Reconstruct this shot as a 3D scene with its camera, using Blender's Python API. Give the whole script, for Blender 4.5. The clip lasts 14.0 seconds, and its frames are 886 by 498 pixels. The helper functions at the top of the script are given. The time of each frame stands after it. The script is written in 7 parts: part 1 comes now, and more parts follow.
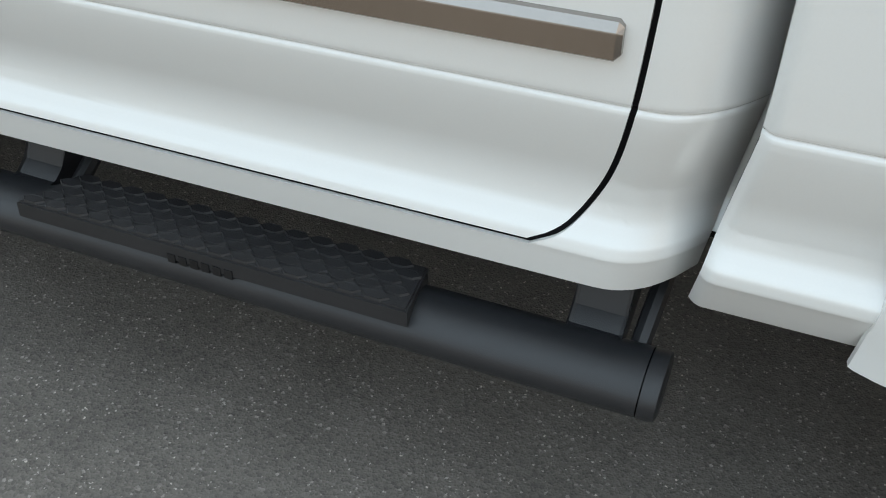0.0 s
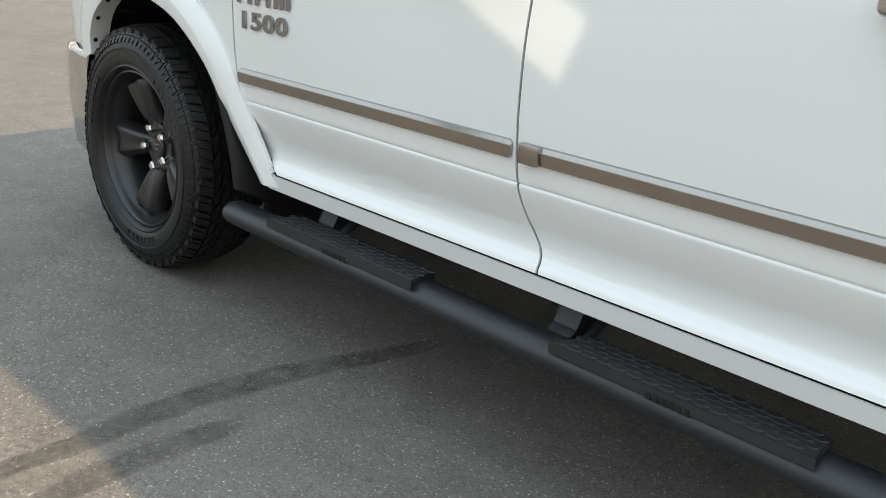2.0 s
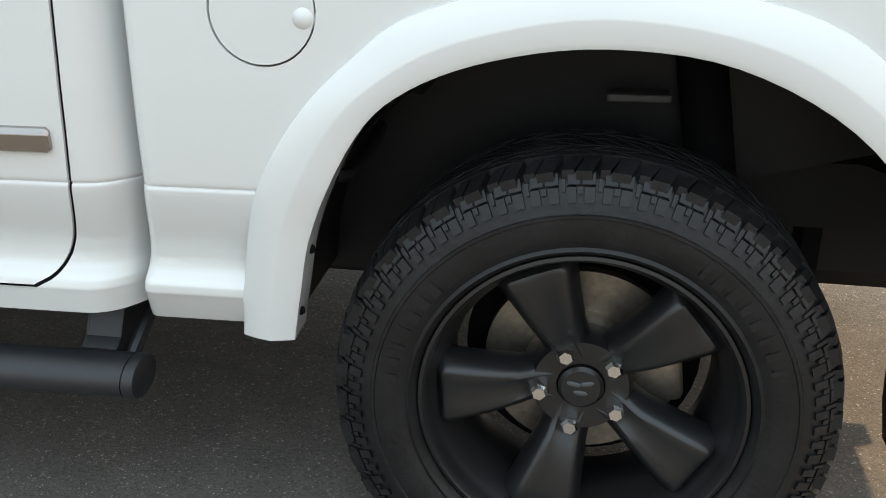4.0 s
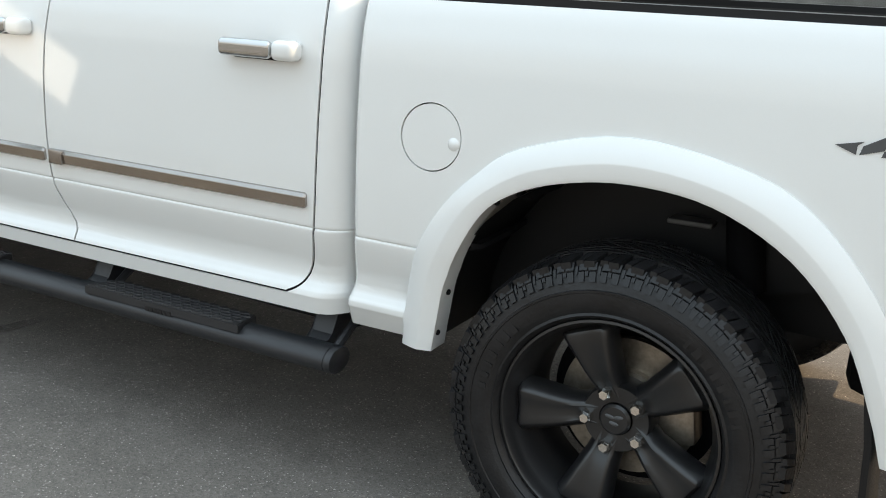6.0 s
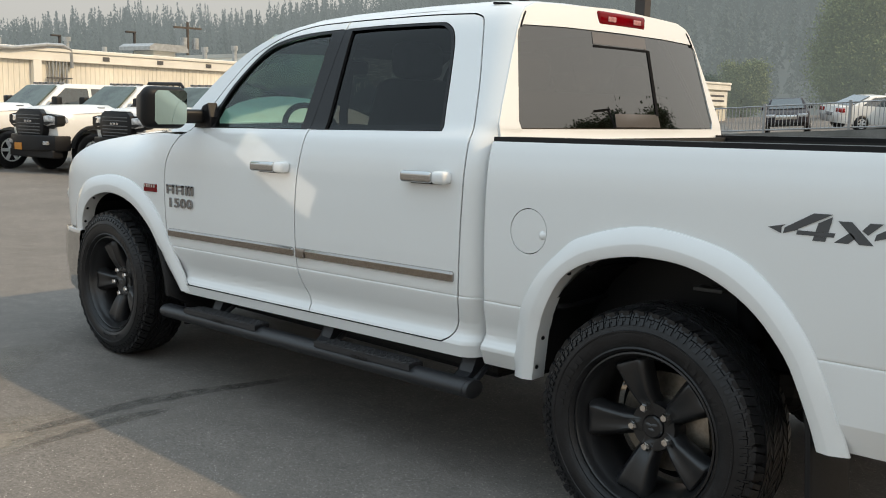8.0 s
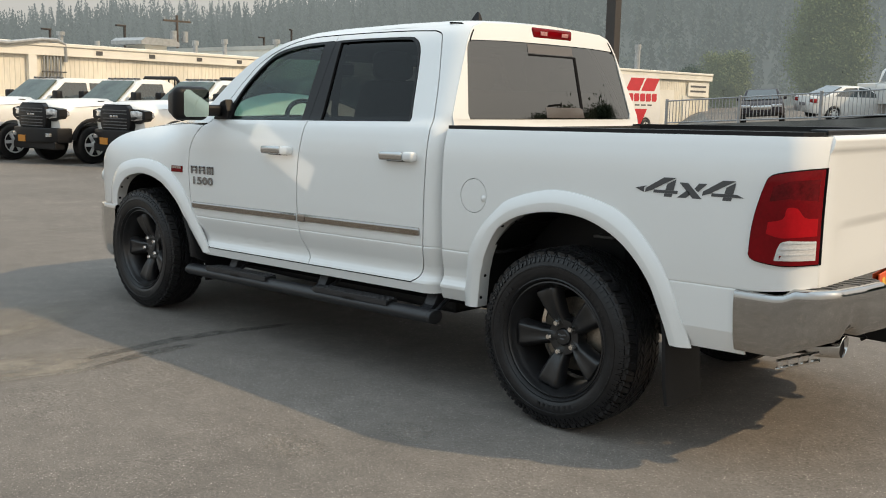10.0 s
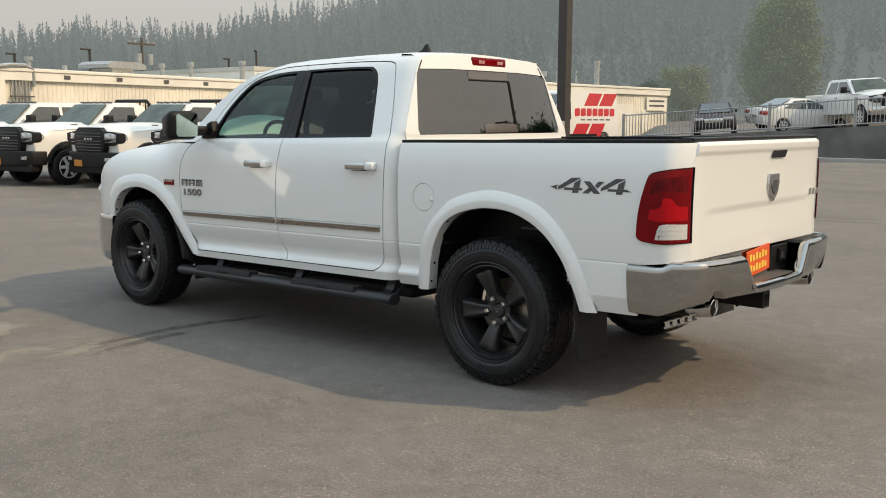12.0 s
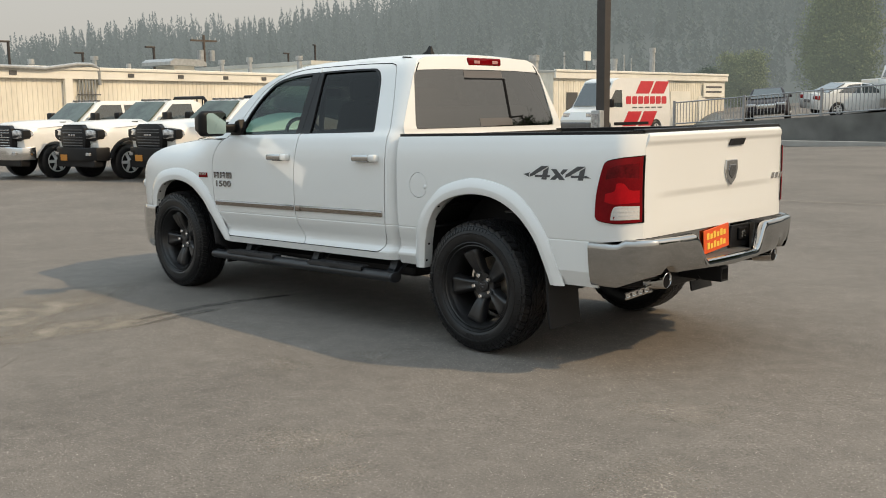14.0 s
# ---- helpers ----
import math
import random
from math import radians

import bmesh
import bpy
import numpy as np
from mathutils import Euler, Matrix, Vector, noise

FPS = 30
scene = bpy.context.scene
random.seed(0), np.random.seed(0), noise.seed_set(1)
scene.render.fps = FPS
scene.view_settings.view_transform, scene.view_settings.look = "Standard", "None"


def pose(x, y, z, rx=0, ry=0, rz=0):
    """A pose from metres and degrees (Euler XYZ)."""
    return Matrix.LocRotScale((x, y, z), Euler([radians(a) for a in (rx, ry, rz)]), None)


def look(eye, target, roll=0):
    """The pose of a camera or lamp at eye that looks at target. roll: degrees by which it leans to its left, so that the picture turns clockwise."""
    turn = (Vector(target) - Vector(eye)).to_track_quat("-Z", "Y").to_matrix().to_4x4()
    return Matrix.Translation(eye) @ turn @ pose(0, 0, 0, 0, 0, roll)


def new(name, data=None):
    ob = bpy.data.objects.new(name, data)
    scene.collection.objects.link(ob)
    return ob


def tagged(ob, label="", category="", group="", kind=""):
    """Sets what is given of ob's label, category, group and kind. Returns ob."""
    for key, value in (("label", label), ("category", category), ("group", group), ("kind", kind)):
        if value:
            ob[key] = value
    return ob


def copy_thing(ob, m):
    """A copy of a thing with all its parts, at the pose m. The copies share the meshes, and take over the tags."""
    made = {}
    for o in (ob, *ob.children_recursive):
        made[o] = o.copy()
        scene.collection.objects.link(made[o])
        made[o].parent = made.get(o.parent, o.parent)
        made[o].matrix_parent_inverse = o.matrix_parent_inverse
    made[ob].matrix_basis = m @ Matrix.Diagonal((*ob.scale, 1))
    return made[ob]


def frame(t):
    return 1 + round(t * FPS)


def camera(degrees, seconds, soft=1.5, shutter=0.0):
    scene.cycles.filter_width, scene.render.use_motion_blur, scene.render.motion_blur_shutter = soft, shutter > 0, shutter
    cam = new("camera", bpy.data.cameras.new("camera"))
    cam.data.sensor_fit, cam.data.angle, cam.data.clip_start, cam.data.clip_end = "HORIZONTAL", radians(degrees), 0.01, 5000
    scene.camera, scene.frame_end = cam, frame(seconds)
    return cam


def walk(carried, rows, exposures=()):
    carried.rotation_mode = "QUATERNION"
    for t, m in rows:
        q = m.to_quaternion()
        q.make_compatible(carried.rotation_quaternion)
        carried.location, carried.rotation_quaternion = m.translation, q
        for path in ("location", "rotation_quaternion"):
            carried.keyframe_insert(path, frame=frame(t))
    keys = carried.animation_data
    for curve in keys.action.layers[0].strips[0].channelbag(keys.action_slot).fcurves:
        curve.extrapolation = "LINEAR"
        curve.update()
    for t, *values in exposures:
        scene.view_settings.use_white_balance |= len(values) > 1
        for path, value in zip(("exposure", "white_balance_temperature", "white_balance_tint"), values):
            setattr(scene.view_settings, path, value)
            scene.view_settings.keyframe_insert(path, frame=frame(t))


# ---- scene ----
cam = camera(48.64, 14.0, soft=1.0)
ROWS = [  # seconds, eye, target, roll
    (0, (-0.706, -1.831, 1.212), (-1.3002, -0.3361, 0.0241), 2.11),
    (0.5, (-0.606, -2.031, 1.234), (-1.5003, -0.5426, 0.2414), 2.99),
    (1, (-0.538, -2.302, 1.279), (-1.6930, -0.8816, 0.4728), 4.38),
    (1.5, (-0.515, -2.479, 1.304), (-1.8297, -1.1457, 0.6006), 4.39),
    (2, (-0.503, -2.522, 1.308), (-1.8347, -1.1918, 0.6319), 4.02),
    (2.5, (-0.466, -2.498, 1.292), (-1.6594, -1.0656, 0.5692), 2.84),
    (2.7, (-0.460, -2.507, 1.260), (-1.5286, -0.9745, 0.5463), 3.58),
    (3, (-0.373, -2.429, 1.288), (-1.2392, -0.7961, 0.5236), 1.96),
    (3.2, (-0.329, -2.439, 1.250), (-0.9880, -0.6946, 0.5285), 2.15),
    (3.4, (-0.273, -2.415, 1.265), (-0.7301, -0.6136, 0.5269), 1.22),
    (3.5, (-0.229, -2.409, 1.253), (-0.6099, -0.5852, 0.5269), 0.92),
    (3.6, (-0.193, -2.394, 1.252), (-0.5002, -0.5588, 0.5175), 0.66),
    (3.7, (-0.156, -2.386, 1.252), (-0.4009, -0.5465, 0.5063), 0.64),
    (5.8, (0.602, -2.873, 1.261), (-0.2096, -1.1302, 0.7091), 5.16),
    (6, (0.630, -3.001, 1.438), (-0.2768, -1.3064, 0.8845), 3.66),
    (6.1, (0.690, -3.057, 1.441), (-0.2999, -1.3890, 0.9524), 2.81),
    (6.2, (0.736, -3.106, 1.459), (-0.3193, -1.4644, 1.0198), 2.42),
    (6.3, (0.779, -3.157, 1.477), (-0.3274, -1.5392, 1.0795), 2.05),
    (6.4, (0.824, -3.191, 1.486), (-0.3295, -1.5988, 1.1212), 1.82),
    (6.5, (0.870, -3.216, 1.483), (-0.3253, -1.6487, 1.1451), 1.79),
    (7, (1.162, -3.313, 1.486), (-0.1460, -1.8257, 1.2053), 1.45),
    (7.5, (1.434, -3.567, 1.486), (0.0976, -2.1059, 1.2064), 1.25),
    (7.7, (1.528, -3.639, 1.479), (0.1766, -2.1921, 1.1976), 1.39),
    (9.8, (2.511, -4.456, 1.498), (1.1520, -3.0198, 1.1990), 1.54),
    (10, (2.591, -4.557, 1.505), (1.2545, -3.1010, 1.2017), 1.26),
    (10.5, (2.787, -4.803, 1.522), (1.4907, -3.3088, 1.2285), 1.49),
    (11, (3.026, -4.893, 1.501), (1.7085, -3.4188, 1.1973), 0.93),
    (11.5, (3.194, -5.101, 1.499), (1.9032, -3.6003, 1.2122), 0.37),
    (12, (3.343, -5.268, 1.514), (2.0508, -3.7656, 1.2463), 0.35),
    (12.5, (3.549, -5.297, 1.498), (2.2268, -3.8233, 1.2159), 0.27),
    (13, (3.722, -5.432, 1.505), (2.3980, -3.9642, 1.2006), 0.36),
    (13.5, (3.917, -5.531, 1.525), (2.5639, -4.0903, 1.2164), -0.37),
    (14, (4.131, -5.483, 1.554), (2.7467, -4.0685, 1.2666), -0.66),
]
EXPOSURE = [(0.0, 0.56, 6800, 10), (2.6, 0.60, 6800, 10), (3.4, 0.66, 6800, 10), (5.8, 0.76, 6800, 10), (6.1, 0.54, 6780, 10), (6.5, 0.26, 6750, 10), (7.0, 0.10, 6700, 10), (7.7, 0.02, 6700, 10), (9.8, 0.0, 6780, 10), (14.0, -0.06, 6880, 10)]
walk(cam, [(t, look(e, g, r)) for t, e, g, r in ROWS], EXPOSURE)

# ---- light: hazy afternoon, sun behind and to the right of the truck ----
SUN_WAY = Vector((1.07, 0.53, 1.0)).normalized()
world = bpy.data.worlds.new("hazy_sky")
scene.world = world
world.use_nodes = True
wn, wl = world.node_tree.nodes, world.node_tree.links
sky = wn.new("ShaderNodeTexSky")
sky.sky_type = "NISHITA"
sky.sun_disc = False
sky.sun_elevation = math.asin(SUN_WAY.z)
sky.sun_rotation = math.atan2(SUN_WAY.x, SUN_WAY.y)
sky.air_density, sky.dust_density, sky.ozone_density = 1.0, 6.0, 1.0
# smoke: greyer and dimmer towards the horizon, bright overhead
tcw, sep, grad = wn.new("ShaderNodeTexCoord"), wn.new("ShaderNodeSeparateXYZ"), wn.new("ShaderNodeValToRGB")
wl.new(tcw.outputs["Generated"], sep.inputs[0])
wl.new(sep.outputs["Z"], grad.inputs["Fac"])
SMOKE = [(0.0, (4.0, 3.95, 3.75)), (0.10, (4.25, 4.25, 4.1)), (0.30, (5.35, 6.4, 7.1)), (0.65, (6.4, 7.9, 9.1))]
while len(grad.color_ramp.elements) < len(SMOKE):
    grad.color_ramp.elements.new(0.5)
for el, (at, col) in zip(grad.color_ramp.elements, SMOKE):
    el.position, el.color = at, (*col, 1)
# the smoke glows warm round the sun's side of the sky
SUNWARD = [(0.0, (4.3, 4.0, 3.6)), (0.15, (4.7, 4.45, 4.05)), (0.45, (6.1, 6.0, 5.7)), (0.75, (6.4, 7.9, 9.1))]
warm, facing, fade, smoke = wn.new("ShaderNodeValToRGB"), wn.new("ShaderNodeVectorMath"), wn.new("ShaderNodeMapRange"), wn.new("ShaderNodeMix")
while len(warm.color_ramp.elements) < len(SUNWARD):
    warm.color_ramp.elements.new(0.5)
for el, (at, col) in zip(warm.color_ramp.elements, SUNWARD):
    el.position, el.color = at, (*col, 1)
wl.new(sep.outputs["Z"], warm.inputs["Fac"])
facing.operation = "DOT_PRODUCT"
facing.inputs[1].default_value = Vector((SUN_WAY.x, SUN_WAY.y, 0)).normalized()
wl.new(tcw.outputs["Generated"], facing.inputs[0])
fade.interpolation_type = "SMOOTHSTEP"
fade.inputs["From Min"].default_value, fade.inputs["From Max"].default_value = 0.0, 0.8
wl.new(facing.outputs["Value"], fade.inputs["Value"])
smoke.data_type = "RGBA"
wl.new(fade.outputs["Result"], smoke.inputs["Factor"])
wl.new(grad.outputs["Color"], smoke.inputs["A"])
wl.new(warm.outputs["Color"], smoke.inputs["B"])
haze = wn.new("ShaderNodeMix")
haze.data_type = "RGBA"
haze.inputs["Factor"].default_value = 0.85
wl.new(sky.outputs["Color"], haze.inputs["A"])
wl.new(smoke.outputs["Result"], haze.inputs["B"])
wl.new(haze.outputs["Result"], wn["Background"].inputs["Color"])
wn["Background"].inputs["Strength"].default_value = 0.15
lamp = bpy.data.lights.new("sun", "SUN")
lamp.energy, lamp.angle, lamp.color = 2.55, radians(0.7), (1.0, 0.76, 0.48)
sun = new("sun", lamp)
sun.matrix_world = look(SUN_WAY * 60, (0, 0, 0))
# unseen area lamp added to stand in for sun reflected on to the doors
glint = bpy.data.lights.new("door_glint_lamp", "AREA")
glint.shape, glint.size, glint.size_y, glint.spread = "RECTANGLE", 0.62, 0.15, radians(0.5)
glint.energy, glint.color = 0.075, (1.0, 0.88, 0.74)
glint_at = new("door_glint_lamp", glint)
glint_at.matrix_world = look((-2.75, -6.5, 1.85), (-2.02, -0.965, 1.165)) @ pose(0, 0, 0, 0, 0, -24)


# ---- materials ----
def mat(name, color, rough=0.5, metal=0.0, var=0.06, scale=6.0, fine=90.0, bump=0.0, coat=0.0, spec=0.5, stretch=(1, 1, 1), rand=0.0):
    """Base colour with two scales of variation, gloss that varies a little, and fine relief."""
    m = bpy.data.materials.new(name)
    m.use_nodes = True
    n, l = m.node_tree.nodes, m.node_tree.links
    p = n["Principled BSDF"]
    p.inputs["Metallic"].default_value, p.inputs["Coat Weight"].default_value = metal, coat
    p.inputs["Coat Roughness"].default_value, p.inputs["Specular IOR Level"].default_value = 0.03, spec
    p.inputs["Coat IOR"].default_value = 1.65
    tc, mp = n.new("ShaderNodeTexCoord"), n.new("ShaderNodeMapping")
    mp.inputs["Scale"].default_value = stretch
    l.new(tc.outputs["Object"], mp.inputs["Vector"])
    big, small = n.new("ShaderNodeTexNoise"), n.new("ShaderNodeTexNoise")
    big.inputs["Scale"].default_value, small.inputs["Scale"].default_value = scale, fine
    big.inputs["Detail"].default_value, small.inputs["Detail"].default_value = 4, 3
    for q in (big, small):
        l.new(mp.outputs["Vector"], q.inputs["Vector"])
    add = n.new("ShaderNodeMath")
    add.operation = "MULTIPLY_ADD"
    add.inputs[1].default_value = 0.6
    l.new(big.outputs["Fac"], add.inputs[0])
    mul = n.new("ShaderNodeMath")
    mul.operation = "MULTIPLY"
    mul.inputs[1].default_value = 0.4
    l.new(small.outputs["Fac"], mul.inputs[0])
    l.new(mul.outputs[0], add.inputs[2])
    ramp = n.new("ShaderNodeValToRGB")
    a, b = ramp.color_ramp.elements
    a.position, b.position = 0.3, 0.7
    a.color = [c * (1 - var * 1.6) for c in color] + [1]
    b.color = [min(1, c * (1 + var * 1.6)) for c in color] + [1]
    l.new(add.outputs[0], ramp.inputs["Fac"])
    out = ramp.outputs["Color"]
    if rand:
        info, hsv, mr = n.new("ShaderNodeObjectInfo"), n.new("ShaderNodeHueSaturation"), n.new("ShaderNodeMapRange")
        mr.inputs["To Min"].default_value, mr.inputs["To Max"].default_value = 1 - rand, 1 + rand
        l.new(info.outputs["Random"], mr.inputs["Value"])
        l.new(mr.outputs["Result"], hsv.inputs["Value"])
        l.new(out, hsv.inputs["Color"])
        out = hsv.outputs["Color"]
    l.new(out, p.inputs["Base Color"])
    rr = n.new("ShaderNodeMapRange")
    rr.inputs["To Min"].default_value, rr.inputs["To Max"].default_value = max(0, rough * 0.8), min(1, rough * 1.2)
    l.new(add.outputs[0], rr.inputs["Value"])
    l.new(rr.outputs["Result"], p.inputs["Roughness"])
    if bump:
        bp = n.new("ShaderNodeBump")
        bp.inputs["Strength"].default_value, bp.inputs["Distance"].default_value = 0.6, bump
        l.new(small.outputs["Fac"], bp.inputs["Height"])
        l.new(bp.outputs["Normal"], p.inputs["Normal"])
    return m


def glass(name, tint, rough=0.0, mix=0.0, gain=1.0):
    """Thin tinted pane: the tint passes what is behind, with real reflection on top."""
    m = bpy.data.materials.new(name)
    m.use_nodes = True
    n, l = m.node_tree.nodes, m.node_tree.links
    n.remove(n["Principled BSDF"])
    tr, gl, mx, fr = n.new("ShaderNodeBsdfTransparent"), n.new("ShaderNodeBsdfGlossy"), n.new("ShaderNodeMixShader"), n.new("ShaderNodeFresnel")
    tr.inputs["Color"].default_value = (*tint, 1)
    gl.inputs["Roughness"].default_value = rough
    gl.inputs["Color"].default_value = (0.95, 0.97, 0.97, 1)
    fr.inputs["IOR"].default_value = 1.5
    sc = n.new("ShaderNodeMath")
    sc.operation = "MULTIPLY_ADD"
    sc.inputs[1].default_value, sc.inputs[2].default_value = gain, mix
    sc.use_clamp = True
    l.new(fr.outputs["Fac"], sc.inputs[0])
    l.new(sc.outputs[0], mx.inputs["Fac"])
    l.new(tr.outputs[0], mx.inputs[1])
    l.new(gl.outputs[0], mx.inputs[2])
    l.new(mx.outputs[0], n["Material Output"].inputs["Surface"])
    return m


WHITE = mat("white_car_paint", (0.80, 0.81, 0.80), 0.32, var=0.01, coat=1.0, fine=400, scale=2)
RUBBER = mat("tyre_rubber", (0.011, 0.011, 0.012), 0.38, spec=0.38, var=0.35, bump=0.002, scale=14)


def asphalt(name, tone):
    """Worn asphalt: stains metres wide, mottling, and pale stones in a dark binder."""
    m = mat(name, tone, 0.85, var=0.15, scale=0.45, fine=7.0, spec=0.15)
    n, l = m.node_tree.nodes, m.node_tree.links
    p = n["Principled BSDF"]
    base = p.inputs["Base Color"].links[0].from_socket
    tc = n.new("ShaderNodeTexCoord")
    vo, nz = n.new("ShaderNodeTexVoronoi"), n.new("ShaderNodeTexNoise")
    vo.inputs["Scale"].default_value, nz.inputs["Scale"].default_value, nz.inputs["Detail"].default_value = 190.0, 300.0, 2.0
    l.new(tc.outputs["Object"], vo.inputs["Vector"])
    l.new(tc.outputs["Object"], nz.inputs["Vector"])
    sep = n.new("ShaderNodeSeparateColor")
    l.new(vo.outputs["Color"], sep.inputs[0])
    ramp = n.new("ShaderNodeValToRGB")
    ramp.color_ramp.interpolation = "LINEAR"
    stops = [(0.0, 0.74), (0.35, 0.94), (0.86, 1.07), (0.968, 1.12), (0.985, 1.5), (1.0, 2.2)]
    while len(ramp.color_ramp.elements) < len(stops):
        ramp.color_ramp.elements.new(0.5)
    for el, (at, v) in zip(ramp.color_ramp.elements, stops):
        el.position, el.color = at, (v, v * 0.99, v * 0.97, 1)
    l.new(sep.outputs["Red"], ramp.inputs["Fac"])
    mx = n.new("ShaderNodeMix")
    mx.data_type, mx.blend_type = "RGBA", "MULTIPLY"
    mx.inputs["Factor"].default_value = 1.0
    l.new(base, mx.inputs["A"])
    l.new(ramp.outputs["Color"], mx.inputs["B"])
    # worn pits and pale grit a centimetre or two across, in patches
    pit, patch, pr, pm = n.new("ShaderNodeTexNoise"), n.new("ShaderNodeTexNoise"), n.new("ShaderNodeValToRGB"), n.new("ShaderNodeMix")
    pit.inputs["Scale"].default_value, pit.inputs["Detail"].default_value, pit.inputs["Roughness"].default_value = 55.0, 3.0, 0.7
    patch.inputs["Scale"].default_value, patch.inputs["Detail"].default_value = 1.3, 4.0
    l.new(tc.outputs["Object"], pit.inputs["Vector"])
    l.new(tc.outputs["Object"], patch.inputs["Vector"])
    for el, (at, v) in zip(pr.color_ramp.elements, ((0.30, 0.55), (0.62, 1.25))):
        el.position, el.color = at, (v, v, v, 1)
    mid = pr.color_ramp.elements.new(0.42)
    mid.color = (0.97, 0.97, 0.97, 1)
    l.new(pit.outputs["Fac"], pr.inputs["Fac"])
    pf = n.new("ShaderNodeMapRange")
    pf.inputs["From Min"].default_value, pf.inputs["From Max"].default_value, pf.inputs["To Min"].default_value = 0.45, 0.66, 0.06
    l.new(patch.outputs["Fac"], pf.inputs["Value"])
    l.new(pf.outputs["Result"], pm.inputs["Factor"])
    pm.data_type, pm.blend_type = "RGBA", "MULTIPLY"
    l.new(mx.outputs["Result"], pm.inputs["A"])
    l.new(pr.outputs["Color"], pm.inputs["B"])
    # sparse bright chips a few millimetres across
    chip, csep, cr, cm = n.new("ShaderNodeTexVoronoi"), n.new("ShaderNodeSeparateColor"), n.new("ShaderNodeValToRGB"), n.new("ShaderNodeMix")
    chip.inputs["Scale"].default_value = 330.0
    l.new(tc.outputs["Object"], chip.inputs["Vector"])
    l.new(chip.outputs["Color"], csep.inputs[0])
    l.new(csep.outputs["Green"], cr.inputs["Fac"])
    for el, (at, v) in zip(cr.color_ramp.elements, ((0.984, 1.0), (1.0, 3.4))):
        el.position, el.color = at, (v, v, v, 1)
    dim = cr.color_ramp.elements.new(0.0)
    dim.color = (0.96, 0.96, 0.96, 1)
    cm.data_type, cm.blend_type = "RGBA", "MULTIPLY"
    cm.inputs["Factor"].default_value = 1.0
    l.new(pm.outputs["Result"], cm.inputs["A"])
    l.new(cr.outputs["Color"], cm.inputs["B"])
    l.new(cm.outputs["Result"], p.inputs["Base Color"])
    bp = n.new("ShaderNodeBump")
    bp.inputs["Strength"].default_value, bp.inputs["Distance"].default_value = 0.42, 0.003
    ad = n.new("ShaderNodeMath")
    l.new(vo.outputs["Distance"], ad.inputs[0])
    l.new(nz.outputs["Fac"], ad.inputs[1])
    l.new(ad.outputs[0], bp.inputs["Height"])
    l.new(bp.outputs["Normal"], p.inputs["Normal"])
    return m


ASPHALT = asphalt("asphalt", (0.186, 0.171, 0.157))
STREAK = asphalt("asphalt_smear", (0.140, 0.131, 0.121))
PALE = asphalt("asphalt_filler", (0.235, 0.217, 0.195))
DUST = asphalt("dusty_asphalt", (0.305, 0.275, 0.237))
GRIT = asphalt("loose_grit", (0.34, 0.31, 0.275))


def feathered(m, scale, lo, hi):
    """Lets a thin layer break up into the asphalt below towards its edges."""
    n, l = m.node_tree.nodes, m.node_tree.links
    at, tc, nz, mr, mu, tr, mx = (n.new("ShaderNode" + k) for k in ("Attribute", "TexCoord", "TexNoise", "MapRange", "Math", "BsdfTransparent", "MixShader"))
    at.attribute_name = "fade"
    nz.inputs["Scale"].default_value, nz.inputs["Detail"].default_value = scale, 5.0
    l.new(tc.outputs["Object"], nz.inputs["Vector"])
    mr.inputs["From Min"].default_value, mr.inputs["From Max"].default_value = lo, hi
    l.new(nz.outputs["Fac"], mr.inputs["Value"])
    mu.operation = "MULTIPLY"
    l.new(at.outputs["Fac"], mu.inputs[0])
    l.new(mr.outputs["Result"], mu.inputs[1])
    l.new(mu.outputs[0], mx.inputs["Fac"])
    l.new(tr.outputs[0], mx.inputs[1])
    l.new(n["Principled BSDF"].outputs[0], mx.inputs[2])
    l.new(mx.outputs[0], n["Material Output"].inputs["Surface"])


feathered(STREAK, 9.0, 0.20, 0.80)
feathered(DUST, 3.0, 0.25, 0.62)
feathered(GRIT, 70.0, 0.50, 0.60)


# ---- mesh helpers ----
def link_mesh(name, verts, faces, material, parent=None, label="", smooth=False, kind="", category=""):
    me = bpy.data.meshes.new(name)
    me.from_pydata([tuple(v) for v in verts], [], faces)
    me.materials.append(material)
    me.validate()
    if smooth:
        me.polygons.foreach_set("use_smooth", [True] * len(me.polygons))
    ob = new(name, me)
    if parent is not None:
        ob.parent = parent
    return tagged(ob, label, category, "", kind)


def part(name, bm, material, parent, label="", smooth=False):
    """Links a bmesh as one mesh object under a thing or a part."""
    me = bpy.data.meshes.new(name)
    bmesh.ops.recalc_face_normals(bm, faces=bm.faces)
    bm.to_mesh(me)
    bm.free()
    me.materials.append(material)
    if smooth:
        me.polygons.foreach_set("use_smooth", [True] * len(me.polygons))
        if smooth != "all":
            me.set_sharp_from_angle(angle=radians(35))
    ob = new(name, me)
    ob.parent = parent
    return tagged(ob, label)


def thing(name, label, category, m=None, group="", kind=""):
    ob = new(name)
    ob.empty_display_size = 0.1
    if m is not None:
        ob.matrix_basis = m
    return tagged(ob, label, category, group, kind)


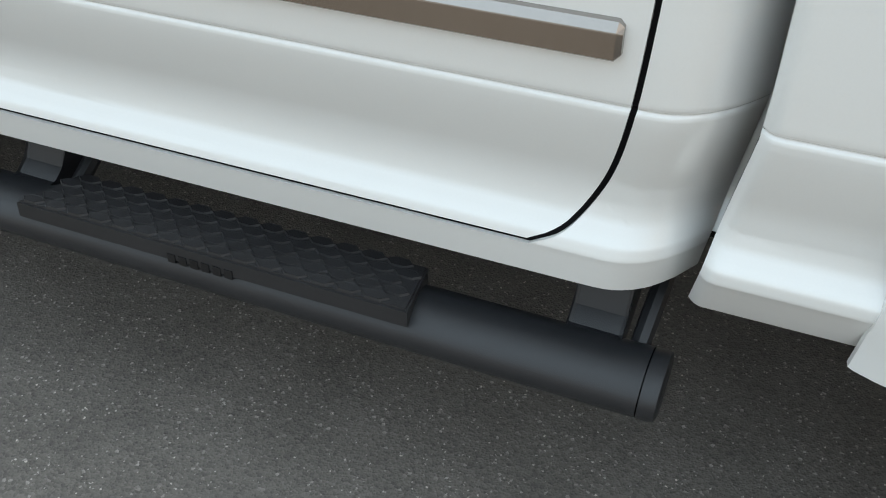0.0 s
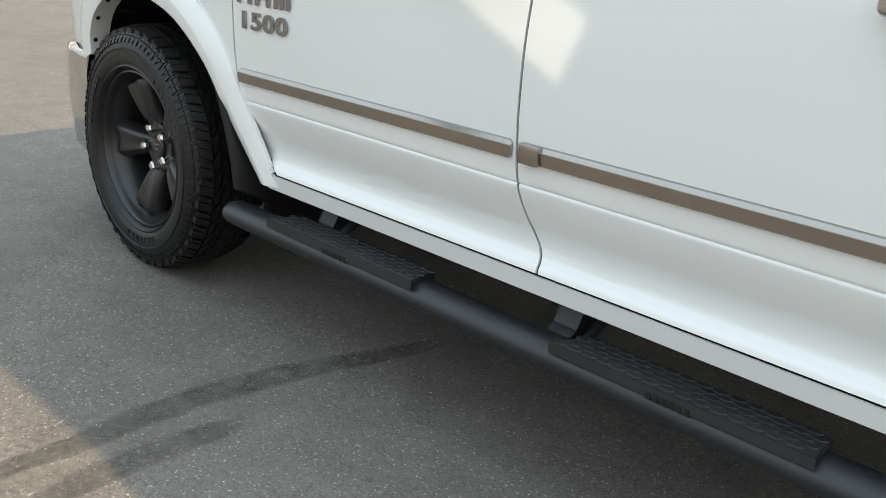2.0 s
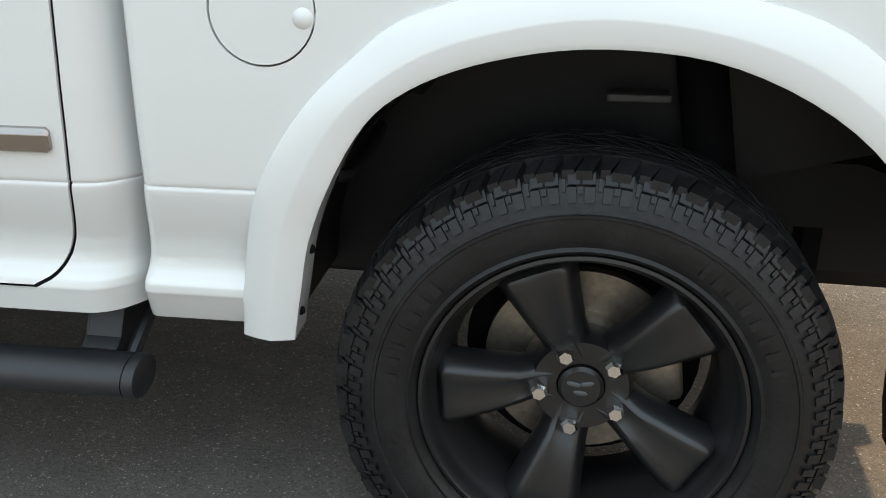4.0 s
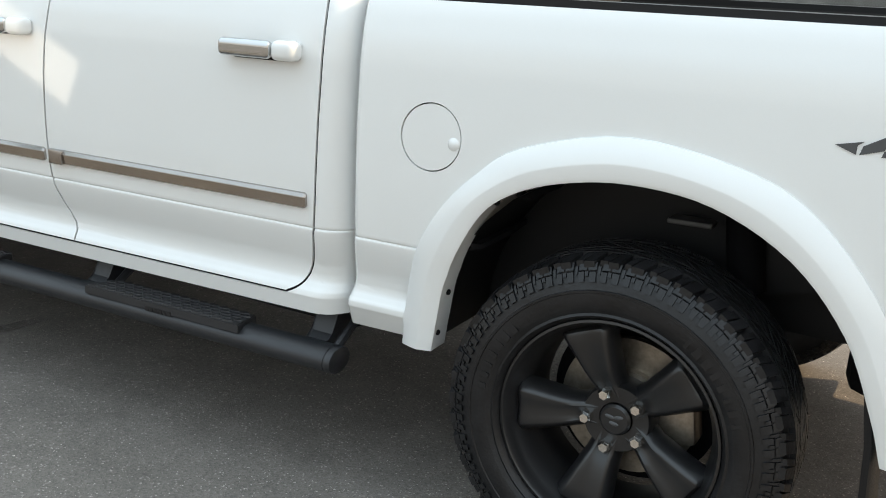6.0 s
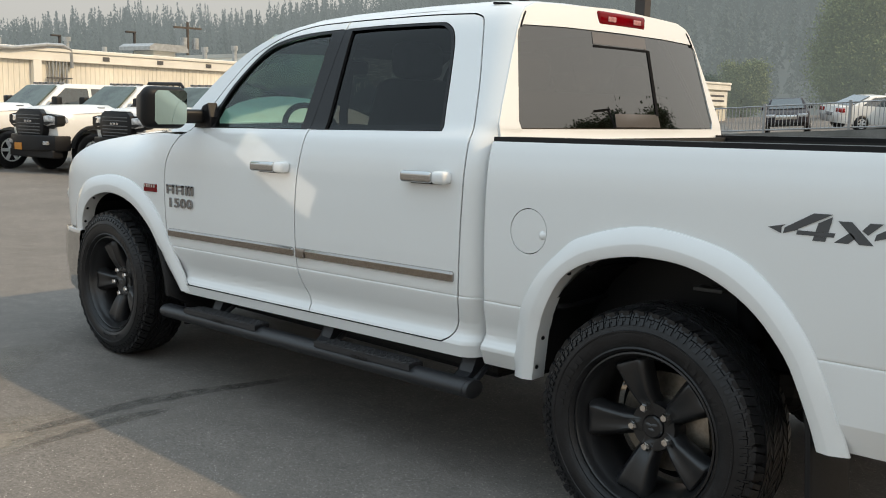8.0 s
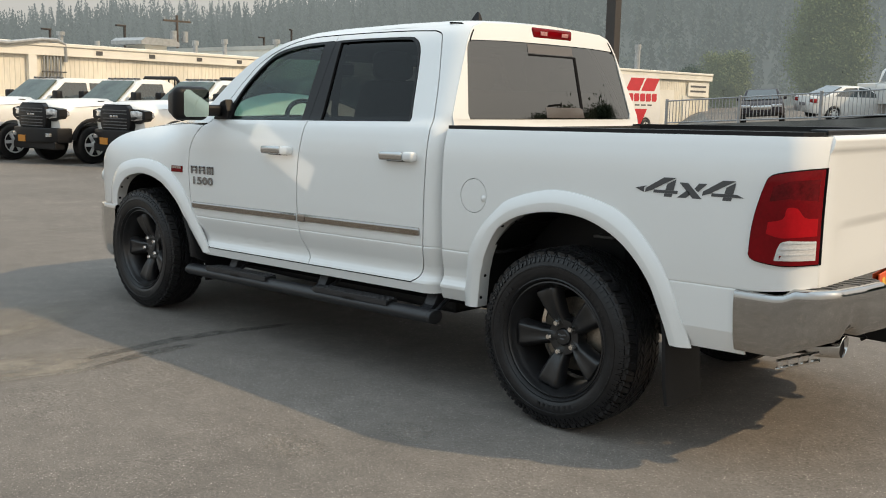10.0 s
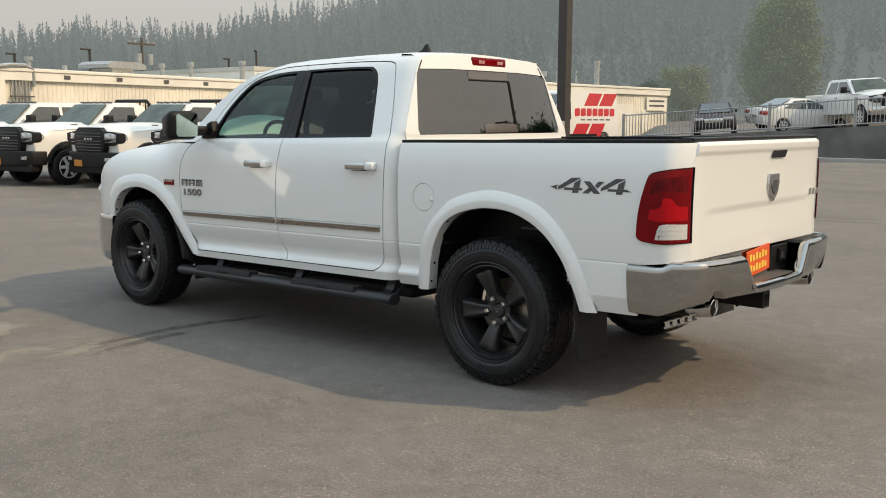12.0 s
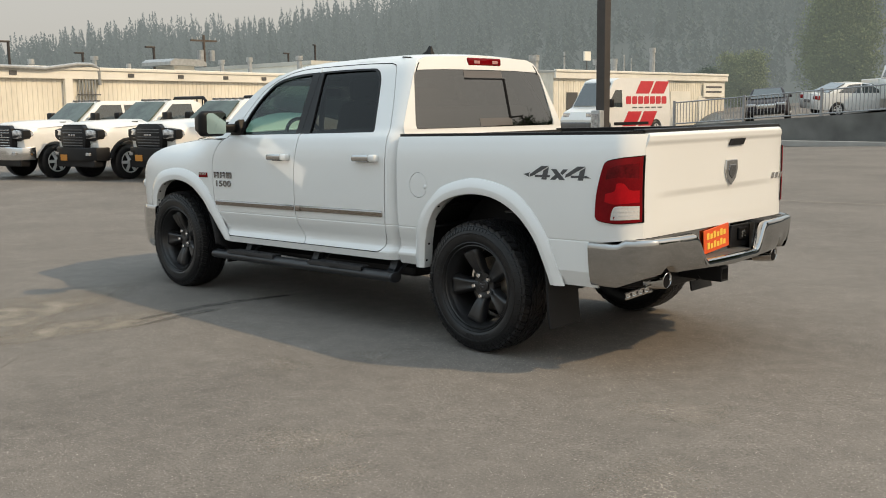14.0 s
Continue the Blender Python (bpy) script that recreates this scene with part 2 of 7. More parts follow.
def box_bm(x0, x1, y0, y1, z0, z1, bevel=0.0, seg=2, bm=None):
    bm = bm or bmesh.new()
    c = Vector(((x0 + x1) / 2, (y0 + y1) / 2, (z0 + z1) / 2))
    r = bmesh.ops.create_cube(bm, size=1, matrix=Matrix.LocRotScale(c, None, (x1 - x0, y1 - y0, z1 - z0)))
    if bevel:
        es = {e for v in r["verts"] for e in v.link_edges}
        bmesh.ops.bevel(bm, geom=list(es), offset=bevel, segments=seg, affect="EDGES", profile=0.5)
    return bm


def tube_bm(points, radius, seg=12, bm=None, caps=True):
    """A round bar along points; radius may be one number or one for each point."""
    bm = bm or bmesh.new()
    pts = [Vector(p) for p in points]
    rad = radius if isinstance(radius, (list, tuple)) else [radius] * len(pts)
    rings, side = [], None
    for i, p in enumerate(pts):
        d = (pts[min(i + 1, len(pts) - 1)] - pts[max(i - 1, 0)]).normalized()
        if side is None:
            side = d.orthogonal().normalized()
        side = (side - d * side.dot(d)).normalized()
        up = d.cross(side)
        rings.append([bm.verts.new(p + rad[i] * (math.cos(a) * side + math.sin(a) * up)) for a in [2 * math.pi * k / seg for k in range(seg)]])
    for a, b in zip(rings, rings[1:]):
        for k in range(seg):
            bm.faces.new((a[k], a[(k + 1) % seg], b[(k + 1) % seg], b[k]))
    if caps:
        bm.faces.new(rings[0][::-1])
        bm.faces.new(rings[-1])
    return bm


def prism_bm(outline, y0, y1, axis="y", bevel=0.0, bm=None):
    """A plate from an outline: (x, z) pushed along y, (y, z) along x or (x, y) along z."""
    bm = bm or bmesh.new()
    at = {"y": lambda a, b, t: (a, t, b), "x": lambda a, b, t: (t, a, b), "z": lambda a, b, t: (a, b, t)}[axis]
    one, two = [bm.verts.new(at(a, b, y0)) for a, b in outline], [bm.verts.new(at(a, b, y1)) for a, b in outline]
    f1, f2 = bm.faces.new(one), bm.faces.new(two[::-1])
    n = len(outline)
    for i in range(n):
        bm.faces.new((one[i], two[i], two[(i + 1) % n], one[(i + 1) % n]))
    if bevel:
        bmesh.ops.bevel(bm, geom=list(f1.edges) + list(f2.edges), offset=bevel, segments=2, affect="EDGES", profile=0.5)
    return bm


# ---- ground ----
def ground_z(x, y):
    """Level under the truck, falling a little towards the parked row."""
    t = max(0.0, min(1.0, (-x - 7) / 13))
    return -0.28 * t * t * (3 - 2 * t)


gx = [-900, -300, -120, -60, -40] + list(range(-32, 14, 2)) + [20, 40, 100, 400, 900]
gy = [-900, -300, -100, -40, -20, -10, -4, 0, 4, 8, 12, 20, 30, 60, 120, 400, 900]
link_mesh("ground", [(x, y, ground_z(x, y)) for x in gx for y in gy],
          [(i * len(gy) + j, (i + 1) * len(gy) + j, (i + 1) * len(gy) + j + 1, i * len(gy) + j + 1) for i in range(len(gx) - 1) for j in range(len(gy) - 1)],
          ASPHALT, label="worn grey asphalt of a car lot", kind="structure", smooth=True, category="ground")


def ribbon(name, pts, width, material, label, z=0.0015):
    """A dark streak that lies on the asphalt, narrowing to its ends."""
    vs, n = [], len(pts)
    for i, p in enumerate(pts):
        a, b = Vector(pts[max(0, i - 1)]), Vector(pts[min(n - 1, i + 1)])
        d = (b - a).normalized()
        w = width * (0.35 + 0.65 * math.sin(math.pi * (i + 0.3) / n)) * 0.5
        vs += [(p[0] - d.y * w * k, p[1] + d.x * w * k, z) for k in (1.15, 0.7, -0.7, -1.15)]
    ob = link_mesh(name, vs, [(4 * i + k, 4 * i + k + 1, 4 * i + k + 5, 4 * i + k + 4) for i in range(n - 1) for k in range(3)], material, label=label, kind="structure", category="stain")
    ob.data.attributes.new("fade", "FLOAT", "POINT").data.foreach_set("value", [0.0 if k in (0, 3) or i == 0 or i == n - 1 else 1.0 for i in range(n) for k in range(4)])
    return ob


def dusting(name, x, y, rx, ry, turn, material, label, z=0.0012):
    """A thin oval layer on the asphalt that fades out to its rim."""
    rings, seg, c, s = 6, 36, math.cos(radians(turn)), math.sin(radians(turn))
    vs, fade = [(x, y, z)], [1.0]
    for i in range(1, rings + 1):
        for k in range(seg):
            a = 2 * math.pi * k / seg
            q = i / rings * (1 + 0.14 * math.sin(3 * a + x) + 0.09 * math.sin(7 * a + y))
            u, v = rx * q * math.cos(a), ry * q * math.sin(a)
            vs.append((x + u * c - v * s, y + u * s + v * c, z))
            fade.append(1 - (i / rings) ** 2)
    fs = [(0, 1 + k, 1 + (k + 1) % seg) for k in range(seg)]
    fs += [(1 + (i - 1) * seg + k, 1 + i * seg + k, 1 + i * seg + (k + 1) % seg, 1 + (i - 1) * seg + (k + 1) % seg) for i in range(1, rings) for k in range(seg)]
    ob = link_mesh(name, vs, fs, material, label=label, kind="structure", category="stain")
    ob.data.attributes.new("fade", "FLOAT", "POINT").data.foreach_set("value", fade)
    return ob


ribbon("stain_1", [(-2.52, -2.05), (-2.56, -1.80), (-2.56, -1.67), (-2.59, -1.52), (-2.595, -1.30), (-2.57, -1.05), (-2.52, -0.84), (-2.475, -0.66), (-2.46, -0.50)], 0.11, STREAK, "dark smear on the asphalt")
ribbon("stain_2", [(-2.33, -2.1), (-2.385, -1.80), (-2.41, -1.68), (-2.42, -1.55), (-2.42, -1.38), (-2.40, -1.25)], 0.10, STREAK, "dark smear on the asphalt")
dusting("stain_3", -2.62, -2.45, 1.05, 0.30, 84, DUST, "pale dusty band on the asphalt", 0.0008)
dusting("stain_6", -3.5, -2.4, 1.3, 0.6, 118, DUST, "pale dusty patch on the asphalt", 0.0010)
for k, (x, y, r) in enumerate(((-0.64, -1.99, 0.20), (0.52, -2.76, 0.30), (0.97, -2.99, 0.24), (2.1, -2.2, 0.45), (-0.4, -1.5, 0.18), (1.6, -1.2, 0.35), (2.6, -3.4, 0.5))):
    dusting("stain_%d" % (10 + k), x, y, r, r * 0.7, 40 * k, GRIT, "loose pale grit worn out of the asphalt", 0.0014)
ribbon("stain_4", [(1.9, -8.5), (0.6, -6.5), (-0.6, -4.9), (-1.5, -3.6), (-2.2, -2.9)], 0.025, STREAK, "hairline crack in the asphalt", 0.003)
ribbon("stain_5", [(-5.5, 9.0), (2.0, 10.5), (9.0, 12.5)], 0.16, PALE, "pale filled crack in the asphalt", 0.003)

PAINT_W = mat("parked_white_paint", (0.78, 0.77, 0.74), 0.3, var=0.02, coat=0.6)
PAINT_G = mat("dark_grey_paint", (0.06, 0.058, 0.065), 0.3, var=0.05, coat=0.6)
PAINT_M = mat("maroon_grey_paint", (0.030, 0.024, 0.027), 0.4, var=0.05, spec=0.15)
FAR_GLASS = mat("dark_car_glass", (0.035, 0.045, 0.045), 0.05, var=0.1, coat=1.0)
FAR_SCREEN = mat("car_windscreen", (0.075, 0.10, 0.088), 0.08, var=0.35, scale=2.5, spec=0.3)
ALLOY = mat("bright_alloy", (0.66, 0.66, 0.65), 0.25, var=0.08)
FAR_BLACK = mat("black_trim_plastic", (0.009, 0.009, 0.010), 0.45, spec=0.3, var=0.15)
FAR_CHROME = mat("chrome_trim", (0.70, 0.70, 0.69), 0.12, metal=1.0, var=0.03)
LAMP_LENS = mat("car_lamp_lens", (0.52, 0.53, 0.54), 0.12, metal=0.6, var=0.5, scale=14, coat=1.0)
AMBER = mat("amber_plate", (0.55, 0.22, 0.03), 0.4, var=0.08)
FAR_RED = mat("car_red_lens", (0.32, 0.01, 0.012), 0.15, var=0.1, coat=1.0)


def taper(bm, z0, z1, k, cx=0.0):
    """Leans the sides inwards above z0."""
    bmesh.ops.bisect_plane(bm, geom=bm.verts[:] + bm.edges[:] + bm.faces[:], dist=1e-4, plane_co=(0, 0, z0), plane_no=(0, 0, 1))
    for v in bm.verts:
        if v.co.z > z0:
            v.co.x = cx + (v.co.x - cx) * (1 - k * (v.co.z - z0) / (z1 - z0))
    return bm


def arch(cy, cz, r, z0, n=9):
    """Points of a wheel opening from front to rear along the sill."""
    a0 = math.asin(max(-1, min(1, (z0 - cz) / r)))
    return [(cy - r * math.cos(a), cz + r * math.sin(a)) for a in [a0 + (math.pi - 2 * a0) * k / (n - 1) for k in range(n)]]


def car_wheel(parent, x, y, r, side, rim, width=0.24):
    prof = [(0.0, 0.05), (0.0, r * 0.60), (-0.03, r * 0.64), (-0.03, r * 0.85), (0.0, r * 0.97), (0.05, r), (width - 0.05, r), (width, r * 0.97), (width, 0.05)]
    bm, rows, seg = bmesh.new(), [], 28
    for o, rr in prof:
        rows.append([bm.verts.new((x - side * o, y + rr * math.cos(a), r + rr * math.sin(a))) for a in [2 * math.pi * k / seg for k in range(seg)]])
    for a, b in zip(rows, rows[1:]):
        for k in range(seg):
            bm.faces.new((a[k], a[(k + 1) % seg], b[(k + 1) % seg], b[k]))
    w = part("wheel", bm, RUBBER, parent, "", smooth=True)
    bm = bmesh.new()
    for k in range(6):
        a = math.pi * k / 3
        q = Matrix.Translation((x + side * 0.012, y, r)) @ Matrix.Rotation(a, 4, "X") @ Matrix.Translation((0, r * 0.34, 0))
        bmesh.ops.create_cube(bm, size=1, matrix=q @ Matrix.Diagonal((0.03, r * 0.50, r * 0.17, 1)))
    tube_bm([(x - side * 0.01, y, r), (x + side * 0.05, y, r), (x + side * 0.06, y, r)], [r * 0.22, r * 0.20, r * 0.12], 14, bm)
    ring = [Vector((x + side * 0.010, y + r * 0.59 * math.cos(a), r + r * 0.59 * math.sin(a))) for a in [2 * math.pi * k / 28 for k in range(29)]]
    tube_bm(ring, 0.018, 6, bm, caps=False)
    part("rim", bm, rim, w, smooth=True)


def work_truck(m, chrome=False, crew=False, label="", name="work_truck", rack=True, dark_flares=True, bars=True):
    """A heavy pickup or chassis cab: front axle at the origin, front towards -y."""
    t = thing(name, label, "pickup truck", m)
    back = 3.25 if crew else 2.55
    side = [(-0.80, 0.62)] + arch(0, 0.46, 0.52, 0.55) + [(back + 0.1, 0.50), (back + 0.1, 1.36), (0.85, 1.37), (0.3, 1.34), (-0.55, 1.30), (-0.84, 1.24), (-0.86, 1.00)]
    bm = prism_bm(side, -0.98, 0.98, "x", 0.02)
    for co, no in (((0, -0.45, 0), (0, 1, 0)), ((0, 0, 1.18), (0, 0, 1))):
        bmesh.ops.bisect_plane(bm, geom=bm.verts[:] + bm.edges[:] + bm.faces[:], dist=1e-4, plane_co=co, plane_no=no)
    for v in bm.verts:
        v.co.x *= (1 - 0.16 * max(0.0, -0.45 - v.co.y)) * (1 - 0.35 * max(0.0, v.co.z - 1.18))
    body = part("body", bm, PAINT_W, t, smooth=True)
    bm, rows = bmesh.new(), []
    for y, z, edge in ((-0.915, 1.20, 1.16), (-0.905, 1.345, 1.20), (-0.87, 1.385, 1.235), (-0.75, 1.42, 1.27), (-0.4, 1.455, 1.305), (0.1, 1.475, 1.335), (0.55, 1.480, 1.36), (0.90, 1.47, 1.375)):
        row = []
        for s in np.linspace(-1, 1, 17):
            hw = 0.955 - 0.10 * max(0.0, -0.45 - y) * 2
            rise = 1 - abs(s) ** 3.5
            dome = 0.03 if abs(s) < 0.42 else 0.03 * max(0.0, 1 - (abs(s) - 0.42) / 0.13)
            row.append(bm.verts.new((hw * s, y + 0.10 * s * s * max(0.0, -0.3 - y), edge + (z - edge) * rise + dome * (y > -0.9))))
        rows.append(row)
    for a, b in zip(rows, rows[1:]):
        for k in range(16):
            bm.faces.new((a[k], a[k + 1], b[k + 1], b[k]))
    hood = part("bonnet", bm, PAINT_W, body, smooth="all")
    for sg in (-1, 1):
        part("bonnet_vent", box_bm(*sorted((sg * 0.50, sg * 0.72)), 0.35, 0.50, 1.435, 1.452, 0.006), FAR_BLACK, hood)
    gh = [(0.75, 1.36), (1.50, 1.95), (1.75, 1.99), (back - 0.25, 1.99), (back, 1.90), (back + 0.08, 1.36)]
    cab = part("cab", taper(prism_bm(gh, -0.92, 0.92, "x", 0.03), 1.36, 1.99, 0.20), PAINT_W, t, smooth=True)
    ws = taper(prism_bm([(0.80, 1.40), (1.44, 1.90), (1.42, 1.93), (0.76, 1.41)], -0.80, 0.80, "x"), 1.36, 1.99, 0.18)
    ws.transform(Matrix.Translation((0, -0.02, 0.015)))
    part("windscreen", ws, FAR_SCREEN, cab)
    wins = [[(0.98, 1.42), (1.58, 1.88), (2.2, 1.88), (2.2, 1.42)]] + ([[(2.30, 1.42), (2.30, 1.88), (back - 0.30, 1.88), (back - 0.12, 1.42)]] if crew else [])
    for sg in (-1, 1):
        for wn_ in wins:
            a, b = sorted((sg * 0.915, sg * 0.935))
            part("side_window", taper(prism_bm(wn_, a, b, "x"), 1.36, 1.99, 0.20), FAR_GLASS, cab)
        a, b = sorted((sg * 1.0, sg * 1.25))
        mi = part("door_mirror", box_bm(a, b, 1.05, 1.22, 1.42, 1.68, 0.04, 2), FAR_BLACK, t, smooth=True)
        a, b = sorted((sg * 0.9, sg * 1.02))
        part("mirror_arm", box_bm(a, b, 1.10, 1.16, 1.46, 1.50), FAR_BLACK, mi)
        a, b = sorted((sg * 0.50, sg * 0.90))
        bm = prism_bm([(sg * x, z) for x, z in ((0.50, 1.06), (0.50, 1.255), (0.74, 1.265), (0.96, 1.235), (0.985, 1.13), (0.93, 1.075), (0.70, 1.04))], -0.975, -0.72, "y", 0.012)
        for v in bm.verts:
            v.co.y += 0.55 * max(0.0, abs(v.co.x) - 0.78)
        hl = part("headlamp", bm, LAMP_LENS, t, "bright projector headlamp", smooth=True)
        part("lamp_mask", prism_bm([(sg * x, z) for x, z in ((0.53, 1.075), (0.53, 1.12), (0.80, 1.135), (0.86, 1.11), (0.70, 1.058))], -0.985, -0.97), FAR_BLACK, hl)
        part("turn_lamp", box_bm(*sorted((sg * 0.945, sg * 0.995)), -0.84, -0.74, 1.13, 1.215, 0.01), AMBER, hl)
        part("lamp_bezel", prism_bm([(sg * x, z) for x, z in ((0.45, 0.98), (0.45, 1.30), (0.76, 1.295), (1.0, 1.255), (1.01, 1.10), (0.93, 1.03), (0.80, 0.98))], -0.90, -0.70), FAR_BLACK, hl)
        if dark_flares:
            bm = bmesh.new()
            pts = arch(0, 0.46, 0.52, 0.55, 11)
            rows = [[bm.verts.new((sg * xx, (p[0]) * s, 0.46 + (p[1] - 0.46) * s)) for xx, s in ((0.97, 1.16), (1.03, 1.12), (1.04, 1.0), (0.90, 0.99))] for p in pts]
            for p, q in zip(rows, rows[1:]):
                for k in range(3):
                    bm.faces.new((p[k], p[k + 1], q[k + 1], q[k]))
            part("wheel_arch_flare", bm, FAR_BLACK, body, smooth=True)
        car_wheel(t, sg * 1.0, 0.0, 0.44, sg, ALLOY)
        car_wheel(t, sg * 1.0, 3.9, 0.41, sg, ALLOY)
        a, b = sorted((sg * 0.96, sg * 0.985))
        part("door_handle", box_bm(a, b + 0.0, 2.05, 2.22, 1.20, 1.24, 0.008), FAR_BLACK, cab)
    gm = FAR_CHROME if chrome else FAR_BLACK
    gr = part("grille", prism_bm([(-0.50, 0.80), (0.50, 0.80), (0.57, 0.92), (0.585, 1.10), (0.55, 1.30), (0.44, 1.375), (-0.44, 1.375), (-0.55, 1.30), (-0.585, 1.10), (-0.57, 0.92)], -1.0, -0.80, "y", 0.03), FAR_BLACK, t, "black grille with a plain badge", smooth=True)
    for z in (0.86, 0.93, 1.00, 1.07, 1.18, 1.25):
        part("grille_bar", box_bm(-0.46, 0.46, -1.012, -0.995, z, z + 0.022, 0.006), gm if chrome else DARKGREY, gr)
    bm = bmesh.new()
    for x in (-0.12, -0.01, 0.10):
        box_bm(x - 0.045, x + 0.035, -1.02, -1.0, 1.105, 1.150, 0.004, 1, bm)
    part("badge_bars", bm, FAR_CHROME, gr)
    part("bonnet_edge", box_bm(-0.42, 0.42, -0.99, -0.86, 1.372, 1.392, 0.008, 2), gm, gr, smooth=True)
    bm = prism_bm([(-1.0, -0.58), (-1.0, -0.74), (-0.93, -0.92), (-0.72, -1.04), (-0.35, -1.08), (0.35, -1.08), (0.72, -1.04), (0.93, -0.92), (1.0, -0.74), (1.0, -0.58)], 0.50, 0.83, "z", 0.03)
    bp = part("bumper", bm, gm, t, smooth=True)
    for sg in (-1, 1):
        a, b = sorted((sg * 0.58, sg * 0.80))
        part("fog_lamp", box_bm(a, b, -1.05, -0.98, 0.63, 0.71, 0.01), LAMP_LENS, bp)
    part("air_dam", box_bm(-0.90, 0.90, -0.98, -0.70, 0.34, 0.52, 0.03, 2), FAR_BLACK, bp)
    part("dealer_plate", box_bm(-0.48, -0.18, -1.095, -1.075, 0.50, 0.65, 0.003), AMBER, bp)
    for x in ((-0.5, -0.25, 0, 0.25, 0.5) if bars else ()):
        part("clearance_lamp", box_bm(x * 1.1 - 0.06, x * 1.1 + 0.06, 1.52, 1.66, 1.975, 2.02, 0.015, 2), DARKGREY, cab, smooth=True)
    if crew:
        bm = box_bm(-0.98, 0.98, back + 0.13, 5.1, 0.55, 1.38, 0.03)
        part("bed", bm, PAINT_W, t)
    else:
        part("chassis_rails", box_bm(-0.45, 0.45, back, 5.2, 0.55, 0.75), FAR_BLACK, t)
    if rack:
        bm = tube_bm([(-0.75, back + 0.18, 1.3), (-0.75, back + 0.18, 1.98), (-0.66, back + 0.18, 2.05), (0.66, back + 0.18, 2.05), (0.75, back + 0.18, 1.98), (0.75, back + 0.18, 1.3)], 0.045, 8)
        box_bm(-0.72, 0.72, back + 0.15, back + 0.20, 1.35, 1.60, bm=bm)
        for k in range(6):
            box_bm(-0.65 + 0.25 * k, -0.62 + 0.25 * k, back + 0.16, back + 0.19, 1.6, 2.02, bm=bm)
        part("headache_rack", bm, FAR_BLACK, t, "black tubular rack behind the cab")
    return t


DARKGREY = mat("grey_lens", (0.10, 0.10, 0.10), 0.3, var=0.1)
for x, y, ch, crew, words in ((-23.4, 6.36, True, True, "white pickup truck with a chrome bumper parked in a row"), (-21.2, 7.36, False, False, "white work truck with black grille parked in the row"),
                              (-19.0, 8.33, False, False, "white work truck with black grille parked in the row"), (-16.8, 9.30, False, False, "white work truck with black grille parked in the row"), (-14.6, 10.26, False, True, "white crew-cab truck with black grille parked in the row")):
    tagged(work_truck(pose(x, y, ground_z(x, y), 0, 0, 8.0) @ Matrix.Diagonal((0.96, 1.05, 1.06, 1)), ch, crew, words, "work_truck", rack=not crew, bars=True, dark_flares=not crew), group="trucks in the row")


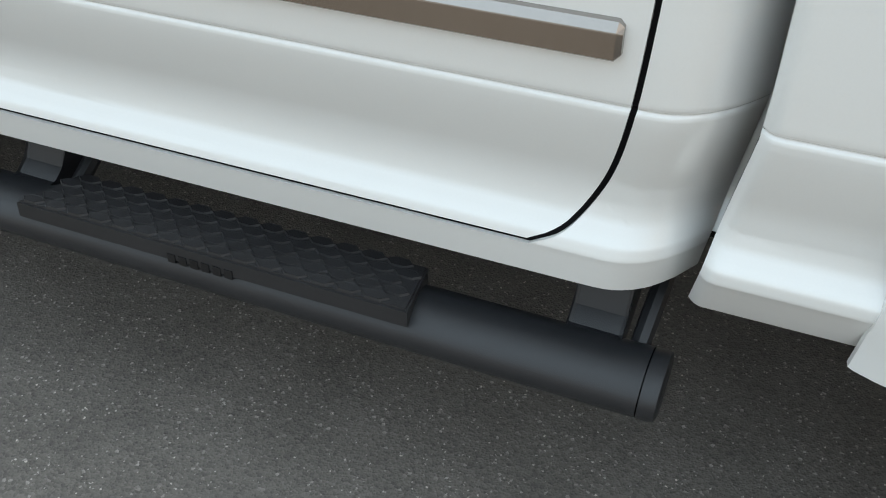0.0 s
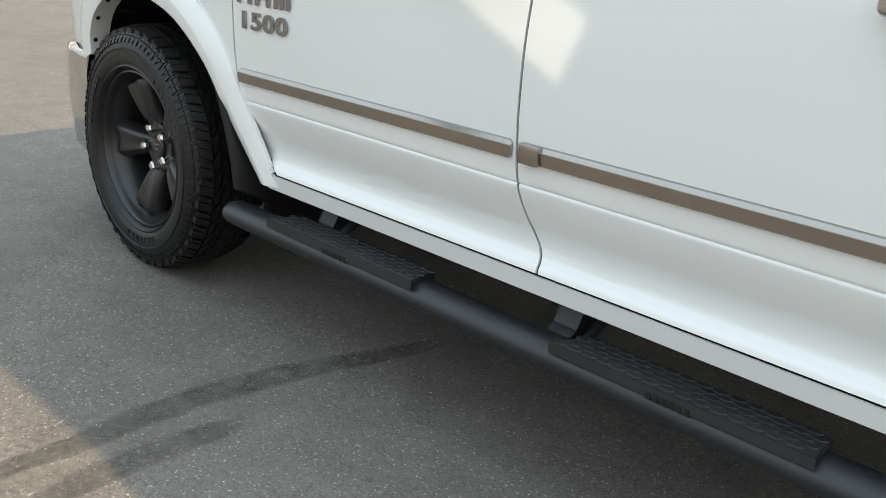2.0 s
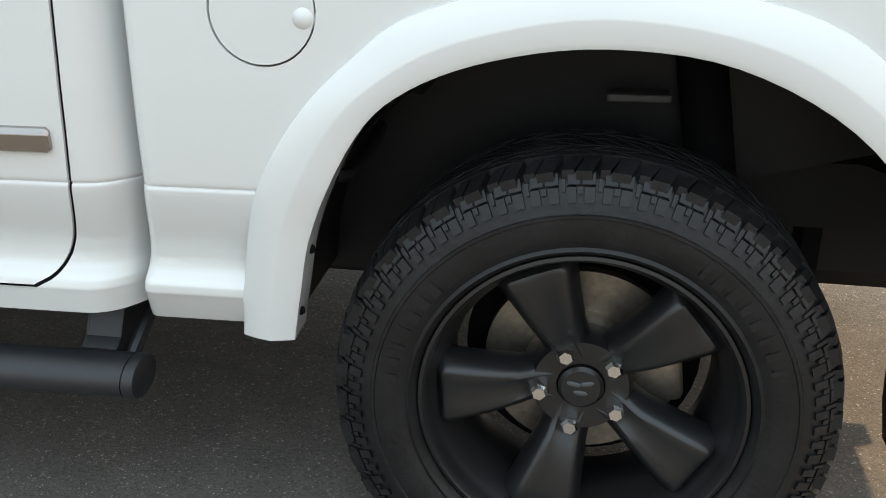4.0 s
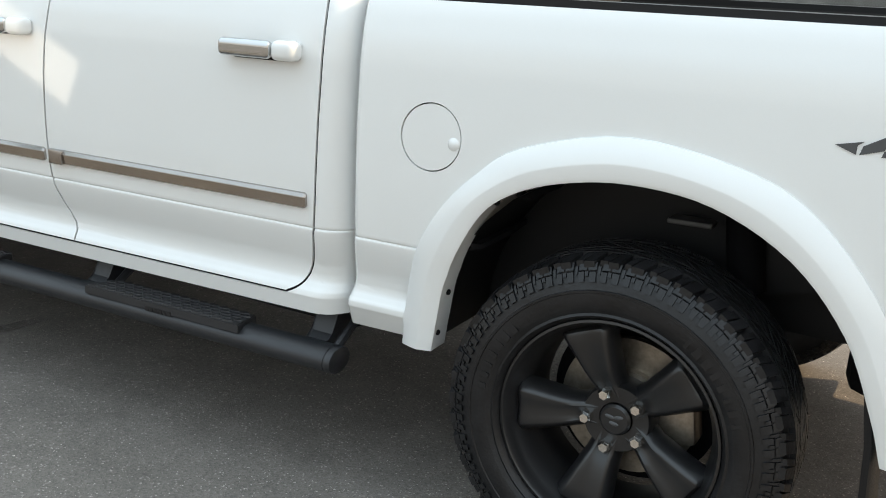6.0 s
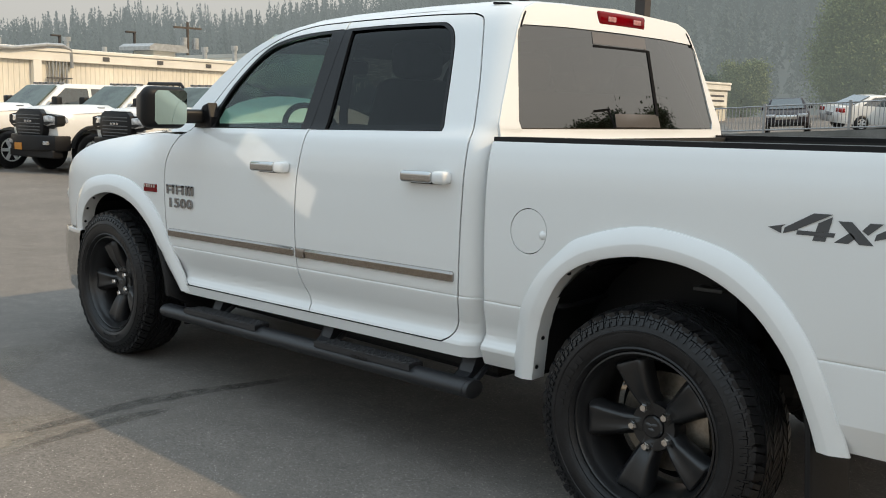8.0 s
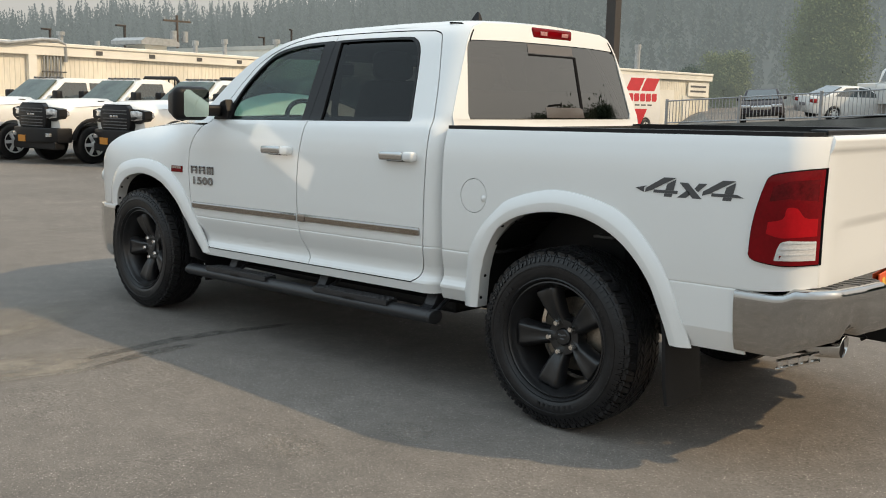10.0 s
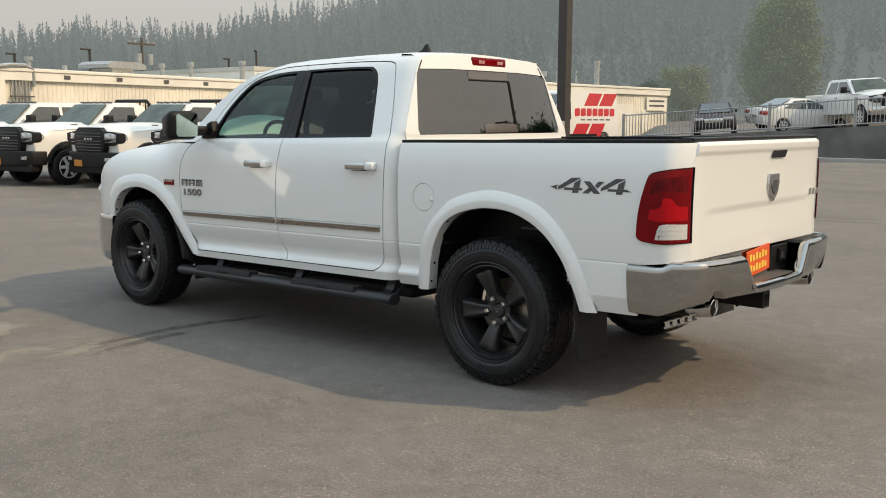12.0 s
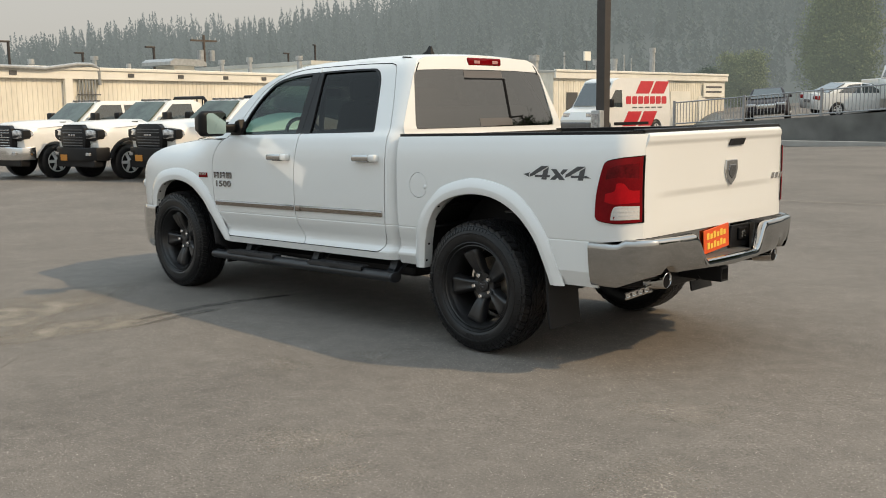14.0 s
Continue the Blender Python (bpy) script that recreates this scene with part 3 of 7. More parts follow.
def sedan(m, paint, label, chrome=True):
    """A saloon car: middle at the origin, front towards -y."""
    t = thing("saloon_car", label, "car", m)
    side = [(-2.3, 0.45), (-1.75, 0.28)] + arch(-1.38, 0.32, 0.36, 0.28) + arch(1.38, 0.32, 0.36, 0.28) + [(2.2, 0.32), (2.32, 0.62), (2.25, 0.98), (1.75, 1.02), (-0.95, 0.98), (-1.9, 0.85), (-2.25, 0.70)]
    bm = prism_bm(side, -0.90, 0.90, "x", 0.02)
    for co, no in (((0, -1.6, 0), (0, 1, 0)), ((0, 1.7, 0), (0, 1, 0)), ((0, 0, 0.72), (0, 0, 1))):
        bmesh.ops.bisect_plane(bm, geom=bm.verts[:] + bm.edges[:] + bm.faces[:], dist=1e-4, plane_co=co, plane_no=no)
    for v in bm.verts:
        v.co.x *= (1 - 0.22 * max(0.0, abs(v.co.y) - 1.65)) * (1 - 0.22 * max(0.0, v.co.z - 0.72))
    body = part("body", bm, paint, t, smooth=True)
    gh = [(-1.0, 0.97), (-0.25, 1.40), (0.15, 1.46), (0.85, 1.42), (1.75, 1.01)]
    cab = part("cabin", taper(prism_bm(gh, -0.83, 0.83, "x", 0.02), 0.97, 1.46, 0.25), paint, t, smooth=True)
    for wn_ in ([(-0.80, 1.02), (-0.22, 1.36), (0.20, 1.41), (0.22, 1.02)], [(0.28, 1.02), (0.26, 1.41), (0.78, 1.37), (1.35, 1.04)]):
        for sg in (-1, 1):
            a, b = sorted((sg * 0.825, sg * 0.845))
            part("side_window", taper(prism_bm(wn_, a, b, "x"), 0.97, 1.46, 0.25), FAR_GLASS, cab)
    for ql in ([(-0.98, 1.0), (-0.30, 1.39), (-0.33, 1.42), (-1.02, 1.01)], [(1.72, 1.04), (0.92, 1.41), (0.95, 1.43), (1.76, 1.05)]):
        part("screen", taper(prism_bm(ql, -0.70, 0.70, "x"), 0.97, 1.46, 0.22), FAR_GLASS, cab)
    for sg in (-1, 1):
        a, b = sorted((sg * 0.42, sg * 0.82))
        part("headlamp", box_bm(a, b, -2.26, -2.02, 0.64, 0.78, 0.03, 2), LAMP_LENS, t, smooth=True)
        part("tail_lamp", box_bm(a, b, 2.1, 2.30, 0.74, 0.92, 0.03, 2), FAR_RED, t, smooth=True)
        a, b = sorted((sg * 0.86, sg * 1.02))
        part("door_mirror", box_bm(a, b, -0.72, -0.55, 0.98, 1.10, 0.03, 2), paint, t, smooth=True)
        for y in (-1.38, 1.38):
            car_wheel(t, sg * 0.90, y, 0.32, sg, ALLOY, 0.2)
    part("grille", box_bm(-0.40, 0.40, -2.29, -2.15, 0.56, 0.74, 0.02, 2), FAR_CHROME if chrome else FAR_BLACK, t, smooth=True)
    part("lower_intake", box_bm(-0.6, 0.6, -2.31, -2.2, 0.34, 0.46, 0.01), FAR_BLACK, t)
    part("number_plate", box_bm(-0.26, 0.26, 2.30, 2.335, 0.60, 0.73, 0.004), LAMP_LENS, t)
    return t


# ---- raised lot behind a sloping retaining wall, with its railing ----
def lot_z(x):
    return 0.62 + 0.065 * (x + 18.3)


CONCRETE = mat("weathered_concrete", (0.14, 0.14, 0.132), 0.85, var=0.45, scale=0.8, fine=40, bump=0.006)
KERB = mat("kerb_concrete", (0.36, 0.35, 0.33), 0.8, var=0.15, scale=2, bump=0.004)
RAILS = mat("galvanised_rail", (0.33, 0.34, 0.35), 0.45, metal=0.6, var=0.12)
X0, X1, YW = -18.7, 33.0, 32.0
link_mesh("retaining_wall", [(X0, YW, -0.1), (X1, YW, -0.1), (X1, YW, lot_z(X1)), (X0, YW, lot_z(X0)), (X0, YW + 0.3, -0.1), (X1, YW + 0.3, -0.1), (X1, YW + 0.3, lot_z(X1)), (X0, YW + 0.3, lot_z(X0))],
          [(0, 1, 2, 3), (3, 2, 6, 7), (5, 4, 7, 6), (4, 0, 3, 7), (1, 5, 6, 2)], CONCRETE, label="stained concrete retaining wall", kind="structure", category="wall")
tagged(part("kerb", box_bm(-40, 34, YW - 1.5, YW - 1.32, -0.1, 0.13, 0.02), KERB, None, "pale concrete kerb along the wall"), kind="structure", category="kerb")
link_mesh("upper_lot", [(X0, YW + 0.3, lot_z(X0) - 0.03), (X1, YW + 0.3, lot_z(X1) - 0.03), (X1, 75, lot_z(X1) + 0.9), (X0 - 22, 75, lot_z(X0) + 0.5), (X0 - 0.5, YW + 6, lot_z(X0))], [(0, 1, 2, 3, 4)], ASPHALT, label="sloping asphalt of the upper lot", kind="structure", category="ground")
link_mesh("embankment", [(X0, YW, -0.1), (X0, YW + 0.3, lot_z(X0) - 0.03), (X0 - 0.5, YW + 6, lot_z(X0)), (X0 - 22, 75, lot_z(X0) + 0.5), (X0 - 24, 75, -0.1), (X0 - 2.5, YW + 6, -0.1)], [(0, 1, 2, 5), (5, 2, 3, 4)], CONCRETE, label="bare bank at the end of the upper lot", kind="structure", category="bank")
fence = thing("railing", "grey steel railing with thin uprights along the wall", "fence")
n_posts = 16
step = (X1 - X0) / n_posts
bar_mesh = box_bm(-0.011, 0.011, -0.011, 0.011, 0.10, 1.0)
bar_data = bpy.data.meshes.new("upright")
bar_mesh.to_mesh(bar_data)
bar_mesh.free()
bar_data.materials.append(RAILS)
for i in range(n_posts + 1):
    x = X0 + 0.1 + step * i
    part("post", box_bm(x - 0.05, x + 0.05, YW + 0.10, YW + 0.20, lot_z(x) - 0.3, lot_z(x) + 1.08, 0.008), RAILS, fence)
    if i < n_posts:
        for h in (0.10, 1.0):
            part("rail", tube_bm([(x, YW + 0.15, lot_z(x) + h), (x + step, YW + 0.15, lot_z(x + step) + h)], 0.028, 8), RAILS, fence)
        if i < 10:
            for k in range(1, 22):
                xx = x + step * k / 22
                b = new("upright", bar_data)
                b.parent = fence
                b.location = (xx, YW + 0.15, lot_z(xx))
        else:
            bm = bmesh.new()
            for k in range(1, 22):
                xx = x + step * k / 22
                box_bm(xx - 0.011, xx + 0.011, YW + 0.139, YW + 0.161, lot_z(xx) + 0.1, lot_z(xx) + 1.0, bm=bm)
            tagged(part("uprights", bm, RAILS, fence), kind="stuff")

slope = math.degrees(math.atan(0.065))
sedan(pose(-16.45, 36.6, lot_z(-16.4) + 0.02, 0, -slope, 24), PAINT_M, "dark maroon-grey saloon car behind the railing", True)
sedan(pose(-13.4, 38.6, lot_z(-13.6) + 0.04, 0, -slope, 143), PAINT_W, "white saloon car behind the railing", False)
work_truck(pose(-9.3, 36.9, lot_z(-9.3) + 0.03, 0, -slope, 45), True, True, "white crew-cab pickup truck behind the railing", "parked_pickup", rack=False, dark_flares=False, bars=False)
sedan(pose(-11.9, 42.0, lot_z(-11.9) + 0.1, 0, -slope, 100), PAINT_G, "dark saloon car behind the railing", False)
sedan(pose(-6.2, 38.5, lot_z(-6.2) + 0.05, 0, -slope, 20), PAINT_G, "dark saloon car behind the railing", False)


# ---- delivery van ----
def van(m):
    t = thing("delivery_van", "white high-roof van with red diagonal stripes parked beyond the lot", "van", m)
    side = [(-2.65, 0.40), (-2.25, 0.35)] + arch(-1.75, 0.36, 0.42, 0.32) + arch(1.75, 0.36, 0.42, 0.32) + [(2.75, 0.35), (2.80, 0.9), (2.72, 2.35), (2.55, 2.52), (-0.75, 2.52), (-1.15, 2.40), (-1.95, 1.30), (-2.45, 1.12), (-2.68, 0.80)]
    bm = prism_bm(side, -1.0, 1.0, "x")
    body = part("body", taper(bm, 1.0, 2.5, 0.10), PAINT_W, t)
    part("windscreen", taper(prism_bm([(-1.93, 1.36), (-1.22, 2.30), (-1.25, 2.33), (-1.96, 1.38)], -0.90, 0.90, "x"), 1.0, 2.5, 0.10), FAR_GLASS, t)
    for sg in (-1, 1):
        a, b = sorted((sg * 0.985, sg * 1.004))
        part("side_window", taper(prism_bm([(-1.60, 1.35), (-1.05, 2.02), (-0.62, 2.02), (-0.62, 1.30)], a, b, "x"), 1.0, 2.5, 0.10), FAR_GLASS, t)
        for z0, z1, s in ((1.87, 2.40, 0.40), (0.50, 1.12, 0.42)):
            for k in (0, 1):
                y0 = (0.31 if z0 > 1.5 else -0.65) + (1.08 if z0 > 1.5 else 1.10) * k
                part("red_stripe", taper(prism_bm([(y0, z0), (y0 + 0.95, z0), (y0 + 0.95 + s, z1), (y0 + s, z1)], *sorted((sg * 0.99, sg * 1.006)), "x"), 1.0, 2.5, 0.10), VAN_RED, t)
        bm = bmesh.new()
        for k in range(7):
            y = -0.36 + 0.42 * k
            prism_bm([(y, 1.43), (y + 0.30, 1.43), (y + 0.36, 1.50), (y + 0.36, 1.76), (y + 0.06, 1.76), (y, 1.69)], *sorted((sg * 0.99, sg * 1.006)), "x", 0, bm)
        part("dealer_lettering", taper(bm, 1.0, 2.5, 0.10), VAN_RED, t, "red lettering reduced to bars")
        bm = bmesh.new()
        for k in range(5):
            box_bm(*sorted((sg * 0.985, sg * 1.004)), 0.05 + 0.45 * k, 0.38 + 0.45 * k, 1.25, 1.31, bm=bm)
        part("small_lettering", taper(bm, 1.0, 2.5, 0.10), DARKGREY, t)
        a, b = sorted((sg * 0.55, sg * 0.92))
        part("headlamp", box_bm(a, b, -2.60, -2.25, 0.88, 1.10, 0.04, 2), LAMP_LENS, t, smooth=True)
        a, b = sorted((sg * 1.0, sg * 1.2))
        part("door_mirror", box_bm(a, b, -1.55, -1.40, 1.30, 1.65, 0.04, 2), FAR_BLACK, t, smooth=True)
        for y in (-1.75, 1.75):
            car_wheel(t, sg * 1.0, y, 0.36, sg, ALLOY, 0.2)
        part("side_moulding", box_bm(*sorted((sg * 0.99, sg * 1.01)), -1.2, 1.2, 0.55, 0.68, 0.005), FAR_BLACK, t)
    part("bumper", box_bm(-0.95, 0.95, -2.75, -2.45, 0.38, 0.70, 0.06, 3), DARKGREY, t, smooth=True)
    return t


VAN_RED = mat("red_vinyl", (0.55, 0.035, 0.045), 0.35, var=0.06)
van(pose(-22.9, 34.0, 0.0, 0, 0, -8) @ Matrix.Diagonal((1, 1, 1.10, 1)))

# ---- metal buildings ----
SIDING = mat("cream_metal_siding", (0.78, 0.74, 0.64), 0.5, var=0.10, scale=0.5, fine=8, stretch=(1, 1, 0.25), rand=0.03)
FASCIA = mat("cream_fascia", (0.80, 0.78, 0.71), 0.5, var=0.08, scale=0.8)
ROOFM = mat("pale_metal_roof", (0.50, 0.49, 0.45), 0.5, var=0.12, scale=0.4)
DUCT = mat("galvanised_duct", (0.42, 0.43, 0.43), 0.4, metal=0.5, var=0.15)


def shed(name, a, b, high, back, label, fas=0.55):
    """A ribbed metal building: front wall from a to b, roof falling away behind."""
    a, b = Vector((*a, 0)), Vector((*b, 0))
    d = (b - a).normalized()
    n = Vector((d.y, -d.x, 0))
    length = (b - a).length
    t = thing(name, label, "building", Matrix.Translation((a.x, a.y, -0.25)) @ Matrix(((d.x, n.x, 0, 0), (d.y, n.y, 0, 0), (0, 0, 1, 0), (0, 0, 0, 1))))
    h = high + 0.25
    panel = 1.0
    i = 0
    x = 0.0
    while x < length - 0.01:
        x1 = min(length, x + panel)
        bm = bmesh.new()
        pts = []
        w = x1 - x
        for k in range(4):
            s = x + w * k / 4
            pts += [(s, 0.0), (s + w * 0.17, 0.0), (s + w * 0.185, 0.022), (s + w * 0.235, 0.022)]
        pts.append((x1, 0.0))
        lo, hi = [bm.verts.new((u, v, 0)) for u, v in pts], [bm.verts.new((u, v, h - fas + 0.05)) for u, v in pts]
        for k in range(len(pts) - 1):
            bm.faces.new((lo[k], lo[k + 1], hi[k + 1], hi[k]))
        part("wall_panel", bm, SIDING, t)
        x = x1
        i += 1
    part("end_wall", box_bm(-0.05, 0.02, -back, -0.02, 0, h - 0.1), SIDING, t)
    part("end_wall", box_bm(length - 0.02, length + 0.05, -back, -0.02, 0, h - 0.1), SIDING, t)
    part("back_wall", box_bm(-0.05, length + 0.05, -back - 0.1, -back, 0, h - 0.1), SIDING, t)
    fa = part("fascia", box_bm(-0.1, length + 0.1, 0.04, 0.20, h - fas, h - 0.16, 0.02), FASCIA, t)
    part("gutter", box_bm(-0.1, length + 0.1, 0.06, 0.26, h - 0.158, h, 0.03), FASCIA, fa)
    part("roof", prism_bm([(0.16, h - 0.10), (-back * 0.5, h + 0.32), (-back, h - 0.1), (-back, h - 0.2), (0.16, h - 0.2)], -0.1, length + 0.1, "x"), ROOFM, t)
    return t, h


left_b, hb = shed("workshop_building", (-36.5, 1.5), (-43.6, 37.0), 3.52, 16, "long cream metal workshop with ribbed walls")
right_b, hb2 = shed("far_workshop_building", (-33.6, 43.0), (-33.5, 64.0), 3.75, 14, "cream metal workshop with a door and wall signs")
for u in (4.5, 10.5, 16.7, 19.8, 22.9, 25.8, 29.0):
    part("soffit_vent", box_bm(u, u + 0.35, 0.205, 0.23, hb - 0.42, hb - 0.24), DARKGREY, left_b)
part("downpipe", tube_bm([(4.6, 0.10, 0), (4.6, 0.10, hb - 0.5)], 0.06, 8), DUCT, left_b)
part("wall_pilaster", box_bm(13.2, 13.6, 0.04, 0.22, 0, hb - 0.55, 0.01), FASCIA, left_b)
for k in range(6):
    part("conduit", tube_bm([(14.02 + 0.17 * k, 0.12, 0), (14.02 + 0.17 * k, 0.12, hb - 0.35 + 0.05 * k)], 0.045, 8), DUCT, left_b)
for z in (1.6, 2.5):
    part("conduit_clip", box_bm(13.9, 15.1, 0.10, 0.20, z, z + 0.06), DARKGREY, left_b)
part("conduit", tube_bm([(15.1, 0.16, hb - 0.8), (15.05, 0.18, hb - 0.05), (14.6, 0.25, hb + 0.12), (13.8, 0.3, hb + 0.10), (12.2, 0.3, hb - 0.12), (8.0, 0.3, hb - 0.05)], 0.09, 10), DUCT, left_b, smooth=True)
part("vent_pipe", tube_bm([(15.4, -0.5, hb - 0.2), (15.4, -0.5, hb + 0.38)], 0.10, 10), DUCT, left_b)
part("vent_cowl", tube_bm([(15.4, -0.5, hb + 0.38), (15.4, -0.5, hb + 0.55)], 0.18, 12), DUCT, left_b)
rt = part("roof_unit", box_bm(21.2, 22.6, -3.0, -1.6, hb, hb + 0.32), FASCIA, left_b)
part("unit_hood", prism_bm([(20.6, hb + 0.32), (23.1, hb + 0.32), (23.1, hb + 0.50), (22.8, hb + 0.66), (20.9, hb + 0.66), (20.6, hb + 0.50)], -3.4, -1.2, "y"), DUCT, rt)
for u, hh, r in ((25.0, 0.55, 0.12), (27.2, 0.75, 0.12), (13.1, 0.2, 0.1), (18.6, 0.15, 0.08), (31.5, 1.0, 0.15)):
    v = part("roof_vent", tube_bm([(u, -2.0, hb - 0.1), (u, -2.0, hb + hh)], r, 10), DUCT, left_b)
    part("vent_cap", tube_bm([(u, -2.0, hb + hh - 0.05), (u, -2.0, hb + hh + 0.2)], r * 1.5, 10), DUCT, v)
flat = thing("flat_roof_building", "pale low building with a flat roof behind the workshop", "building")
part("wall", box_bm(-62, -46, 34, 52, -0.3, 4.3), FASCIA, flat)
part("parapet", box_bm(-62.1, -45.9, 33.9, 52.1, 4.3, 4.55), ROOFM, flat)
for u, z0, w in ((1.2, 0.9, 1.1), (9.5, 0.2, 1.6)):
    part("wall_opening", box_bm(u, u + w, 0.04, 0.07, z0 + 0.6, z0 + 1.7), DARKGREY, right_b)
part("roller_door", box_bm(13.2, 15.8, 0.04, 0.09, 0.25, 2.7, 0.01), FASCIA, right_b)
part("door", box_bm(17.0, 18.0, 0.04, 0.09, 0.25, 2.35, 0.01), FASCIA, right_b)
sg_ = part("wall_sign", box_bm(17.6, 20.6, 0.10, 0.18, 2.3, 3.3, 0.01), FASCIA, right_b, "cream sign board with two dark lines")
for z in (2.95, 2.60):
    part("sign_bars", box_bm(17.9, 20.2, 0.18, 0.19, z, z + 0.14), DARKGREY, sg_)
for u, hh, r, cap in ((0.5, 0.7, 0.28, 0.34), (3.6, 1.0, 0.06, 0.06), (7.2, 0.6, 0.12, 0.3), (9.2, 0.7, 0.22, 0.25), (10.4, 1.0, 0.05, 0.05), (11.3, 0.8, 0.05, 0.05), (14.0, 1.6, 0.20, 0.24)):
    v = part("roof_vent", tube_bm([(u, -2.0, hb2 - 0.1), (u, -2.0, hb2 + hh)], r, 10), DUCT, right_b)
    part("vent_cap", tube_bm([(u, -2.0, hb2 + hh - 0.1), (u, -2.0, hb2 + hh + 0.25)], cap, 10), DUCT, v)
part("aerial_sign", box_bm(5.8, 6.5, -2.1, -2.0, hb2 + 0.75, hb2 + 1.35), FASCIA, right_b)
part("sign_post", tube_bm([(6.1, -2.05, hb2 - 0.1), (6.1, -2.05, hb2 + 0.8)], 0.05, 8), DARKGREY, right_b)

# ---- poles ----
BROWN = mat("dark_bronze_steel", (0.045, 0.038, 0.034), 0.5, var=0.15, bump=0.001)
pole = thing("light_pole", "tall dark bronze square light pole with a meter box", "light pole", pose(-9.27, 13.57, 0))
pole.location.z = ground_z(-9.27, 13.57)
part("shaft", box_bm(-0.115, 0.115, -0.115, 0.115, 0.0, 9.5, 0.012), BROWN, pole)
part("base", box_bm(-0.30, 0.30, -0.30, 0.30, 0.0, 0.75, 0.03), KERB, pole, "round-edged concrete foot")
mb = part("meter_box", box_bm(-0.13, 0.13, -0.30, -0.12, 0.95, 1.45, 0.02), DUCT, pole, "grey meter box")
part("box_cover", box_bm(-0.09, 0.09, -0.325, -0.30, 1.02, 1.38, 0.01), LAMP_LENS, mb)
part("lamp_head", box_bm(-0.25, 0.25, -1.2, -0.15, 9.35, 9.52, 0.04), BROWN, pole)
WOOD = mat("weathered_pole_wood", (0.10, 0.08, 0.065), 0.85, var=0.2)
util = thing("utility_pole", "wooden utility pole with transformers", "utility pole", pose(-71, 42, -0.2))
part("shaft", tube_bm([(0, 0, 0), (0, 0, 8.1)], [0.16, 0.11], 10), WOOD, util)
part("cross_arm", box_bm(-0.08, 0.08, -1.3, 1.3, 7.55, 7.7), WOOD, util)
for y in (-0.55, 0.55):
    part("transformer", tube_bm([(0.3, y, 5.9), (0.3, y, 6.8)], 0.28, 14), DUCT, util)
for y in (-1.15, -0.6, 0.6, 1.15):
    part("insulator", tube_bm([(0, y, 7.7), (0, y, 7.92)], 0.06, 8), DUCT, util)
for x, y, h, a in ((-65.3, 22.9, 6.5, 0), (-72.3, 31.6, 6.3, 10), (-65.4, 34.0, 6.5, 5), (-75.8, 54.6, 7.1, 15), (-74.2, 56.7, 7.9, 40)):
    lp = thing("small_light_pole", "slim dark light pole with a box head", "light pole", pose(x, y, -0.2, 0, 0, a), "light poles behind the workshop")
    part("shaft", tube_bm([(0, 0, 0), (0, 0, h)], 0.10, 8), BROWN, lp)
    part("lamp_head", box_bm(-0.10, 0.10, -0.75, 0.1, h - 0.04, h + 0.10, 0.03), BROWN, lp)


# ---- trees ----
def leaf_mat(name, col, haze=0.0):
    m = bpy.data.materials.new(name)
    m.use_nodes = True
    n, l = m.node_tree.nodes, m.node_tree.links
    p = n["Principled BSDF"]
    geo, ramp, nz = n.new("ShaderNodeNewGeometry"), n.new("ShaderNodeValToRGB"), n.new("ShaderNodeTexNoise")
    nz.inputs["Scale"].default_value = 0.35
    mixv = n.new("ShaderNodeMath")
    mixv.operation = "MULTIPLY_ADD"
    mixv.inputs[1].default_value = 0.5
    sc = n.new("ShaderNodeMath")
    sc.operation = "MULTIPLY"
    sc.inputs[1].default_value = 0.5
    l.new(geo.outputs["Random Per Island"], sc.inputs[0])
    l.new(nz.outputs["Fac"], mixv.inputs[0])
    l.new(sc.outputs[0], mixv.inputs[2])
    ramp.color_ramp.elements[0].color = (*[c * 0.70 for c in col], 1)
    ramp.color_ramp.elements[1].color = (*[c * 1.3 for c in col], 1)
    l.new(mixv.outputs[0], ramp.inputs["Fac"])
    l.new(ramp.outputs["Color"], p.inputs["Base Color"])
    p.inputs["Roughness"].default_value = 0.7
    p.inputs["Subsurface Weight"].default_value = 0.0
    # haze is painted in: a flat grey-blue glow mixed over the leaf colour
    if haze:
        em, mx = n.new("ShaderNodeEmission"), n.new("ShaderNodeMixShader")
        em.inputs["Color"].default_value, em.inputs["Strength"].default_value = HAZE_GLOW, 1.0
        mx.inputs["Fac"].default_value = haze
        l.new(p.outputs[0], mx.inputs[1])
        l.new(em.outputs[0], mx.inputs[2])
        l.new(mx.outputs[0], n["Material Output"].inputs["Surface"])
    return m


# emission colour that stands in for smoke in front of trees and hill
HAZE_GLOW = (0.236, 0.270, 0.274, 1)
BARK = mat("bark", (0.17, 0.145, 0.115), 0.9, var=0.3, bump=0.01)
# LEAF and LEAF_D also carry some of the painted haze glow
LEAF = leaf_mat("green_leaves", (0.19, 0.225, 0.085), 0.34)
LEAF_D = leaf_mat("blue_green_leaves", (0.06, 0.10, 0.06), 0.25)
LEAF_N = leaf_mat("dark_leaves", (0.05, 0.075, 0.03))


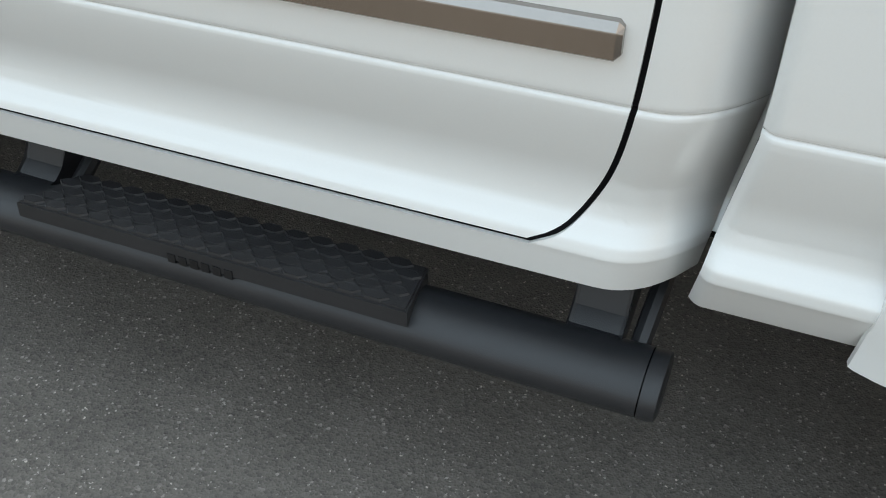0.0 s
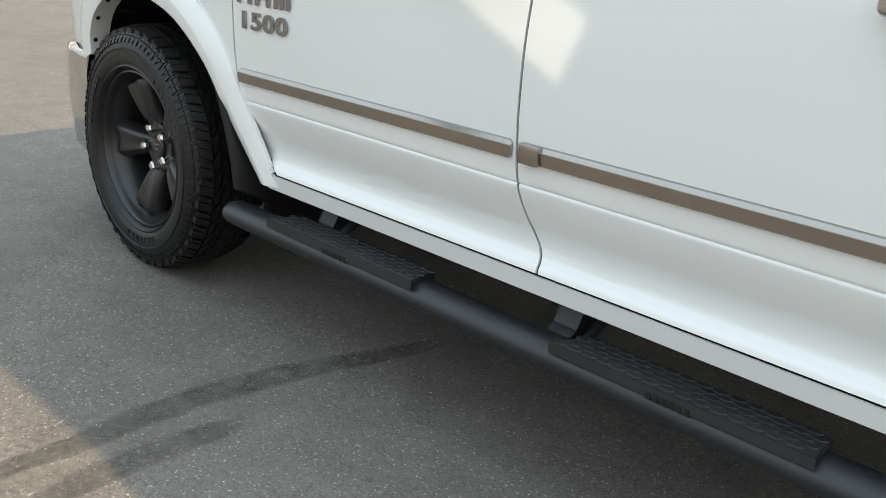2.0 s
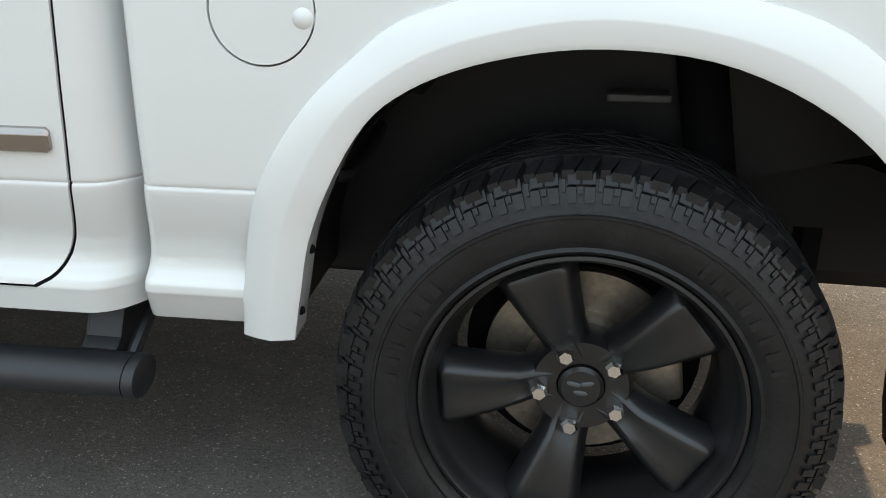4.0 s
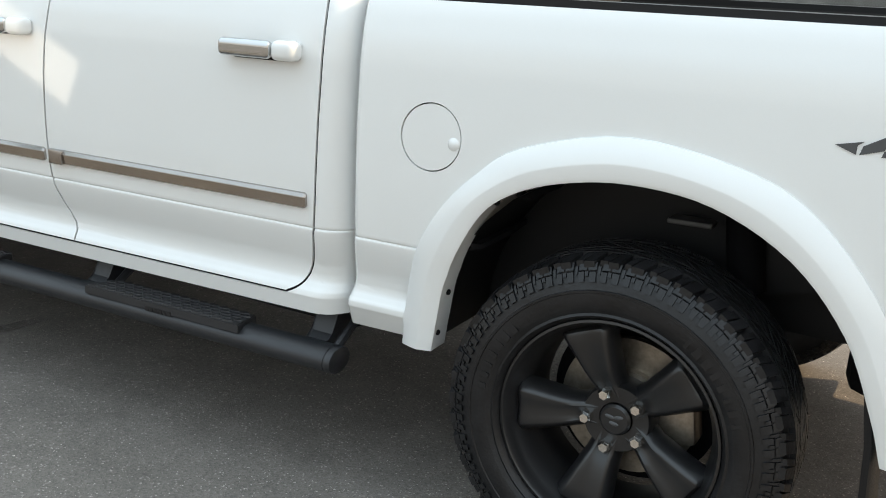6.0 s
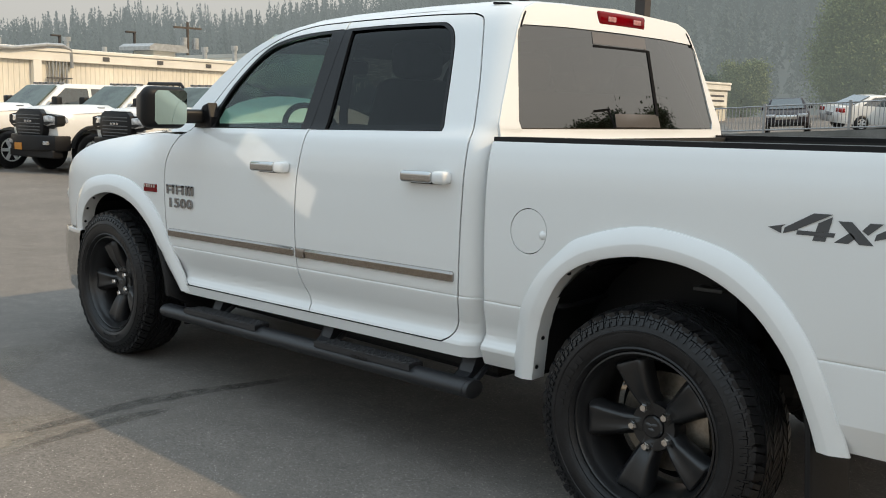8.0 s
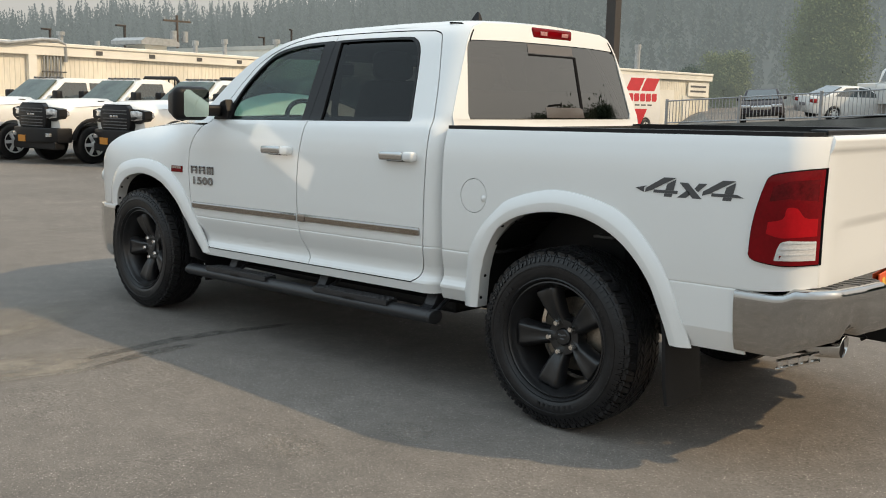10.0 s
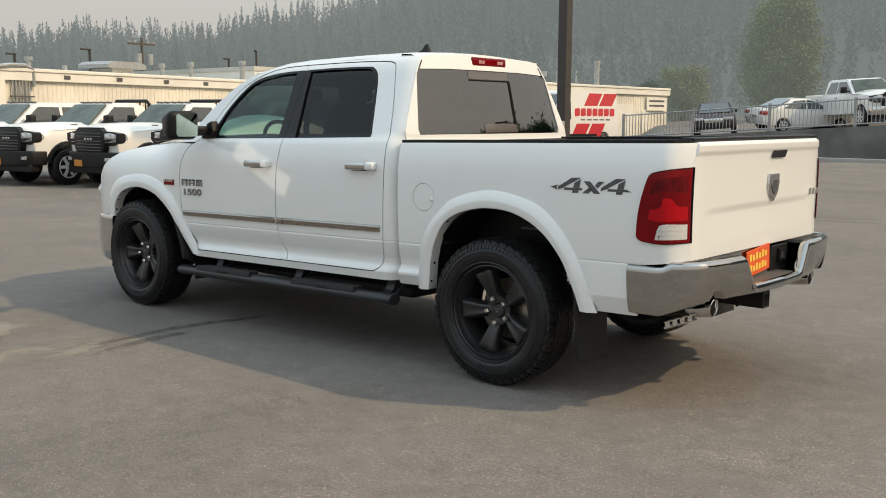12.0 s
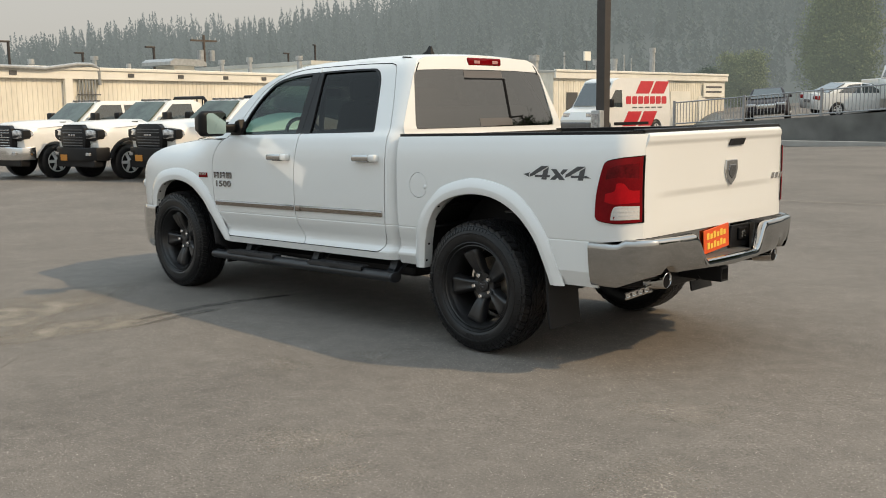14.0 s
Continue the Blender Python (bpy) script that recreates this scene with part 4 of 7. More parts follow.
def broadleaf(m, height, spread, seed, leaves, leaf, label, low=0.18, conic=0.55, size=0.046):
    """A tapered trunk, limbs, and a crown of many small leaf clumps with gaps."""
    rng = random.Random(seed)
    t = thing("tree", label, "tree", m)
    bm = tube_bm([(0, 0, 0), (0.05, 0.02, height * 0.3), (0, 0.06, height * 0.62), (0.03, 0, height * 0.93)], [height * 0.022, height * 0.017, height * 0.010, 0.02], 10)
    tips = []
    for k in range(80):
        z = height * rng.uniform(low, 0.88)
        u = (z / height - low) / (1 - low)
        r = spread * (1 - conic * u) * math.sin(min(1.0, 0.35 + u * 1.5) * math.pi / 2) * rng.uniform(0.6, 1.0)
        a = rng.uniform(0, 2 * math.pi)
        tip = Vector((r * math.cos(a), r * math.sin(a), min(height * 0.98, z + r * rng.uniform(0.35, 0.7))))
        root = Vector((0, 0, z))
        tube_bm([root, root.lerp(tip, 0.5) + Vector((0, 0, -0.05 * r)), tip], [height * 0.008, height * 0.005, 0.008], 5, bm)
        tips += [root.lerp(tip, s) for s in (0.45, 0.7, 0.9, 1.0)]
    tips.append(Vector((0, 0, height * 0.97)))
    part("trunk", bm, BARK, t)
    vs, fs = [], []
    for k in range(leaves):
        c = rng.choice(tips)
        s = spread * 0.17
        p = c + Vector((rng.gauss(0, s), rng.gauss(0, s), rng.gauss(0, s * 0.75)))
        if p.z < height * low * 0.8:
            continue
        e = Euler((rng.uniform(-1.2, 1.2), rng.uniform(-1.2, 1.2), rng.uniform(0, 6.3)))
        q = rng.uniform(0.6, 1.3) * spread * size
        base = len(vs)
        for x, y, z in ((-1.3, 0, 0), (-0.2, -0.7, 0.2), (1.3, 0, 0), (0.1, 0.7, 0.25)):
            w = Vector((x * q, y * q, z * q))
            w.rotate(e)
            vs.append(p + w)
        fs.append((base, base + 1, base + 2, base + 3))
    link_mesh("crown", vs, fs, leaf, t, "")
    return t


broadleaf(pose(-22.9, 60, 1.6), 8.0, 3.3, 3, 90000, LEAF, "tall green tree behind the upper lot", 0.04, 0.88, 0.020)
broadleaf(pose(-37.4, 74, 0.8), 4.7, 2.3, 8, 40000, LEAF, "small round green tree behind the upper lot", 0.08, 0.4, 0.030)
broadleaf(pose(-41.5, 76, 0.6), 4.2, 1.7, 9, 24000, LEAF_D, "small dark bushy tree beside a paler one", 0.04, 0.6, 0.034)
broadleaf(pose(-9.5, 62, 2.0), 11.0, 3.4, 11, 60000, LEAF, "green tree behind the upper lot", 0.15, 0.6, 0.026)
for k, (x, y, h) in enumerate(((22.0, 32.4, 10.6), (18.2, 34.7, 10.0), (30, 34, 8.0), (37, 32, 8.5), (24, 39, 9.0), (44, 40, 10), (33, 44, 9), (40, 27, 9))):
    broadleaf(pose(x, y, 0), h, 3.0, 30 + k, 60000 if k < 2 else 9000, LEAF_N, "leafy tree beyond the far side of the lot", 0.2, 0.2, 0.034)
lp = thing("lot_lamp_post", "tall lamp post on the far side of the lot", "light pole", pose(12.9, 20.9, 0, 0, 0, 30))
part("shaft", tube_bm([(0, 0, 0), (0, 0, 7.7)], 0.08, 8), BROWN, lp)
part("lamp_head", box_bm(-0.14, 0.14, -1.0, 0.1, 7.65, 7.77, 0.03), BROWN, lp)

# ---- wooded hill as a far backdrop, its smoke painted in as glow ----
HB = [(-30, 0.6), (-15, 3.0), (0, 7.5), (14, 9.5), (30, 9.0), (40, 7.3), (48, 4.9), (53, 3.85), (55.2, 3.4), (58.6, 3.15), (61.3, 2.85), (63, 2.5), (65, 2.25), (66.5, 2.05), (68, 1.65), (72, 1.3), (80, 0.9), (100, 0.9)]


def hill_z(r, a):
    e = np.interp(a, [b[0] for b in HB], [b[1] for b in HB])
    u = max(0.0, min(1.0, (r - 150) / 330))
    bumps = 2 * math.sin(a * 0.21) * u + 1.5 * math.sin(a * 0.57 + r * 0.01) * u
    return 480 * math.tan(radians(e)) * (u ** 0.9) + bumps - 1.0


def polar(r, a):
    return (-r * math.sin(radians(a)), r * math.cos(radians(a)))


HILL = leaf_mat("haze_glow_hillside", (0.040, 0.048, 0.034), 0.74)
rr, aa = [150, 200, 250, 300, 350, 400, 450, 480, 560], list(range(-30, 101, 3))
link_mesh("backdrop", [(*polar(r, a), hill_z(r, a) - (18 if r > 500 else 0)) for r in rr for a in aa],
          [(i * len(aa) + j, i * len(aa) + j + 1, (i + 1) * len(aa) + j + 1, (i + 1) * len(aa) + j) for i in range(len(rr) - 1) for j in range(len(aa) - 1)], HILL, label="wooded hillside with haze mixed into its colour as glow", kind="structure", smooth=True, category="hill")


def forest(name, count, r0, r1, seed, leaf, label, low, high):
    """Conifers: each a spire of drooping sprays, wide below and thin at the top; leaf carries the painted haze."""
    rng = np.random.default_rng(seed)
    sprays = 72
    vs = []
    for _ in range(count):
        a, r = rng.uniform(-5, 84), rng.uniform(r0, r1)
        x, y = polar(r, a)
        h = low + (high - low) * rng.random() ** 1.5
        wide, power, bare = h * rng.uniform(0.12, 0.19), rng.uniform(0.7, 1.2), rng.uniform(0.0, 0.12)
        u = np.linspace(0, 1, sprays) ** 1.1
        rad = wide * (1 - u) ** power * np.sqrt(rng.uniform(0.02, 1.1, sprays))
        q = rng.uniform(0, 2 * math.pi, sprays)
        size = h * (0.028 + 0.075 * (1 - u)) * rng.uniform(0.6, 1.25, sprays)
        z = hill_z(r, a) - 0.5 + h * (bare + (0.99 - bare) * u)
        turn = q + rng.normal(0, 0.5, sprays)
        ox, oy = np.cos(turn), np.sin(turn)
        cx, cy = x + rad * np.cos(q), y + rad * np.sin(q)
        tri = np.stack([np.stack([cx + ox * size * 0.75, cy + oy * size * 0.75, z - size * 0.45], 1),
                        np.stack([cx - ox * size * 0.3 - oy * size * 0.6, cy - oy * size * 0.3 + ox * size * 0.6, z], 1),
                        np.stack([cx - ox * size * 0.3 + oy * size * 0.5, cy - oy * size * 0.3 - ox * size * 0.5, z + size * 0.75], 1)], 1)
        vs.append(tri.reshape(-1, 3))
    vs = np.concatenate(vs)
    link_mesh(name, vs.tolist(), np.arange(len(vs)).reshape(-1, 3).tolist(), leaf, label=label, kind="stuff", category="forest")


# farther bands get more painted haze glow
for name, count, r0, r1, glow_k, low, high, words in (("near_conifers", 700, 160, 215, 0.62, 5.5, 11.5, "dark conifers at the foot of the hill, a little haze glow in their colour"),
                                                      ("lower_conifers", 1150, 215, 280, 0.69, 7, 14, "conifers on the lower hillside with haze glow in their colour"),
                                                      ("middle_conifers", 1500, 280, 350, 0.76, 9, 17, "conifers on the hillside with haze glow in their colour"),
                                                      ("upper_conifers", 1600, 350, 420, 0.83, 10, 19, "conifers on the upper hillside with haze glow in their colour"),
                                                      ("far_conifers", 1300, 420, 482, 0.89, 11, 22, "far conifers along the ridge, mostly haze glow in their colour")):
    forest(name, count, r0, r1, len(name) + count, leaf_mat(name, (0.034, 0.058, 0.042), glow_k), words, low, high)
# ---- the truck: front towards -x, rear axle at x = 0 ----
RAKE = 0.0195
SHEAR = Matrix(((1, 0, 0, 0), (0, 1, 0, 0), (RAKE, 0, 1, 0.86 * RAKE), (0, 0, 0, 1)))
WZ = [0.42, 0.445, 0.465, 0.482, 0.50, 0.545, 0.5515, 0.5545, 0.566, 0.574, 0.590, 0.610, 0.640, 0.680, 0.715, 0.735, 0.744, 0.7485, 0.7505, 0.7525, 0.757, 0.80, 0.90, 1.05, 1.20, 1.27, 1.33, 1.36, 1.385, 1.41, 1.80, 1.85, 1.88, 1.905, 1.93]
WY = [0.890, 0.908, 0.9185, 0.9255, 0.931, 0.9410, 0.9430, 0.9425, 0.9390, 0.932, 0.921, 0.916, 0.921, 0.937, 0.9495, 0.9555, 0.9570, 0.9560, 0.9515, 0.9565, 0.9580, 0.962, 0.968, 0.970, 0.966, 0.958, 0.944, 0.932, 0.911, 0.893, 0.705, 0.674, 0.645, 0.605, 0.55]
_zs = np.arange(0.40, 1.96, 0.0005)
_w = np.interp(_zs, WZ, WY)
_soft = []
for _n in (5, 51):
    _k = np.ones(_n) / _n
    _soft.append(np.convolve(np.pad(_w, _n - 1, mode="edge"), np.convolve(_k, _k), mode="valid"))
_w = np.where(_zs < 0.80, _soft[0], _soft[1])


def half_width(x, z):
    """Half the body's width at a height, before the rake: crease, shoulder and tumblehome."""
    w = float(np.interp(z, _zs, _w))
    if x < -3.75:
        u = min(1.0, (-3.75 - x) / 0.82)
        w -= 0.42 * (1 - math.sqrt(max(0.0, 1 - u * u)))
    return w


def cab_edge(z):
    """Where the cab's side ends at the back; it slants below the crease and leans with the rear window."""
    if z < 0.76:
        return -0.731 - (0.76 - z) * 0.14
    t = min(1.0, max(0.0, (z - 1.30) / 0.10))
    return -0.731 - 0.022 * t * t * (3 - 2 * t) - max(0.0, z - 1.40) * 0.19


def bed_edge(z):
    return -0.733 - max(0.0, 0.76 - z) * 0.14


def side_y(x, z, kind):
    w = half_width(x, z)
    if kind == "cab":
        u = min(1.0, max(0.0, (x - (cab_edge(z) - 0.11)) / 0.11))
        t = min(1.0, max(0.0, (z - 1.30) / 0.14))
        w -= (0.095 - 0.073 * t * t * (3 - 2 * t)) * u ** 2.3
    elif kind == "bed":
        u = min(1.0, max(0.0, (x - 1.00) / 0.142))
        w -= 0.140 * u ** 2.5
        if x > 0.3 and z < 0.745:
            w += (0.9565 - 0.22 * (0.745 - z) ** 2 - half_width(x, z)) * min(1.0, (x - 0.3) / 0.3)
        u = min(1.0, max(0.0, (bed_edge(z) + 0.02 - x) / 0.022))
        w -= 0.02 * u * u + 0.03 * max(0.0, (0.57 - z) / 0.09)
    elif kind == "fender" and z > 1.02:
        u = (z - 1.02) / 0.34
        s = min(1.0, max(0.0, (-2.97 - x) / 0.5))
        w -= 0.16 * u * u * u * s * s * (3 - 2 * s)
    return w


def side_map(kind, sign=-1, off=0.0):
    return lambda x, z: Vector((x, sign * (side_y(x, z, kind) + off), z + RAKE * (x + 0.86)))


def inset(poly, d):
    """The outline moved inwards by d (it runs anticlockwise)."""
    out, n = [], len(poly)
    for i in range(n):
        a, b, c = (Vector(poly[(i + k) % n]) for k in (-1, 0, 1))
        e, g = (b - a).normalized(), (c - b).normalized()
        m = Vector((-e.y, e.x)) + Vector((-g.y, g.x))
        m = m.normalized() if m.length > 1e-6 else Vector((-e.y, e.x))
        out.append(b + m * d / max(0.4, m.dot(Vector((-e.y, e.x)))))
    return [tuple(p) for p in out]


def ccw(poly):
    a = sum(p[0] * q[1] - q[0] * p[1] for p, q in zip(poly, poly[1:] + poly[:1]))
    return list(poly) if a > 0 else list(poly)[::-1]


def spline(pts, n=6):
    """A smooth line through the points."""
    p = [Vector(q) for q in pts]
    p = [2 * p[0] - p[1]] + p + [2 * p[-1] - p[-2]]
    out = []
    for i in range(1, len(p) - 2):
        for k in range(n):
            t = k / n
            out.append(tuple(0.5 * ((2 * p[i]) + (p[i + 1] - p[i - 1]) * t + (2 * p[i - 1] - 5 * p[i] + 4 * p[i + 1] - p[i + 2]) * t * t + (3 * p[i] - p[i - 1] - 3 * p[i + 1] + p[i + 2]) * t ** 3)))
    return out + [tuple(p[-2])]


def skin(name, outline, f, out, material, parent, holes=(), du=(), dv=(), depth=0.030, gap=0.0034, label=""):
    """A sheet-metal panel: an outline laid on the surface f(u, v), with turned edges; its neighbours stay a gap apart."""
    loops = [inset(ccw(outline), gap)] + [inset(ccw(h), -gap)[::-1] for h in holes]
    bm = bmesh.new()
    vs = [bm.verts.new((u, v, 0)) for lp in loops for u, v in lp]
    k = 0
    for lp in loops:
        for i in range(len(lp)):
            bm.edges.new((vs[k + i], vs[k + (i + 1) % len(lp)]))
        k += len(lp)
    bmesh.ops.triangle_fill(bm, edges=bm.edges[:], use_beauty=True, use_dissolve=False, normal=(0, 0, 1))
    want = sum(sum(p[0] * q[1] - q[0] * p[1] for p, q in zip(lp, lp[1:] + lp[:1])) for lp in loops) / 2
    got = sum(fc.calc_area() for fc in bm.faces)
    if abs(want - got) > 0.01 * want:
        print("SKIN", name, round(want, 4), round(got, 4))
    for axis, cuts in ((0, du), (1, dv)):
        for c in cuts:
            no = Vector((1 - axis, axis, 0))
            bmesh.ops.bisect_plane(bm, geom=bm.verts[:] + bm.edges[:] + bm.faces[:], dist=1e-5, plane_co=no * c, plane_no=no)
    out = Vector(out)
    back = Vector((0, -1 if out.y > 0 else 1, 0)) if abs(out.y) > 0.5 else Vector((-1, 0, 0))
    bm.verts.index_update()
    co, nor = [], []
    for v in bm.verts:
        u, w = v.co.x, v.co.y
        p = f(u, w)
        h = 0.0007
        n = (f(u + h, w) - f(u - h, w)).cross(f(u, w + h) - f(u, w - h)).normalized()
        co.append(p)
        nor.append(n if n.dot(out) > 0 else -n)
    faces = []
    for fc in bm.faces:
        i = [v.index for v in fc.verts]
        n = (co[i[1]] - co[i[0]]).cross(co[i[2]] - co[i[0]])
        faces.append(i if n.dot(nor[i[0]]) > 0 else i[::-1])
    for e in bm.edges:
        if len(e.link_faces) == 1:
            a, b = e.verts[0].index, e.verts[1].index
            k = len(co)
            mid = (sum((co[v.index] for v in e.link_faces[0].verts), Vector()) / len(e.link_faces[0].verts))
            away = (co[b] - co[a]).cross(back).normalized()
            away = away if away.dot((co[a] + co[b]) / 2 - mid) > 0 else -away
            for i in (a, b):
                co.append(co[i].copy())
                co.append(co[i] + back * depth)
                nor.extend((away, away))
            q = [k, k + 1, k + 3, k + 2]
            n = (co[q[1]] - co[q[0]]).cross(co[q[2]] - co[q[0]])
            faces.append(q if n.dot(nor[k]) > 0 else q[::-1])
    bm.free()
    ob = link_mesh(name, co, faces, material, parent, label, smooth=True)
    if len(ob.data.vertices) == len(nor):
        ob.data.normals_split_custom_set_from_vertices([tuple(n) for n in nor])
    return ob


def bpart(name, bm, material, parent, label="", smooth=False):
    """A part of the raked body."""
    bm.transform(SHEAR)
    return part(name, bm, material, parent, label, smooth)


def text_bm(body, size, depth, heavy=0.0):
    cu = bpy.data.curves.new("lettering", "FONT")
    cu.body, cu.size, cu.extrude, cu.align_x, cu.offset = body, size, depth, "CENTER", heavy
    ob = new("lettering", cu)
    me = bpy.data.meshes.new_from_object(ob.evaluated_get(bpy.context.evaluated_depsgraph_get()))
    bm = bmesh.new()
    bm.from_mesh(me)
    bpy.data.objects.remove(ob)
    bpy.data.meshes.remove(me)
    bpy.data.curves.remove(cu)
    return bm


CHROME = mat("chrome", (0.58, 0.58, 0.575), 0.05, metal=1.0, var=0.01)
# bumper metal set darker than CHROME to match its dim reflections
BUMPER = mat("darker_chrome", (0.46, 0.46, 0.455), 0.05, metal=1.0, var=0.03, scale=5)
TRIM = mat("bright_trim", (0.36, 0.335, 0.315), 0.20, metal=1.0, var=0.03)
SEAM = mat("dark_seam", (0.006, 0.006, 0.007), 0.8, var=0.2, spec=0.1)
PLASTIC = mat("black_plastic", (0.008, 0.008, 0.009), 0.45, spec=0.3, var=0.15, bump=0.0006, fine=500)
STEP = mat("powder_coated_black", (0.020, 0.021, 0.024), 0.40, var=0.12, bump=0.0004, fine=700)
STEPPAD = mat("weathered_step_plastic", (0.085, 0.082, 0.078), 0.6, var=0.25, bump=0.0008, fine=400)
PAD = mat("moulded_step_rubber", (0.022, 0.022, 0.024), 0.5, var=0.2, bump=0.0008, fine=500)
RIM = mat("satin_black_alloy", (0.013, 0.013, 0.014), 0.30, spec=0.6, var=0.08, fine=300)
STEEL = mat("rusted_disc_steel", (0.33, 0.29, 0.24), 0.38, metal=0.8, var=0.25, scale=9)
BRIGHT = mat("plated_steel", (0.75, 0.74, 0.72), 0.18, metal=1.0, var=0.04)
# badge metal set darker than CHROME so the lettering reads against white
BADGE = mat("dark_chrome_badge", (0.34, 0.34, 0.35), 0.22, metal=1.0, var=0.1)
LINER = mat("bed_liner", (0.020, 0.019, 0.018), 0.75, var=0.2, bump=0.002, fine=300)
LEATHER = mat("grey_upholstery", (0.045, 0.044, 0.043), 0.6, var=0.15, bump=0.001)
DECAL = mat("dark_grey_decal", (0.075, 0.078, 0.082), 0.35, var=0.04)
RED = mat("red_lens", (0.17, 0.002, 0.005), 0.03, var=0.15, scale=9, spec=0.22)
PINK = mat("red_tinted_clear_lens", (0.55, 0.26, 0.25), 0.12, var=0.3, scale=40, coat=1.0)
CLEAR = mat("ribbed_clear_lens", (0.62, 0.60, 0.58), 0.12, var=0.1, coat=1.0)
ORANGE = mat("orange_red_plate", (0.75, 0.10, 0.02), 0.35, var=0.05)
YELLOW = mat("yellow_print", (0.85, 0.55, 0.08), 0.4, var=0.05)
GLASS_F = glass("green_tinted_glass", (0.42, 0.66, 0.60), gain=0.9)
GLASS_R = glass("privacy_glass", (0.12, 0.125, 0.125), gain=0.6)
GLASS_B = glass("rear_privacy_glass", (0.08, 0.08, 0.08), mix=0.06, gain=1.9)
HEADER = mat("smoked_header", (0.10, 0.09, 0.085), 0.12, var=0.03, coat=0.5)
MIRROR = mat("mirror_silver", (0.58, 0.68, 0.58), 0.0, metal=1.0, var=0.0)
HEADLAMP = mat("headlamp_lens", (0.55, 0.56, 0.56), 0.08, var=0.2, coat=1.0)

truck = thing("pickup_truck", "white crew-cab pickup truck with black alloy wheels parked on asphalt", "pickup truck")
VZ = [0.44, 0.455, 0.465, 0.475, 0.480, 0.485, 0.50, 0.515, 0.53, 0.5335, 0.536, 0.5385, 0.545, 0.5495, 0.553, 0.557, 0.561, 0.565, 0.569, 0.573, 0.579, 0.587, 0.597, 0.61, 0.63, 0.66, 0.69, 0.72, 0.735, 0.742, 0.7465, 0.7485, 0.7497, 0.7505, 0.7513, 0.7525, 0.754, 0.757, 0.764, 0.79, 0.85, 0.95, 1.05, 1.12, 1.19, 1.24, 1.28, 1.31, 1.335, 1.35, 1.365, 1.38, 1.395, 1.41, 1.43, 1.52, 1.65, 1.78, 1.82, 1.845, 1.865, 1.88, 1.89, 1.90]

# door outlines, (x, height)
FRONT_EDGE = spline([(-2.785, 0.5525), (-2.86, 0.60), (-2.92, 0.69), (-2.95, 0.78), (-2.966, 0.92), (-2.971, 1.12), (-2.94, 1.235), (-2.865, 1.325), (-2.775, 1.368)])
A_LINE = spline([(-2.775, 1.368), (-2.69, 1.486), (-2.615, 1.600), (-2.51, 1.722), (-2.39, 1.795), (-2.24, 1.848), (-2.08, 1.874), (-1.86, 1.880)])
MID_GAP = spline([(-1.858, 1.880), (-1.845, 1.77), (-1.838, 1.53), (-1.828, 1.38), (-1.836, 1.27), (-1.855, 1.127), (-1.862, 0.95), (-1.857, 0.77), (-1.835, 0.67), (-1.797, 0.59), (-1.787, 0.5525)])
REAR_TOP = spline([(-1.86, 1.880), (-1.6, 1.880), (-1.30, 1.876), (-1.075, 1.866)]) + spline([(-1.07, 1.866), (-1.015, 1.846), (-0.985, 1.80), (-0.962, 1.74)])[1:]
REAR_GAP = spline([(-0.962, 1.74), (-0.905, 1.585), (-0.862, 1.44), (-0.842, 1.363), (-0.836, 1.245), (-0.842, 1.02), (-0.850, 0.82), (-0.860, 0.72), (-0.880, 0.64), (-0.912, 0.580), (-0.955, 0.5525)])
front_out = FRONT_EDGE + A_LINE[1:] + MID_GAP[1:]
rear_out = MID_GAP[::-1] + REAR_TOP[1:] + REAR_GAP[1:]
FRONT_HOLE = [(-2.70, 1.383)] + spline([(-2.70, 1.39), (-2.625, 1.49), (-2.565, 1.60), (-2.46, 1.722), (-2.36, 1.79), (-2.22, 1.822), (-2.08, 1.836), (-1.872, 1.842)]) + [(-1.858, 1.60), (-1.850, 1.385)]
REAR_HOLE = [(-1.818, 1.385), (-1.826, 1.60), (-1.838, 1.842)] + spline([(-1.6, 1.844), (-1.27, 1.838), (-1.19, 1.825), (-1.135, 1.78), (-1.095, 1.68), (-1.03, 1.46), (-1.012, 1.405)]) + [(-1.012, 1.39)]
FRONT_TRIM = FRONT_HOLE[:-3] + [(-1.8500, 1.842), (-1.8395, 1.60), (-1.8290, 1.385)]
REAR_TRIM = [(-1.8270, 1.385), (-1.8375, 1.60), (-1.8480, 1.842)] + REAR_HOLE[3:]
SIDES = ((-1, "left"), (1, "right"))
DU = [-3.0 + 0.2 * k for k in range(12)]

